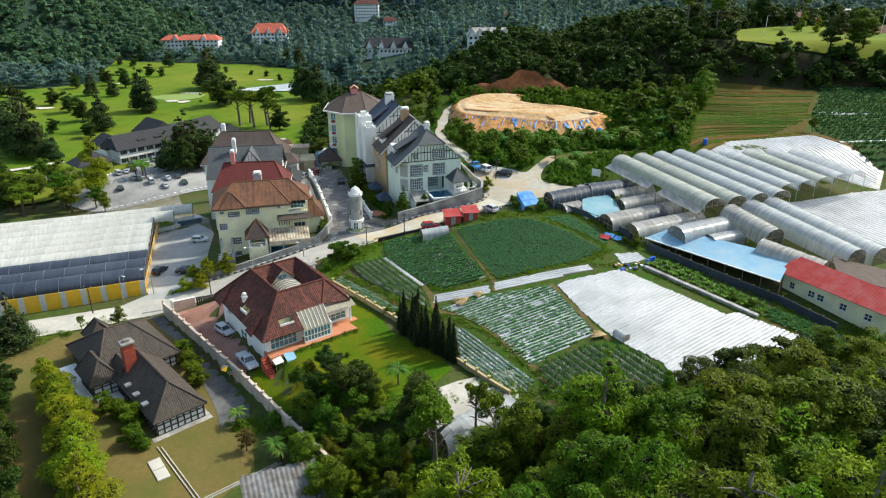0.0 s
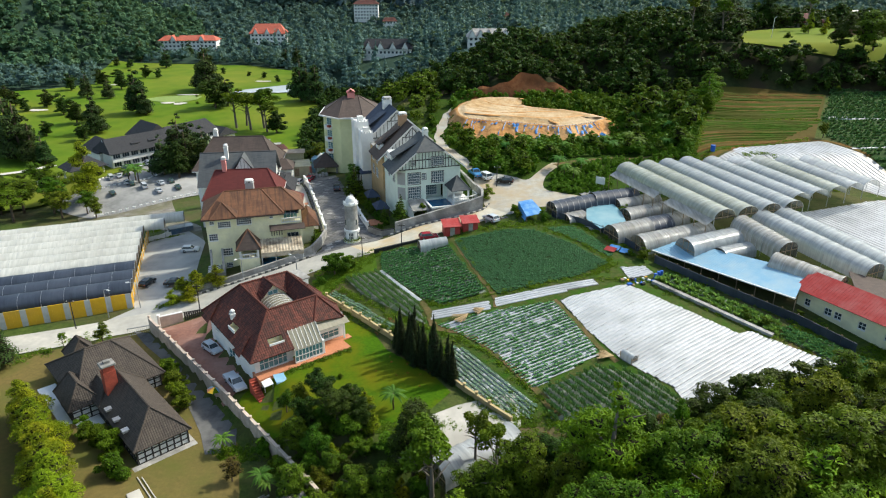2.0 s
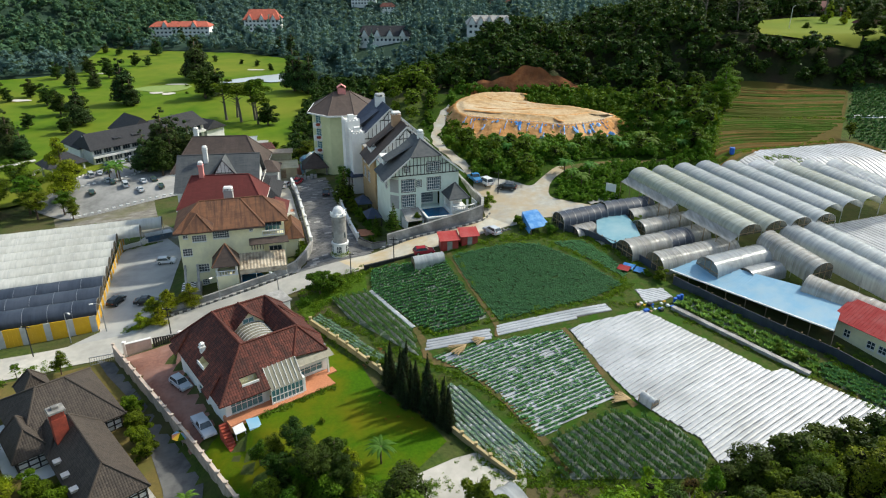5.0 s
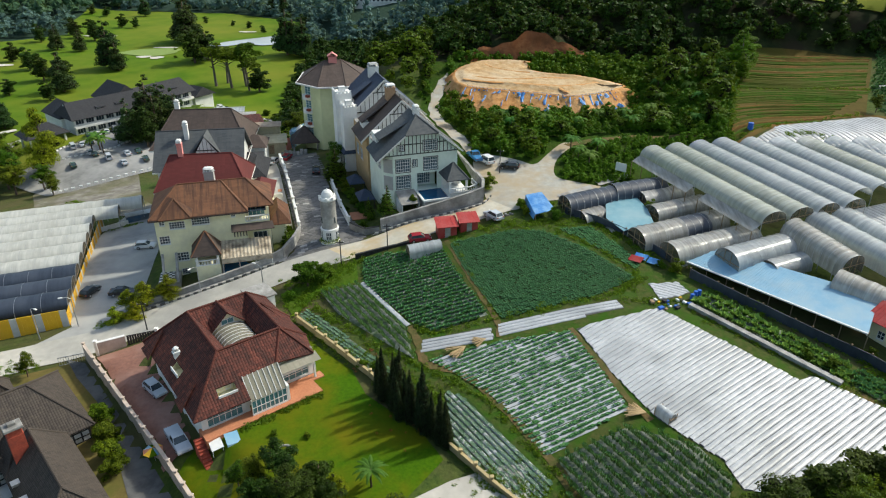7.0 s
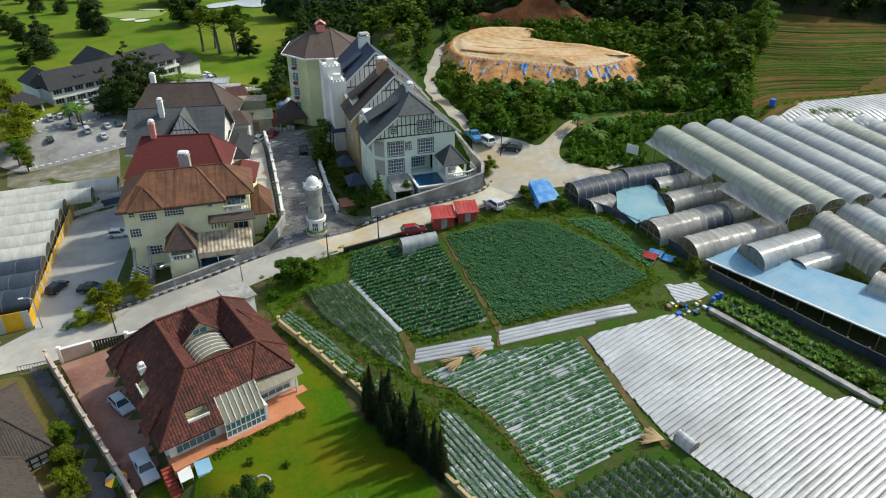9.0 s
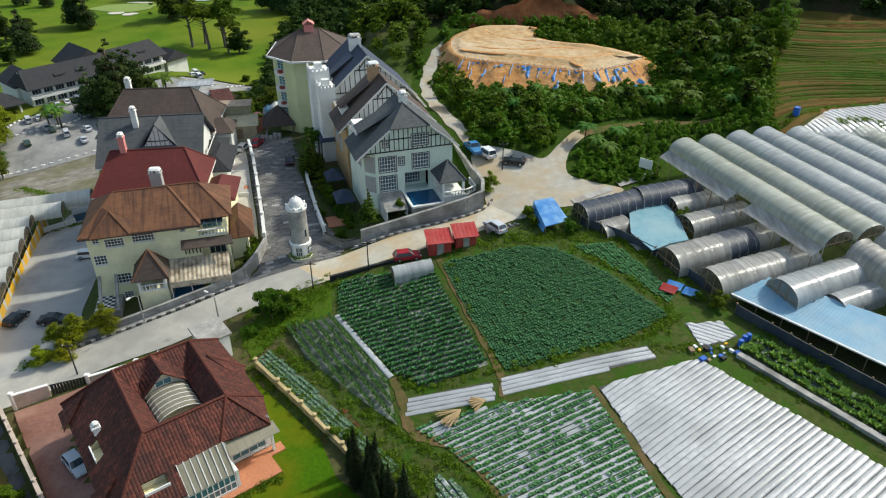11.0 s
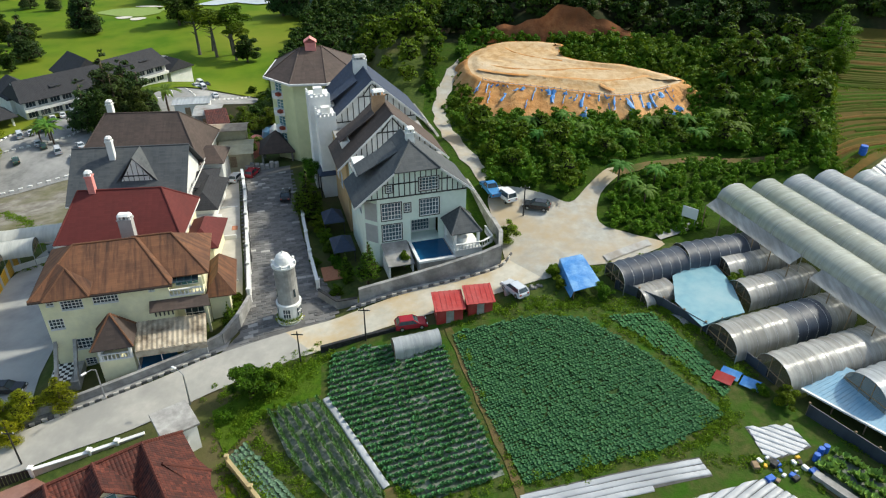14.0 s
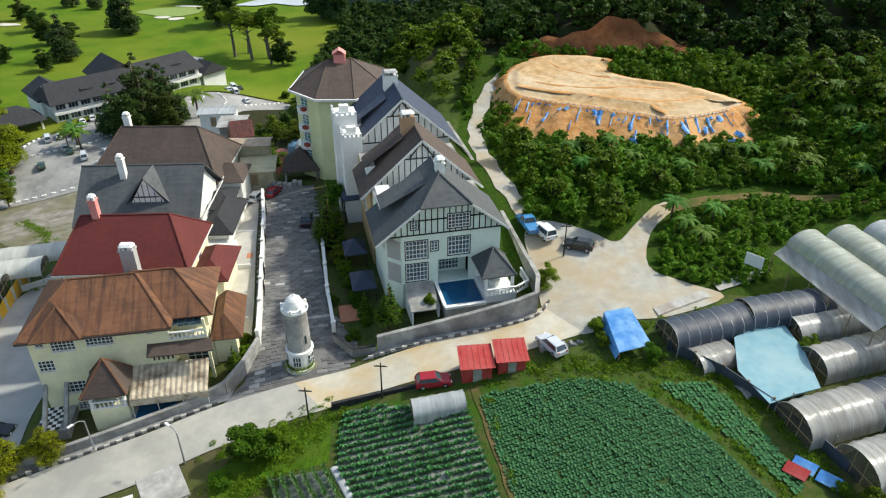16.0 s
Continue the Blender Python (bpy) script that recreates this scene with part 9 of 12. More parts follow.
def painted_kerb(line, group):
    """Black and white kerb stones along a line."""
    a, b = Geo(), Geo()
    a.bevel_box(-0.3, -0.12, -0.1, 0.3, 0.12, 0.3, 0.03)
    b.bevel_box(-0.3, -0.12, -0.1, 0.3, 0.12, 0.3, 0.03)
    ms = (a.mesh("kerb_stone", M_SLAB), b.mesh("kerb_stone", M_ASPHALT))
    h = thing("painted_kerb", "black and white painted kerb along the lane", "kerb", (line[0][0], line[0][1], gz(*line[0])), 0)
    o = Vector(h.matrix_world.translation)
    pts = smooth_line(line, 60)
    acc, k = 0.0, 0
    for p, q in zip(pts, pts[1:]):
        acc += math.dist(p, q)
        if acc >= 0.62:
            acc = 0.0
            ang = math.degrees(math.atan2(q[1] - p[1], q[0] - p[0]))
            part("kerb_stone", ms[k % 2], None, h, "", Matrix.Translation(Vector((p[0], p[1], gz(p[0], p[1]) + 0.14)) - o) @ pose(0, 0, 0, 0, 0, ang))
            k += 1


painted_kerb([(-52.0, 121.4), (-45.0, 124.0), (-38.8, 126.5), (-32.0, 129.9), (-26.4, 132.6)], "")
painted_kerb([(-11.0, 138.9), (-4.0, 140.3), (4.0, 142.0), (8.6, 143.6), (10.2, 146.0)], "")
# dark ditch wall between lane and field
wall_line("ditch_wall", [(-13.4, 131.3, -0.5), (-7.6, 133.0, 0.3), (-1.0, 134.6, 1.1)], 0.3, 0.4, M_DARKMETAL, "dark ditch wall beside the lane", "wall", sink=1.0)


# ---- lamp posts and power poles ----
def lane_pole(x, y, hgt, lamp, label, ang=0):
    h = thing("lamp_post" if lamp else "power_pole", label, "pole", (x, y, gz(x, y)), ang, "lane poles")
    g = Geo()
    g.tube([(0, 0, -0.4), (0, 0, hgt)], [0.11, 0.07], 8)
    part("pole", g, M_DARKMETAL if not lamp else M_STEEL, h)
    g = Geo()
    if lamp:
        g.tube([(0, 0, hgt), (0.5, 0, hgt + 0.35), (1.3, 0, hgt + 0.45)], [0.05, 0.045, 0.04], 6)
        a = part("arm", g, M_STEEL, h)
        q = Geo()
        q.bevel_box(1.1, -0.14, hgt + 0.38, 1.75, 0.14, hgt + 0.52, 0.04)
        part("lamp_head", q, M_TRIM, a)
    else:
        g.box(-0.7, -0.05, hgt - 0.5, 0.7, 0.05, hgt - 0.38)
        a = part("crossarm", g, M_DARKMETAL, h)
        for k in (-0.6, 0.0, 0.6):
            q = Geo()
            q.tube([(k, 0, hgt - 0.38), (k, 0, hgt - 0.2)], [0.05, 0.03], 6)
            part("insulator", q, M_TRIM, a)
    return h


lane_pole(-15.6, 129.9, 4.6, False, "dark slim power pole at the field corner")
lane_pole(-8.0, 132.4, 5.0, False, "dark slim power pole beside the lane")
lane_pole(-27.6, 124.8, 4.4, True, "small street lamp beside the lane", 150)
lane_pole(-44.6, 118.2, 5.2, False, "power pole outside the gate")
lane_pole(-38.6, 126.6, 4.6, True, "street lamp below the cream house", 240)
lane_pole(-57.0, 121.2, 5.2, True, "street lamp by the concrete yard", 200)
lane_pole(-65.5, 113.6, 6.0, False, "power pole before the yellow hoarding")
lane_pole(12.4, 154.6, 5.0, False, "leaning power pole in the dusty yard")
lane_pole(-61.6, 118.0, 5.5, True, "tall street lamp at the hoarding corner", 330)
# banner sign on the scrub slope
g = Geo()
g.tube([(-0.9, 0, -0.5), (-0.9, 0, 3.0)], [0.06, 0.05], 6), g.tube([(0.9, 0, -0.5), (0.9, 0, 3.0)], [0.06, 0.05], 6)
sg = solo("sign_board", g, M_STEEL, "white sign board on two posts", "sign", pose(35.2, 152.0, gz(35.2, 152.0), 0, 0, -40))
g = Geo()
g.bevel_box(-1.1, -0.05, 1.5, 1.1, 0.05, 3.1, 0.02)
part("panel", g, M_TRIM, sg)
# water tanks, barrels and bundles round the plots
def barrel(x, y, mat, label, r=0.3, hgt=0.9):
    g = Geo()
    g.lathe([(r * 0.92, 0), (r, 0.05), (r, hgt * 0.32), (r * 1.05, hgt * 0.34), (r, hgt * 0.37), (r, hgt * 0.66), (r * 1.05, hgt * 0.68), (r, hgt * 0.7), (r, hgt - 0.04), (r * 0.9, hgt)], 14)
    solo("barrel", g, mat, label, "barrel", pose(x, y, gz(x, y) + 0.02), "barrels")


M_BARREL = surface("blue plastic", (0.02, 0.10, 0.45), (0.03, 0.14, 0.5), fine=2.0, rough=0.4)
for x, y in ((37.6, 113.6), (38.2, 113.9), (36.9, 112.9)):
    barrel(x, y, M_BARREL, "blue plastic barrel by the small plot")
barrel(64.6, 165.8, M_BARREL, "blue drum in the terraced field", 0.55, 1.5)
barrel(54.2, 100.6, M_BARREL, "blue barrel at the packing shed")
rr = random.Random(8)
for k in range(26):
    x, y = 33.5 + rr.uniform(-2.5, 4.0), 112.0 + rr.uniform(-1.4, 1.2)
    g = Geo()
    s = rr.uniform(0.18, 0.45)
    g.bevel_box(-s, -s * 0.7, 0, s, s * 0.7, s * rr.uniform(0.5, 1.1), 0.05)
    m, lab = ((M_TRIM, "pale plastic crate"), (M_BARREL, "blue plastic crate"), (M_HOARD, "yellow plastic crate"), (M_WOOD, "old wooden crate"), (M_DARKMETAL, "black plastic pot"))[rr.randrange(5)]
    solo("crate", g, m, lab + " in the clutter beside the plots", "crate", pose(x, y, gz(x, y) + 0.05, 0, 0, rr.uniform(0, 180)), "crates by the plots")
# red and blue tarps by the cabbage plot
for x, y, m, lab in ((31.2, 122.8, M_TIN_RED, "red tarpaulin sheet over a heap"), (32.1, 123.4, M_TARP, "blue tarpaulin sheet over a heap"), (33.8, 122.0, M_TARP, "small blue tarpaulin heap")):
    g = Geo()
    g.thick([(-1.0, -0.5, 0.25), (1.0, -0.6, 0.3), (1.1, 0.5, 0.75), (-0.9, 0.6, 0.7)], 0.08)
    g.thick([(-0.9, 0.6, 0.7), (1.1, 0.5, 0.75), (1.2, 1.0, 0.1), (-1.0, 1.1, 0.1)], 0.08)
    solo("tarpaulin", g, m, lab, "tarpaulin", pose(x, y, gz(x, y) + 0.05, 0, 0, -35))
# rubble wall beside the van
g = Geo()
for k in range(14):
    x = k * 0.42
    g.bevel_box(x, rr.uniform(-0.2, 0.2), -0.4, x + 0.4, 0.5 + rr.uniform(-0.1, 0.2), rr.uniform(0.4, 1.0), 0.07)
solo("rubble_wall", g, M_CONC, "broken grey rubble wall by the field", "wall", pose(9.0, 138.0, gz(9, 138), 0, 0, 12))
# umbrella beside the pickup
u = thing("umbrella", "striped orange and green parasol beside the pickup", "umbrella", (-33.4, 91.2, gz(-33.4, 91.2) + 0.1), 0)
g = Geo()
g.tube([(0, 0, 0), (0, 0, 2.1)], [0.03, 0.03], 6)
part("pole", g, M_STEEL, u)
for k in range(8):
    g = Geo()
    a0, a1 = 2 * math.pi * k / 8, 2 * math.pi * (k + 1) / 8
    g.thick([(0, 0, 2.2), (1.2 * math.cos(a0), 1.2 * math.sin(a0), 1.75), (1.2 * math.cos(a1), 1.2 * math.sin(a1), 1.75)], 0.02)
    part("canopy", g, (M_TERRACOTTA, M_HOARD, M_LAWN, M_TIN_BLUE)[k % 4], u)
# garden shelter with blue sheet by the terrace
g = Geo()
g.thick([(-1.2, -0.8, 1.3), (0.2, -0.8, 1.5), (0.2, 0.9, 1.6), (-1.2, 0.9, 1.4)], 0.05)
gs = solo("garden_table", g, M_TRIM, "white garden table beside a blue sheet", "table", pose(-24.8, 90.4, gz(-24.8, 90.4) - 0.6, 0, 0, 30))
g = Geo()
for x, y in ((-1.1, -0.7), (0.1, -0.7), (0.1, 0.8), (-1.1, 0.8)):
    g.tube([(x, y, 0.3), (x, y, 1.4)], [0.04, 0.04], 5)
part("leg", g, M_TRIM, gs)
g = Geo()
g.thick([(0.4, -0.9, 0.9), (2.0, -0.9, 0.8), (2.0, 0.8, 1.2), (0.4, 0.8, 1.3)], 0.06)
g.thick([(0.4, -0.9, 0.9), (0.4, -1.1, 0.1), (2.0, -1.1, 0.1), (2.0, -0.9, 0.8)], 0.05)
solo("blue_sheet", g, M_TIN_BLUE, "pale blue sheet over garden things", "tarpaulin", pose(-24.6, 90.4, gz(-24.6, 90.4) - 0.05, 0, 0, 30))
# stone ring planter on the lawn
g = Geo()
for k in range(16):
    a = 2 * math.pi * k / 16
    g.m = pose(0.95 * math.cos(a), 0.95 * math.sin(a), 0, 0, 0, math.degrees(a))
    g.bevel_box(-0.12, -0.2, 0, 0.12, 0.2, 0.16, 0.04)
solo("planter_ring", g, M_CONC, "ring of pale stones round a flower bed", "planter", pose(-17.0, 88.9, gz(-17.0, 88.9) + 0.08))
# small path slabs on the dry lawn
g = Geo()
for k in range(2):
    g.bevel_box(k * 2.3, -0.8, 0, k * 2.3 + 2.2, 0.8, 0.2, 0.04)
solo("well_slab", g, M_SLAB, "pale concrete slab on the dry lawn", "slab", pose(-38.2, 72.6, gz(-37, 71) + 0.05, 0, 0, -52))
g = Geo()
for a, b in (((-38.4, 75.2), (-29.6, 65.0)), ((-29.6, 65.0), (-21.4, 72.0))):
    for o in (-0.3, 0.3):
        g.beam((a[0] + o, a[1], gz(*a) + 0.12), (b[0] + o, b[1], gz(*b) + 0.12), 0.12, 0.24)
solo("garden_drain", g, M_SLAB, "narrow concrete drain across the dry lawn", "drain")


# ---- sheds at the end of the street ----
def plain_shed(x, y, rz, w, d, hgt, rise, wall, roof, label, hip=0.0, z=None):
    z = gz(x, y) if z is None else z
    h = thing("shed", label, "shed", (x, y, z), rz)
    g = Geo()
    g.box(0, 0, gz(x, y) - z - 4.0, w, d, hgt)
    part("wall", g, wall, h)
    g = Geo()
    a, b = hip_roof(g, -0.5, -0.5, w + 0.5, d + 0.5, hgt, rise, 'x', 0.08, hip, hip)
    part("roof", g, roof, h)
    g = Geo()
    g.box(w * 0.3, -0.06, 0, w * 0.3 + 1.2, -0.01, 2.1)
    part("door", g, M_WOOD, h)
    return h


plain_shed(-46.2, 190.8, 10, 7.6, 3.4, 4.6, 0.6, M_TIN_BEIGE, M_TIN_PINK, "shed with a weathered pinkish sheet roof at the street's end", z=-1.3)
plain_shed(-43.6, 177.4, 8, 4.6, 6.6, 4.0, 2.0, M_WHITE, M_ROOF_UMBER, "white annexe with brown hipped roof at the end of the row", 2.2, z=-1.4)
plain_shed(-41.4, 184.0, 14, 5.6, 6.4, 2.7, 0.3, M_TIN_BEIGE, M_TIN_BEIGE, "low beige lean-to shed by the street", z=-1.3)
plain_shed(-43.0, 169.2, 12, 5.0, 7.0, 3.2, 1.3, M_WHITE, M_ROOF_CLUB, "white annexe with black hipped roof beside the slate house", 2.2, z=-1.4)
plain_shed(-48.6, 200.6, 22, 3.6, 9.0, 2.4, 0.3, M_REDBRICK, M_ROOF_RED, "low rust-red brick hut behind the beige sheds", z=-1.4)
plain_shed(-62.0, 216.0, 12, 7.5, 4.5, 3.0, 0.4, M_WHITE, M_FILM, "long white-roofed hut beside the road", z=-3.2)
plain_shed(-54.0, 207.0, 12, 5.0, 6.0, 3.0, 0.4, M_CONC, M_TIN_OLD, "small grey-roofed hut near the road", z=-2.4)
pav = thing("pavilion", "dark brown pyramid-roofed pavilion at the street's end", "pavilion", (-32.4, 191.0, gz(-32.4, 191.0)), 12)
g = Geo()
cs = [(-3.4, -3.4, 2.6), (3.4, -3.4, 2.6), (3.4, 3.4, 2.6), (-3.4, 3.4, 2.6)]
for k in range(4):
    g.thick([cs[k], cs[(k + 1) % 4], (0, 0, 6.0)])
part("roof", g, M_ROOF_UMBER, pav)
for x in (-2.8, 2.8):
    for y in (-2.8, 2.8):
        g = Geo()
        g.bevel_box(x - 0.18, y - 0.18, -0.8, x + 0.18, y + 0.18, 2.7, 0.04)
        part("column", g, M_CONC, pav)
g = Geo()
for k in range(7):
    g.bevel_box(-6.0 + k * 0.9, -5.6 + 0.2 * (k % 2), -0.5, -5.2 + k * 0.9, -4.6, 1.2 + 0.5 * ((k * 3) % 4) / 3, 0.12)
part("boulder", g, M_CONC, pav, "stacked grey boulder")
for k, (x, y, r, m, lab) in enumerate(((-40.6, 204.6, 2.0, M_SALMON, "pink"), (-37.6, 205.6, 2.3, M_TIN_BLUE, "pale blue"), (-34.8, 206.4, 2.2, M_TIN_BLUE, "blue"), (-36.0, 204.0, 1.6, M_TRIM, "white"), (-34.4, 204.2, 1.5, M_TIN_BEIGE, "beige"))):
    rb = random.Random(k)
    g = Geo()
    g.lathe([(r, gz(x, y) - 0.5), (r * 1.05, 0.4), (r * rb.uniform(0.85, 1.0), 1.6), (r * 0.75, 2.6 + rb.uniform(0, 0.6)), (r * 0.4, 3.3 + rb.uniform(0, 0.6)), (0.05, 3.6 + rb.uniform(0, 0.7))], 11)
    solo("covered_heap", g, m, lab + " tarpaulin over a tall heap behind the sheds", "tarpaulin", pose(x, y, gz(x, y) + 1.2))
# dark canopies in the villa gardens
for x, y, z, w, d, lab in ((-13.8, 152.6, 0.0, 3.2, 4.4, "black pyramid-roofed garden shelter"), (-16.6, 161.0, 0.0, 3.2, 4.0, "black canopy in the villa garden"), (-19.4, 174.0, 2.0, 3.4, 4.4, "dark navy porch roof")):
    hh = thing("garden_shelter", lab, "shelter", (x, y, gz(x, y) + z), 18)
    g = Geo()
    cs = [(-w / 2, -d / 2, 2.4), (w / 2, -d / 2, 2.4), (w / 2, d / 2, 2.4), (-w / 2, d / 2, 2.4)]
    for k in range(4):
        g.thick([cs[k], cs[(k + 1) % 4], (0, 0, 3.9)])
    part("roof", g, M_ROOF_NAVY, hh)
    for cx_, cy_, _ in cs:
        g = Geo()
        g.tube([(cx_ * 0.9, cy_ * 0.9, -0.5 - z), (cx_ * 0.9, cy_ * 0.9, 2.45)], [0.08, 0.08], 6)
        part("post", g, M_TIMBER, hh)
g = Geo()
g.box(-1.6, -1.8, 0, 1.6, 1.8, 0.12)
solo("patio", g, M_TERRACOTTA, "terracotta-tiled patio in the villa garden", "patio", pose(-14.6, 148.4, gz(-14.6, 148.4) + 0.05, 0, 0, 18))
# long tunnel and old roof under the near trees
tunnel((-0.6, 71.0), (9.4, 77.6), 4.6, 1.5, -2.6, -2.2, 1.2, M_FILM, "grey polytunnel below the wooded slope", 8, "", True, 0.05, True, 90)
g = Geo()
for k in range(32):
    x, u, v = k * 0.3, 0.08 * (k % 2), 0.08 * ((k + 1) % 2)
    e = 0.15 * math.sin(k * 1.7)
    g.thick([(x, e, 2.0 + u), (x + 0.3, e, 2.0 + v), (x + 0.3, 6.0 + e, 2.9 + v), (x, 6.0 + e, 2.9 + u)], 0.03)
og = solo("old_shed_roof", g, M_TIN_RUSTY, "old weathered corrugated shed roof", "shed", pose(-22.6, 60.6, gz(-20, 62), 0, 0, 22))
g = Geo()
g.box(0.2, 0.2, -1, 9.4, 5.8, 1.95)
part("wall", g, M_WOOD, og)


# ---- terraces along the street ----
def terrace_bits(x, y, rz, label):
    """A walled front terrace: low white walls, steps down to the gate and a planter."""
    h = thing("front_terrace", label, "terrace", (x, y, gz(x, y)), rz)
    g = Geo()
    g.bevel_box(0, 0, -1.0, 5.6, 0.25, 1.1, 0.04)
    part("side_wall", g, M_TRIM, h)
    g = Geo()
    g.bevel_box(0, 0.25, -1.0, 2.6, 4.2, 0.75, 0.05)
    part("platform", g, M_SLAB, h)
    for k in range(4):
        g = Geo()
        g.bevel_box(2.6 + 0.34 * k, 0.5, -1.0, 2.94 + 0.34 * k, 2.2, 0.6 - 0.17 * k, 0.02)
        part("step", g, M_CONC, h)
    g = Geo()
    g.bevel_box(4.6, 2.8, -0.5, 5.5, 4.2, 0.5, 0.05)
    part("planter", g, M_TERRACOTTA, h)
    for k in range(7):
        g = Geo()
        g.lathe([(0.06, 0.0), (0.09, 0.15), (0.05, 0.45), (0.08, 0.6)], 8)
        part("baluster", g, M_TRIM, h, "", pose(2.5, 0.5 + 0.55 * k, 0.75))
    g = Geo()
    g.bevel_box(2.38, 0.3, 1.35, 2.62, 4.2, 1.47, 0.03)
    part("rail", g, M_TRIM, h)
    return h


for x, y, rz in ((-33.2, 145.2, 12), (-36.6, 156.6, 12), (-39.6, 167.6, 10), (-41.8, 175.6, 10)):
    terrace_bits(x, y, rz, "white-walled front terrace with steps beside the street")

wall_line("net_fence", [(38.2, 118.4), (44.0, 111.4), (50.0, 104.6), (55.0, 99.2), (60.0, 91.6)], 1.5, 0.08, M_SHADENET, "black net fence along the packing shed", "fence", z_off=0.0, posts=2.8, post_mat=M_WOOD, post_w=0.1, post_h=0.1)
wall_line("net_fence", [(22.6, 138.2), (27.6, 134.6), (31.4, 130.4), (34.2, 126.4), (36.6, 122.4)], 1.3, 0.08, M_SHADENET, "black net fence below the polytunnels", "fence", z_off=0.0, posts=2.6, post_mat=M_WOOD, post_w=0.1, post_h=0.1)


# ---- golf course ----
GOLF = [(-62, 296), (-62, 350), (-78, 430), (-92, 508), (-150, 548), (-262, 566), (-250, 515), (-228, 462), (-250, 440), (-285, 424), (-290, 400), (-262, 330), (-215, 272), (-178, 240), (-150, 222), (-130, 234), (-112, 276), (-92, 292)]
sheet("golf_course", GOLF, M_GOLF, "rolling mown golf fairways", "lawn", 0.7)
for k, (x, y, rx, ry, m, lab) in enumerate(((-157, 410, 17, 8, M_GREEN, "pale putting green"), (-157, 399, 3.4, 2.4, M_SAND, "white sand bunker"), (-149.5, 397, 3.6, 2.6, M_SAND, "white sand bunker"),
                                            (-153, 421, 6, 1.6, M_SAND, "long sand bunker"), (-222, 381, 5, 2.6, M_SAND, "white sand bunker"), (-120, 340, 7, 2.6, M_SAND, "pale sand bunker"),
                                            (-150, 258, 5, 6, M_SAND, "large white sand bunker"), (-120, 470, 5, 2.4, M_SAND, "far white sand bunker"), (-205, 455, 9, 2, M_SAND, "far sand strip"))):
    sheet("bunker" if m is M_SAND else "putting_green", blob(x, y, rx, ry, 20, 0.3, k), m, lab, "bunker" if m is M_SAND else "green", 0.95 + 0.02 * k)
sheet("pond", [(-131, 424), (-124, 436), (-112, 446), (-98, 456), (-84, 460), (-80, 446), (-86, 432), (-100, 426), (-112, 430), (-120, 424)], M_WATER, "pale grey golf pond", "pond", 1.2)
sheet("path", [(-176, 262), (-166, 268), (-158, 278), (-160, 280), (-169, 270), (-178, 264)], M_SAND, "pale golf path", "path", 1.25)
sheet("lawn", [(98, 237), (104, 254), (114, 276), (136, 290), (190, 296), (222, 276), (216, 236), (180, 231), (141, 228), (118, 232)], M_GOLF, "bright hilltop lawn", "lawn", 0.5)


sheet("car_park", [(-67.3, 288.4), (-74, 279.2), (-83.7, 270.7), (-91.2, 276.4), (-97.8, 287.6), (-101.5, 300.8), (-91.2, 311.1), (-79, 315.8), (-70.5, 306.4)], M_CARPARK, "grey car park beside the second clubhouse wing", "car park", 0.3)
# ---- clubhouse and hotels ----
def club(x, y, z, rz, L, D, label):
    h = thing("clubhouse", label, "building", (x, y, z), rz)
    ze = 6.4
    g = Geo()
    n = int(L / 3.4)
    ops = []
    for k in range(n):
        a = 0.6 + k * (L - 1.2) / n
        ops += [(a, 1.0, a + (L - 1.2) / n - 0.7, 3.0), (a, 4.2, a + (L - 1.2) / n - 0.7, 5.9)]
    wall_panel(g, (0, 0, -0.0), 0, L, ze, ops)
    g.box(0, 0.26, -3, L, D, ze)
    for xx in (0.0, L - 0.2):
        g.face([(xx, 0, ze), (xx, D, ze), (xx, D / 2, ze + 4.2)])
    part("wall", g, M_WHITE, h)
    for a, b, c, d in ops:
        window(h, (a, 0.1, b), 0, c - a, d - b, 3, 1, M_TRIM, M_GLASS, False)
    g = Geo()
    g.box(-0.3, -1.2, 3.1, L + 0.3, 0.0, 3.9)
    part("balcony", g, M_TRIM, h, "white balcony band")
    g = Geo()
    a, b = hip_roof(g, -1.2, -1.8, L + 1.2, D + 1.2, ze, 4.6, 'x', 0.2, 1.5, 1.5)
    part("roof", g, M_ROOF_CLUB, h)
    for xd in (L * 0.35, L * 0.62):
        g = Geo()
        g.box(xd, 1.2, ze + 1.0, xd + 2.8, 3.4, ze + 2.2)
        dm = part("dormer", g, M_WHITE, h)
        g = Geo()
        g.thick([(xd - 0.3, 0.8, ze + 2.2), (xd + 3.1, 0.8, ze + 2.2), (xd + 3.1, 4.2, ze + 3.0), (xd - 0.3, 4.2, ze + 3.0)], 0.12)
        part("dormer_roof", g, M_ROOF_CLUB, dm)
    return h


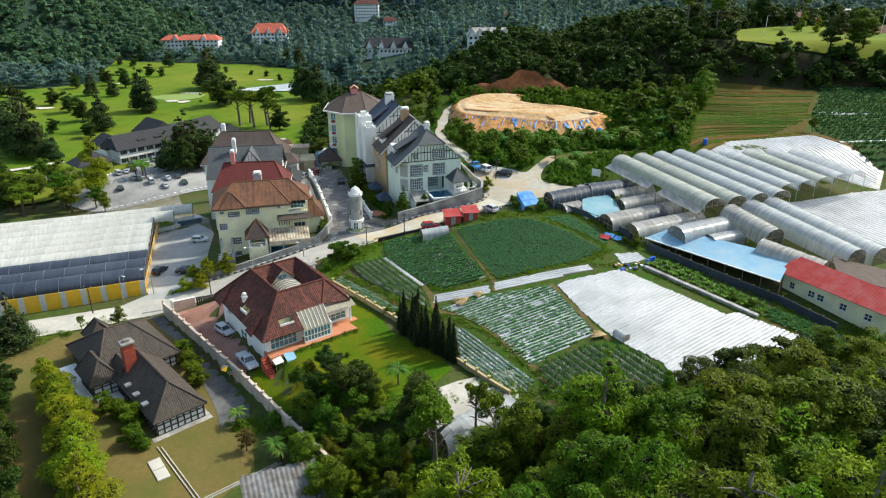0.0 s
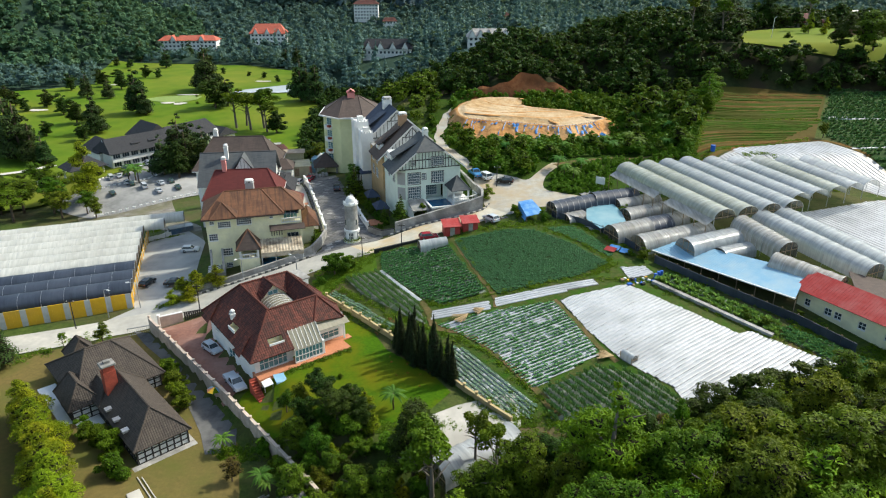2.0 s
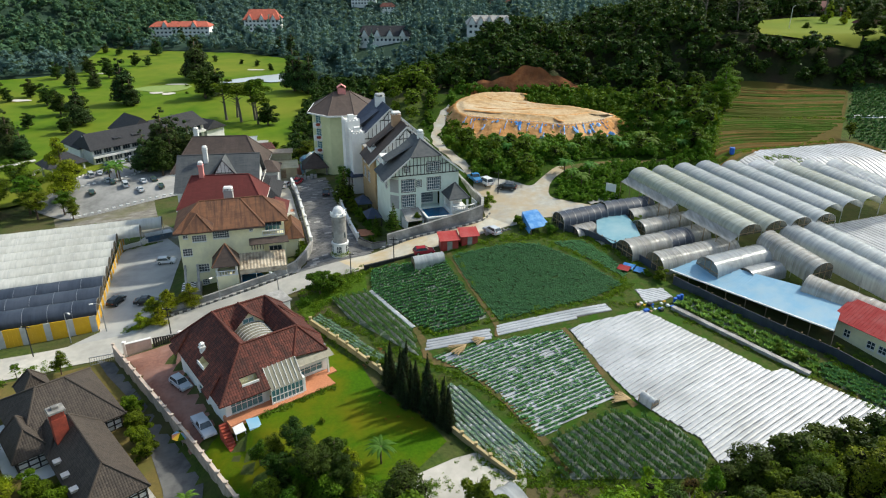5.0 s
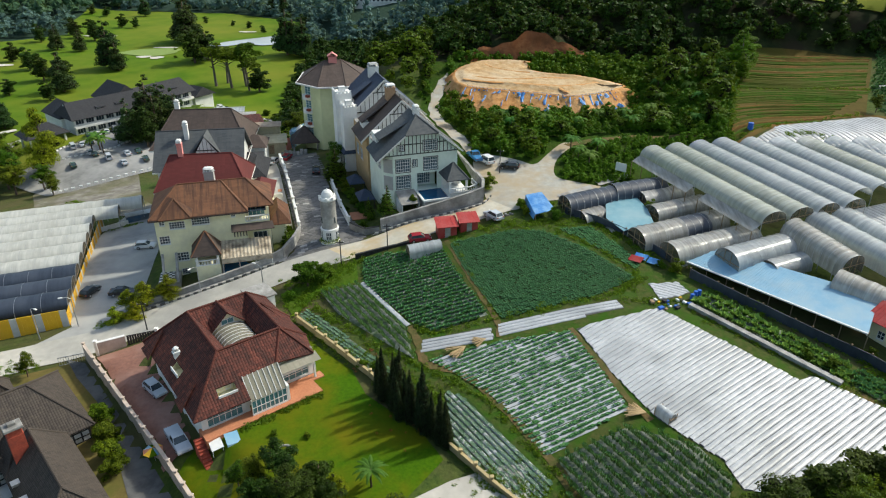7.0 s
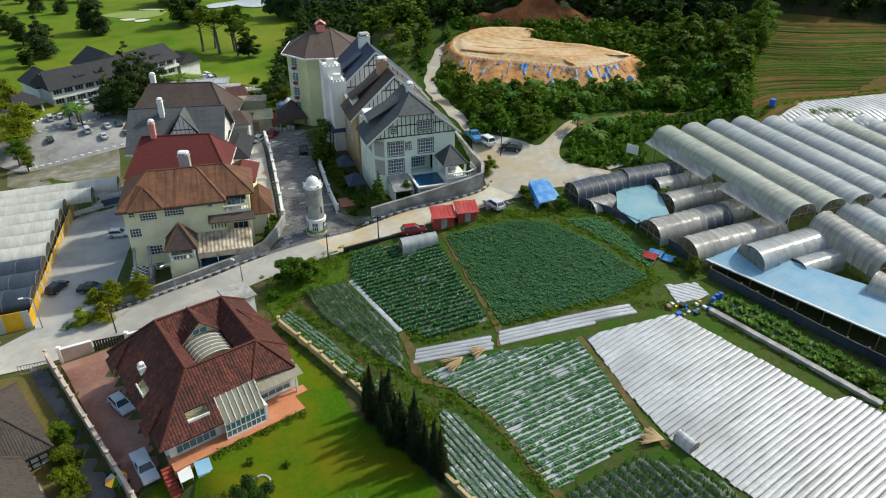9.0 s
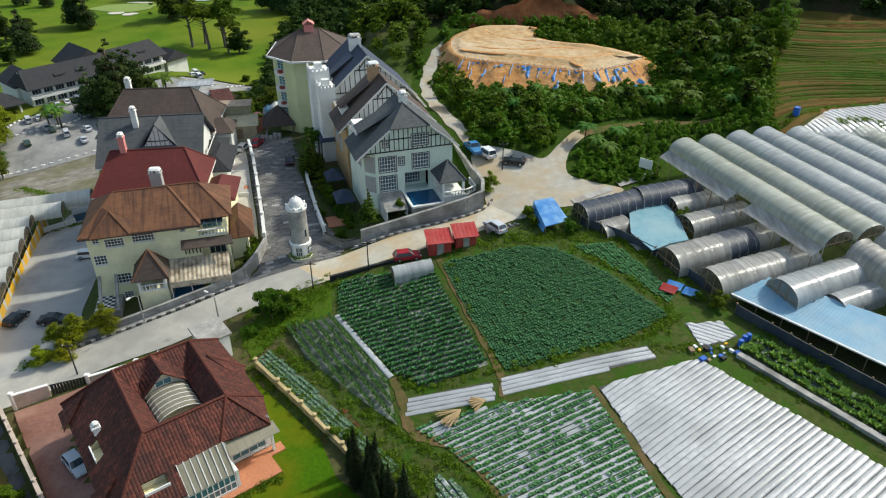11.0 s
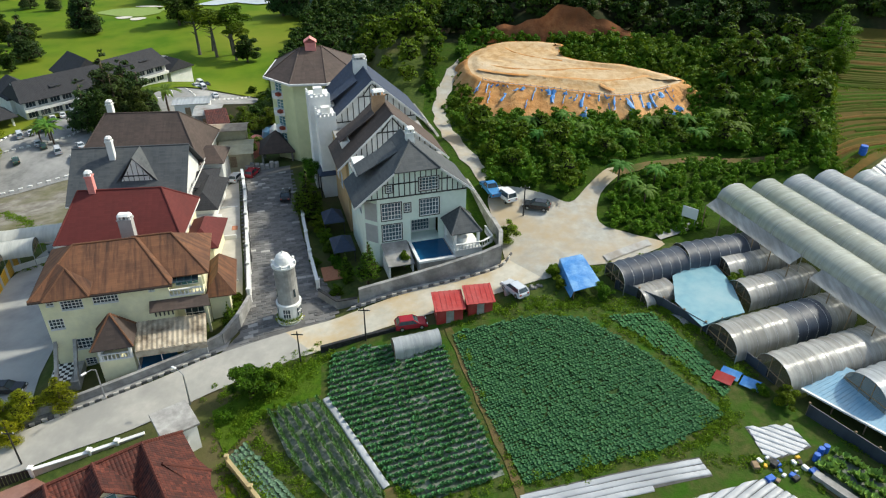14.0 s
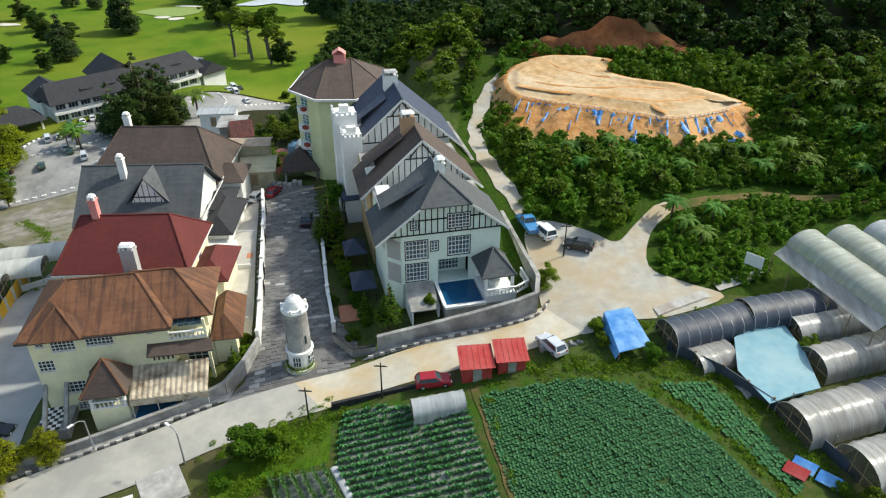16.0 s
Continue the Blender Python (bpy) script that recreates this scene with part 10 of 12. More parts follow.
club(-125.4, 258.6, -21.2, 49, 26, 12, "long white clubhouse with dark grey tiled roof")
club(-110.2, 280.9, -21.2, 58, 22, 11, "second white clubhouse wing with dark tiled roof")
for x, y, rz, w, d, ze, rise, lab in ((-132.0, 263.0, 49, 9, 14, 5.6, 4.2, "white gable-ended block behind the clubhouse"), (-119.6, 278.0, 49, 11, 16, 7.0, 5.6, "tall dark-roofed hall behind the clubhouse"), (-97.6, 300.2, 58, 9, 9, 3.4, 3.2, "low dark-roofed annexe beside the second wing")):
    h = thing("club_annexe", lab, "building", (x, y, -21.2), rz)
    g = Geo()
    g.box(0, 0, -4, w, d, ze)
    g.face([(0, 0, ze), (w, 0, ze), (w / 2, 0, ze + rise * 0.9)])
    part("wall", g, M_WHITE, h)
    g = Geo()
    hip_roof(g, -0.9, -0.9, w + 0.9, d + 0.9, ze, rise, 'y', 0.2, 0.8, 3.0)
    part("roof", g, M_ROOF_CLUB, h)
    window(h, (w * 0.3, -0.04, ze - 2.2), 0, w * 0.4, 1.5, 3, 1, M_TRIM, M_GLASS, False)
h = thing("porch", "dark tiled entrance porch of the clubhouse", "porch", (-134.0, 243.6, -21.2), 49)
g = Geo()
hip_roof(g, 0, 0, 14, 11, 3.6, 4.0, 'x', 0.2)
part("roof", g, M_ROOF_CLUB, h)
for x in (1.5, 12.5):
    for y in (1.5, 9.5):
        g = Geo()
        g.bevel_box(x - 0.3, y - 0.3, -1, x + 0.3, y + 0.3, 3.7, 0.06)
        part("column", g, M_WHITE, h)


def hotel(x, y, z, rz, L, D, floors, cols, wall, roof, label, rise=5.0, gables=0, step=3.3):
    h = thing("hotel", label, "building", (x, y, z), rz)
    ze = floors * step
    g = Geo()
    ops = []
    w = (L - 1.0) / cols
    for j in range(floors):
        for k in range(cols):
            ops.append((0.5 + k * w + w * 0.22, j * step + 0.9, 0.5 + k * w + w * 0.8, j * step + 2.6))
    wall_panel(g, (0, 0, 0), 0, L, ze, ops)
    g.box(0, 0.3, -12, L, D, ze)
    part("wall", g, wall, h)
    for a, b, c, d in ops:
        window(h, (a, 0.1, b), 0, c - a, d - b, 1, 1, M_TRIM, M_GLASS, False)
    g = Geo()
    hip_roof(g, -1, -1, L + 1, D + 1, ze, rise, 'x', 0.3, D * 0.3, D * 0.3)
    part("roof", g, roof, h)
    for k in range(gables):
        xc = L * (k + 0.5) / gables
        g = Geo()
        gable_wall(g, xc - 2.4, xc + 2.4, -1.2, ze - 0.4, ze + 4.2, xc)
        gg = part("gable", g, M_WHITE, h, "white gable")
        q = Geo()
        q.thick([(xc - 3.0, -1.5, ze - 0.6), (xc, -1.5, ze + 4.6), (xc, D * 0.4, ze + 4.6), (xc - 3.0, D * 0.3, ze - 0.6)], 0.2)
        q.thick([(xc + 3.0, -1.5, ze - 0.6), (xc + 3.0, D * 0.3, ze - 0.6), (xc, D * 0.4, ze + 4.6), (xc, -1.5, ze + 4.6)], 0.2)
        part("gable_roof", q, roof, gg)
    return h


hotel(-249, 630, -24.4, 3, 49, 15, 4, 14, M_WHITE, M_ROOF_ORANGE, "long white hotel with orange-red roof", 3.8, 2)
hotel(-203, 640, -24.6, 3, 17, 12, 2, 5, M_WHITE, M_TIN_OLD, "white annexe beside the hotel", 1.5)
hotel(-175.4, 655, -20.8, 4, 31, 18, 4, 9, M_WHITE, M_ROOF_ORANGE, "white hotel block with steep red roof", 8.0, 3)
hotel(-99.7, 815, -7.2, 2, 27, 14, 5, 8, M_WHITE, M_ROOF_RED, "tall white hotel tower with red cap roof", 3.6)
hotel(-56.2, 500, -7.6, 0, 34, 12, 1, 12, M_WHITE, M_ROOF_CLUB, "dark-roofed white lodge with gables", 6.0, 4, 4.4)
hotel(16.3, 470, 1.0, 0, 33, 14, 2, 10, M_WHITE, M_TIN_OLD, "white gabled lodge on the wooded slope", 4.6, 6)
hotel(-670, 1100, -6.2, 4, 66, 14, 3, 14, M_WHITE, M_TIN_OLD, "far white block on the hillside", 2)
for x, y, z, L, lab in ((-459, 1000, -30.5, 26, "far plain white house in the wooded valley"), (-424, 990, -27, 16, "far low pale house in the wooded valley"), (-398, 985, -21, 9, "small far white house in the valley"),
                        (-181, 985, -14, 14, "far white house above the valley"), (-160, 985, -17, 18, "far white house above the valley"), (-140, 985, -12, 10, "small far house above the valley")):
    hotel(x, y, z, 3, L, 10, 2, max(3, int(L / 3)), M_WHITE, M_TIN_OLD, lab, 2.5)
hotel(-339, 900, -27.6, 4, 28, 12, 1, 8, M_WHITE, M_ROOF_ORANGE, "low far house with orange roof", 3.5)
hotel(43.8, 668, 2, 0, 18, 10, 1, 5, M_WHITE, M_ROOF_RED, "red-roofed white bungalow on the hillside", 4.5)
hotel(-63, 760, -8, 5, 14, 10, 1, 4, M_WHITE, M_ROOF_RED, "small far house with red roof", 3.5)
hotel(142.6, 262, 23.6, -6, 30, 9, 1, 9, M_WHITE, M_ROOF_MAROON, "low white bungalow with maroon roof on the hilltop", 3.6)
hotel(143, 300, 26.4, 0, 13, 9, 1, 5, M_WHITE, M_ROOF_MAROON, "white house with maroon roof above the lawn", 3.2)
hotel(170, 330, 27, 0, 26, 10, 1, 7, M_WHITE, M_TIN_OLD, "far white building above the lawn", 2.0)
g = Geo()
g.tube([(0, 0, -1), (0, 0, 11)], [0.12, 0.06], 8)
solo("flag_pole", g, M_TRIM, "tall white flag pole on the hilltop lawn", "pole", pose(158, 258, gz(158, 258)))
g = Geo()
g.tube([(0, 0, -1), (0, 0, 7), (0.8, 0, 7.6)], [0.12, 0.09, 0.06], 8)
solo("lamp_post", g, M_TRIM, "white lamp post on the hilltop lawn", "pole", pose(113, 251, gz(113, 251)))


# ---- plants ----
def leaf_cloud(rng, lobes, n, size, flat=0.65, droop=0.0, low=-0.45, aspect=0.6):
    """Leaf sprays on the skins of several lobes (x, y, z, rx, ry, rz): arrays of points and quads."""
    n, size = int(n * 1.5), size * 0.82
    L = np.array(lobes, float)
    w = (L[:, 3] * L[:, 4] + L[:, 3] * L[:, 5] + L[:, 4] * L[:, 5])
    pick = rng.choice(len(L), n, p=w / w.sum())
    d = rng.normal(size=(n, 3))
    d /= np.linalg.norm(d, axis=1)[:, None]
    d[:, 2] = np.where(d[:, 2] < low, -d[:, 2], d[:, 2])
    c, r = L[pick, :3], L[pick, 3:]
    p = c + d * r * rng.uniform(0.74, 1.08, n)[:, None]
    nrm = d / r
    nrm /= np.linalg.norm(nrm, axis=1)[:, None]
    nrm = nrm + rng.normal(size=(n, 3)) * flat
    nrm[:, 2] += 0.35
    nrm /= np.linalg.norm(nrm, axis=1)[:, None]
    t = np.cross(nrm, rng.normal(size=(n, 3)))
    t[:, 2] -= droop
    t /= np.linalg.norm(t, axis=1)[:, None]
    b = np.cross(nrm, t)
    s = size * rng.uniform(0.6, 1.35, n)[:, None]
    V = np.empty((n, 3, 3))
    V[:, 0], V[:, 1] = p - t * s * 0.7 - b * s * aspect, p - t * s * 0.7 + b * s * aspect
    V[:, 2] = p + t * s * 1.15 - nrm * s * 0.3
    return V.reshape(-1, 3), [(3 * k, 3 * k + 1, 3 * k + 2) for k in range(n)]


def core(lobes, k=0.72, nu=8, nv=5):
    """Inner masses that close a crown; their dark colour paints its inner shade."""
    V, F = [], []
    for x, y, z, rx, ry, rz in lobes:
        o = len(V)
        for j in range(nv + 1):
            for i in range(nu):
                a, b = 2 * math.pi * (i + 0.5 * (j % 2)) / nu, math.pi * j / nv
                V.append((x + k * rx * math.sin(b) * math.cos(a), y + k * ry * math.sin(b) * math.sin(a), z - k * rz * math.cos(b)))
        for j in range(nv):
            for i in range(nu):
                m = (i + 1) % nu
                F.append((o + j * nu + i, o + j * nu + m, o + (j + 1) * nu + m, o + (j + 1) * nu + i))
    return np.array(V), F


def joined(*clouds):
    V, F, o = [], [], 0
    for v, f in clouds:
        V.append(v)
        F += [tuple(i + o for i in q) for q in f]
        o += len(v)
    return np.concatenate(V), F


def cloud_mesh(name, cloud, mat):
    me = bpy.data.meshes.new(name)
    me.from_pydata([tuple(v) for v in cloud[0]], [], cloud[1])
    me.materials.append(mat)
    # quads are cores, painted dark for the crown's inner shade
    me.materials.append(M_CROWNSHADE)
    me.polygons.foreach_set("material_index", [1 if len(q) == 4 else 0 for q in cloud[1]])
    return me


def crown_lobes(rng, r, h, z0, n):
    """An uneven crown about r wide and h tall whose foot is at z0: lobes at many heights, some standing out."""
    lx, ly = rng.uniform(-0.18, 0.18, 2) * r
    out = [(lx * 0.5, ly * 0.5, z0 + h * 0.42, r * 0.5, r * 0.5, h * 0.36)]
    for k in range(n):
        a, t = rng.uniform(0, 6.283), rng.uniform(0.0, 1.0) ** 0.8
        belly = math.sin(math.pi * (0.18 + 0.72 * t)) ** 0.8
        rad = r * 0.72 * belly * rng.uniform(0.35, 1.12)
        s = r * rng.uniform(0.2, 0.42) * (1.05 - 0.3 * t)
        out.append((lx * t + rad * math.cos(a), ly * t + rad * math.sin(a), z0 + h * (0.05 + 0.88 * t), s, s * rng.uniform(0.8, 1.2), s * rng.uniform(0.5, 0.75)))
    return out


def trunk_geo(rng, height, r, limbs, spread, lean=0.3):
    g = Geo()
    x1, y1 = rng.uniform(-lean, lean), rng.uniform(-lean, lean)
    g.tube([(0, 0, -1.0), (0, 0, 0.2), (x1 * 0.4, y1 * 0.4, height * 0.5), (x1, y1, height)], [r * 1.5, r * 1.1, r * 0.8, r * 0.35], 7)
    for k in range(limbs):
        a, z = rng.uniform(0, 6.283), height * rng.uniform(0.4, 0.85)
        q = spread * rng.uniform(0.5, 0.95)
        g.tube([(x1 * 0.6, y1 * 0.6, z), (x1 * 0.6 + q * 0.5 * math.cos(a), y1 * 0.6 + q * 0.5 * math.sin(a), z + q * 0.45), (x1 * 0.6 + q * math.cos(a), y1 * 0.6 + q * math.sin(a), z + q * 0.7)], [r * 0.5, r * 0.3, r * 0.1], 5)
    return g


PROTO = {}


def proto(kind):
    """Trunk and crown meshes of one sort of tree, several variants, about 8 m tall before scaling."""
    if kind in PROTO:
        return PROTO[kind]
    seed = {"broad": 1, "wood": 2, "yellow": 3, "cypress": 4, "conifer": 5, "pine": 6, "bush": 7, "olive": 8, "thin": 9, "rust": 10, "dark": 11, "grove": 12, "tiered": 13}[kind]
    out = []
    for v in range(4 if kind in ("wood", "broad") else 3):
        rng = np.random.default_rng(100 * seed + v)
        if kind in ("broad", "wood", "olive", "rust"):
            lobes = crown_lobes(rng, 3.1, 6.0, 2.0, 24 if kind != "wood" else 32)
            n = {"broad": 4600, "wood": 5600, "olive": 4600, "rust": 2200}[kind]
            mat = {"broad": M_LEAF, "wood": M_LEAFDARK if v % 2 else M_LEAF, "olive": M_LEAFOLIVE, "rust": M_RUST}[kind]
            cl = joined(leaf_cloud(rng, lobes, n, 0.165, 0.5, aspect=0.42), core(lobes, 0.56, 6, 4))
            tr = trunk_geo(rng, 5.6, 0.2, 6, 2.4)
            bark = M_BARK
        elif kind == "tiered":
            lobes = []
            lean = rng.uniform(-0.5, 0.5, 2)
            for t in np.linspace(0, 1, 13):
                rad = 2.9 * math.sin(math.pi * (0.30 + 0.66 * t)) * rng.uniform(0.8, 1.15)
                m = max(1, int(7 * (1.08 - t)))
                for k in range(m):
                    a = 6.283 * k / m + rng.uniform(0, 1.4)
                    r2 = rad * rng.uniform(0.25, 0.72)
                    s = rad * rng.uniform(0.3, 0.5) + 0.15
                    lobes.append((r2 * math.cos(a) + lean[0] * t, r2 * math.sin(a) + lean[1] * t, 1.4 + 6.6 * t + rng.uniform(-0.25, 0.25), s, s * rng.uniform(0.7, 1.2), s * 0.3 + 0.1))
            cl = joined(leaf_cloud(rng, lobes, 10500, 0.175, 0.45, 0.25, aspect=0.36), core(lobes, 0.45, 6, 3))
            mat, tr, bark = (M_LEAFBRIGHT, M_LEAF, M_LEAFBRIGHT)[v % 3], trunk_geo(rng, 7.2, 0.2, 6, 2.0), M_PALEBARK
        elif kind in ("dark", "grove"):
            lobes = crown_lobes(rng, 2.8, 6.9, 0.5, 20)
            if kind == "dark":
                lobes = []
                for t in np.linspace(0, 1, 12):
                    rad = 2.1 * (1.08 - t) ** 0.65 * rng.uniform(0.75, 1.2)
                    for k in range(max(1, int(4.6 * (1.1 - t)))):
                        a = rng.uniform(0, 6.283)
                        q = rad * rng.uniform(0.42, 0.62)
                        lobes.append((rad * 0.5 * math.cos(a), rad * 0.5 * math.sin(a), 1.2 + 6.2 * t + rng.uniform(-0.2, 0.2), q, q, q * 0.62))
            cl = joined(leaf_cloud(rng, lobes, 3000, 0.2), core(lobes, 0.66, 6, 4))
            mat, tr, bark = M_PINE if kind == "dark" else M_LEAFDARK, trunk_geo(rng, 6.5, 0.2, 3, 1.5), M_BARK
        elif kind == "yellow":
            lobes = []
            for k in range(15):
                t = k / 14
                a, rad = rng.uniform(0, 6.283), 1.5 * (1 - t) ** 0.6 * rng.uniform(0.4, 1.2)
                s = 1.25 * (1.05 - 0.7 * t) * rng.uniform(0.8, 1.15)
                lobes.append((rad * math.cos(a), rad * math.sin(a), 1.4 + 6.2 * t, s, s, s * 0.75))
            cl = joined(leaf_cloud(rng, lobes, 4200, 0.18, 0.8, 0.7, aspect=0.3), core(lobes, 0.6))
            mat, tr, bark = M_LEAFYELLOW, trunk_geo(rng, 6.5, 0.16, 5, 1.6), M_BARK
        elif kind == "cypress":
            lobes = [(rng.uniform(-0.12, 0.12), rng.uniform(-0.12, 0.12), 0.5 + 7.2 * t, 1.0 * (1.02 - t) ** 0.75 + 0.06, 1.0 * (1.02 - t) ** 0.75 + 0.06, 0.85) for t in np.linspace(0, 1, 11)]
            cl = joined(leaf_cloud(rng, lobes, 2600, 0.17, 0.5, -1.2, -0.8, 0.3), core(lobes, 0.75))
            mat, tr, bark = M_CYPRESS, trunk_geo(rng, 6.5, 0.12, 0, 0, 0.05), M_BARK
        elif kind in ("conifer", "pine"):
            lobes = []
            for t in np.linspace(0, 1, 10):
                rad = (2.4 if kind == "pine" else 2.0) * (1.04 - t) ** 0.8 * rng.uniform(0.8, 1.15)
                m = max(1, int(5 * (1.1 - t)))
                for k in range(m):
                    a = 6.283 * k / m + rng.uniform(0, 1.2)
                    lobes.append((rad * 0.55 * math.cos(a), rad * 0.55 * math.sin(a), 1.3 + 6.6 * t - 0.15, rad * 0.55 + 0.12, rad * 0.55 + 0.12, 0.34))
            cl = joined(leaf_cloud(rng, lobes, 1500, 0.24, 0.5, 0.2, -0.6, 0.4), core(lobes, 0.7, 6, 3))
            mat = M_PINE if kind == "pine" else M_LEAF
            tr, bark = trunk_geo(rng, 7.6, 0.18, 0, 0, 0.1), M_BARK
        elif kind == "bush":
            lobes = crown_lobes(rng, 1.9, 2.7, 0.05, 10)
            cl = joined(leaf_cloud(rng, lobes, 2000, 0.14), core(lobes, 0.75))
            mat, tr, bark = M_LEAF, trunk_geo(rng, 1.4, 0.1, 3, 0.8), M_BARK
        else:
            lobes = crown_lobes(rng, 1.9, 3.0, 4.6, 9)
            lobes = [q for q in lobes if rng.uniform() < 0.8]
            cl = leaf_cloud(rng, lobes, 1300, 0.17)
            mat, tr, bark = M_LEAF, trunk_geo(rng, 6.6, 0.15, 7, 2.0, 0.5), M_PALEBARK
        out.append((tr.mesh("trunk", bark, True), cloud_mesh("crown", cl, mat)))
    PROTO[kind] = out
    return out


TREE_NO = [0]


def plant(kind, x, y, s, label, category="tree", wide=1.0, name=None, group="", z=None, rz=None):
    rng = random.Random(int(x * 131 + y * 17))
    tr, cr = proto(kind)[rng.randrange(len(proto(kind)))]
    h = thing(name or ("tree" if category == "tree" else category), label, category, (0, 0, 0), 0, group)
    zz = gz(x, y) if z is None else z
    h.matrix_world = pose(x, y, zz, rng.uniform(-2, 2), rng.uniform(-2, 2), rng.uniform(0, 360) if rz is None else rz) @ Matrix.Diagonal((s * wide, s * wide, s, 1))
    part("trunk", tr, None, h)
    part("crown", cr, None, h)
    TREE_NO[0] += 1
    return h


# cypress row on the lawn
for k, (x, y, s) in enumerate(((-7.0, 99.6, 0.95), (-6.2, 98.2, 1.22), (-5.0, 97.4, 1.05), (-4.4, 96.2, 1.18), (-3.2, 95.4, 1.12), (-2.6, 94.2, 1.2), (-1.4, 93.6, 1.0), (-0.8, 92.4, 1.2), (0.2, 91.6, 1.1), (1.0, 90.6, 1.15), (1.8, 89.8, 0.95), (-4.0, 94.6, 0.8))):
    plant("cypress", x, y, s * (0.72 + 0.26 * ((k * 5) % 4) / 3), "slender dark cypress in the row beside the lawn", group="cypress row", wide=1.0)
# garden trees and bushes
for x, y, s, kd, lab in ((-17.7, 80.6, 0.8, "grove", "dense dark garden tree beside the wall"), (-15.9, 83.8, 0.78, "wood", "dense dark garden tree at the lawn's edge"), (-13.3, 79.3, 0.9, "wood", "dense dark garden tree at the lawn's edge"),
                         (-15.7, 75.9, 0.75, "broad", "bright leafy garden tree"), (-11.7, 81.9, 0.72, "grove", "dark garden tree with red flowers"), (-13.4, 74.4, 0.6, "yellow", "feathery pale garden tree"), (-19.4, 84.0, 0.55, "olive", "yellowish low garden tree"),
                         (-10.3, 78.9, 0.62, "wood", "dark garden tree at the lawn's edge"), (-18.6, 77.6, 0.7, "broad", "leafy tree beside the boundary wall"), (-21.4, 85.0, 0.45, "broad", "low leafy tree beside the stairs"),
                         (-3.4, 72.6, 1.35, "wood", "tall dense tree beside the slab"), (-1.4, 70.0, 1.2, "thin", "tall pale-stemmed tree beside the slab"), (4.2, 72.0, 1.3, "thin", "tall thin tree above the tunnel"), (6.4, 70.6, 1.25, "thin", "tall thin tree above the tunnel"),
                         (-6.6, 69.0, 0.8, "olive", "olive-green tree above the tunnel"), (-17.4, 70.6, 0.8, "olive", "olive-green tree by the old roof"), (-9.8, 68.6, 0.8, "broad", "leafy tree below the wood"), (-13.4, 64.6, 0.9, "broad", "leafy tree beside the old roof"),
                         (-10.8, 71.6, 0.62, "olive", "yellowish tree behind the garden"), (-26.4, 74.6, 0.5, "rust", "rusty-leaved shrub by the drain"),
                         (-58.4, 108.6, 0.5, "broad", "small tree beside the lane"), (-64.0, 106.6, 0.45, "thin", "bare thin tree beside the lane")):
    plant(kd, x, y, s, lab)
for x, y, s, lab in ((-46.8, 82.2, 1.35, "round clipped dark bush beside the bungalow"), (-44.4, 80.0, 1.4, "round clipped dark bush beside the bungalow"), (-49.0, 83.6, 1.1, "round dark bush by the patio"), (-41.8, 76.0, 1.3, "round dark bush on the dry lawn"),
                     (-41.4, 95.4, 1.3, "tall dark hedge bush along the driveway"), (-39.4, 92.4, 1.3, "dark hedge bush along the driveway"), (-37.6, 89.6, 1.0, "low bright hedge bush by the drive"), (-43.4, 98.6, 1.1, "dark hedge bush along the driveway"),
                     (-20.4, 124.8, 1.6, "large round bush at the lane corner"), (-18.0, 126.6, 1.0, "small bush at the lane corner"), (-22.6, 122.0, 0.7, "bush on the field bank"), (-27.6, 122.9, 0.45, "small shrub beside the lane"),
                     (-23.4, 79.2, 0.9, "dark hedge along the boundary wall"), (-21.0, 76.2, 0.9, "dark hedge along the boundary wall"), (-8.6, 147.0, 0.6, "clipped bush in the villa garden"), (-13.2, 143.0, 0.6, "garden shrub at the street corner"),
                     (-14.4, 150.6, 0.8, "dark shrub in the villa garden"), (-15.8, 153.8, 0.9, "dark shrub in the villa garden"), (-18.6, 160.6, 1.0, "dark shrub in the villa garden"), (-20.6, 167.0, 1.0, "dark shrub in the villa garden"), (-21.8, 171.4, 1.0, "dark shrub in the villa garden"), (-12.2, 145.8, 0.6, "green shrub in the villa garden"), (-17.4, 150.4, 0.6, "leafy shrub by the street wall"), (-17.2, 157.4, 0.8, "dark shrub in the villa garden"), (-19.4, 164.4, 0.9, "dark shrub in the villa garden"), (-25.8, 139.4, 0.7, "leafy shrub by the street wall"), (-26.8, 142.0, 0.6, "leafy shrub by the street wall"),
                     (15.2, 141.0, 0.8, "tall shrub beside the blue shelter"), (16.0, 138.8, 0.6, "shrub beside the blue shelter"), (21.0, 136.6, 0.8, "leafy bush at the tunnel ends"), (36.8, 119.6, 0.8, "leafy bush beside the tunnels"), (34.6, 121.2, 0.5, "leafy bush beside the tunnels"),
                     (37.6, 138.6, 0.8, "leafy bush between the tunnels"), (-7.4, 103.8, 0.6, "leafy bush under the cypresses"), (-9.6, 104.6, 0.6, "flowering bush at the fence"), (-2.6, 98.4, 0.5, "low shrub at the fence"), (-14.8, 91.2, 0.3, "low flower bush on the lawn"), (-18.8, 91.6, 0.35, "shrub in the stone ring"),
                     (47.6, 100.0, 0.6, "bush at the plot corner"), (49.6, 98.4, 0.6, "bush at the plot corner"), (56.2, 100.8, 0.5, "shrub at the packing shed"), (45.6, 110.6, 0.5, "shrub under the blue roof")):
    plant("bush", x, y, s, lab, "bush")
plant("bush", -28.6, 79.4, 0.6, "yellow-red croton bush at the drive's end", "bush")
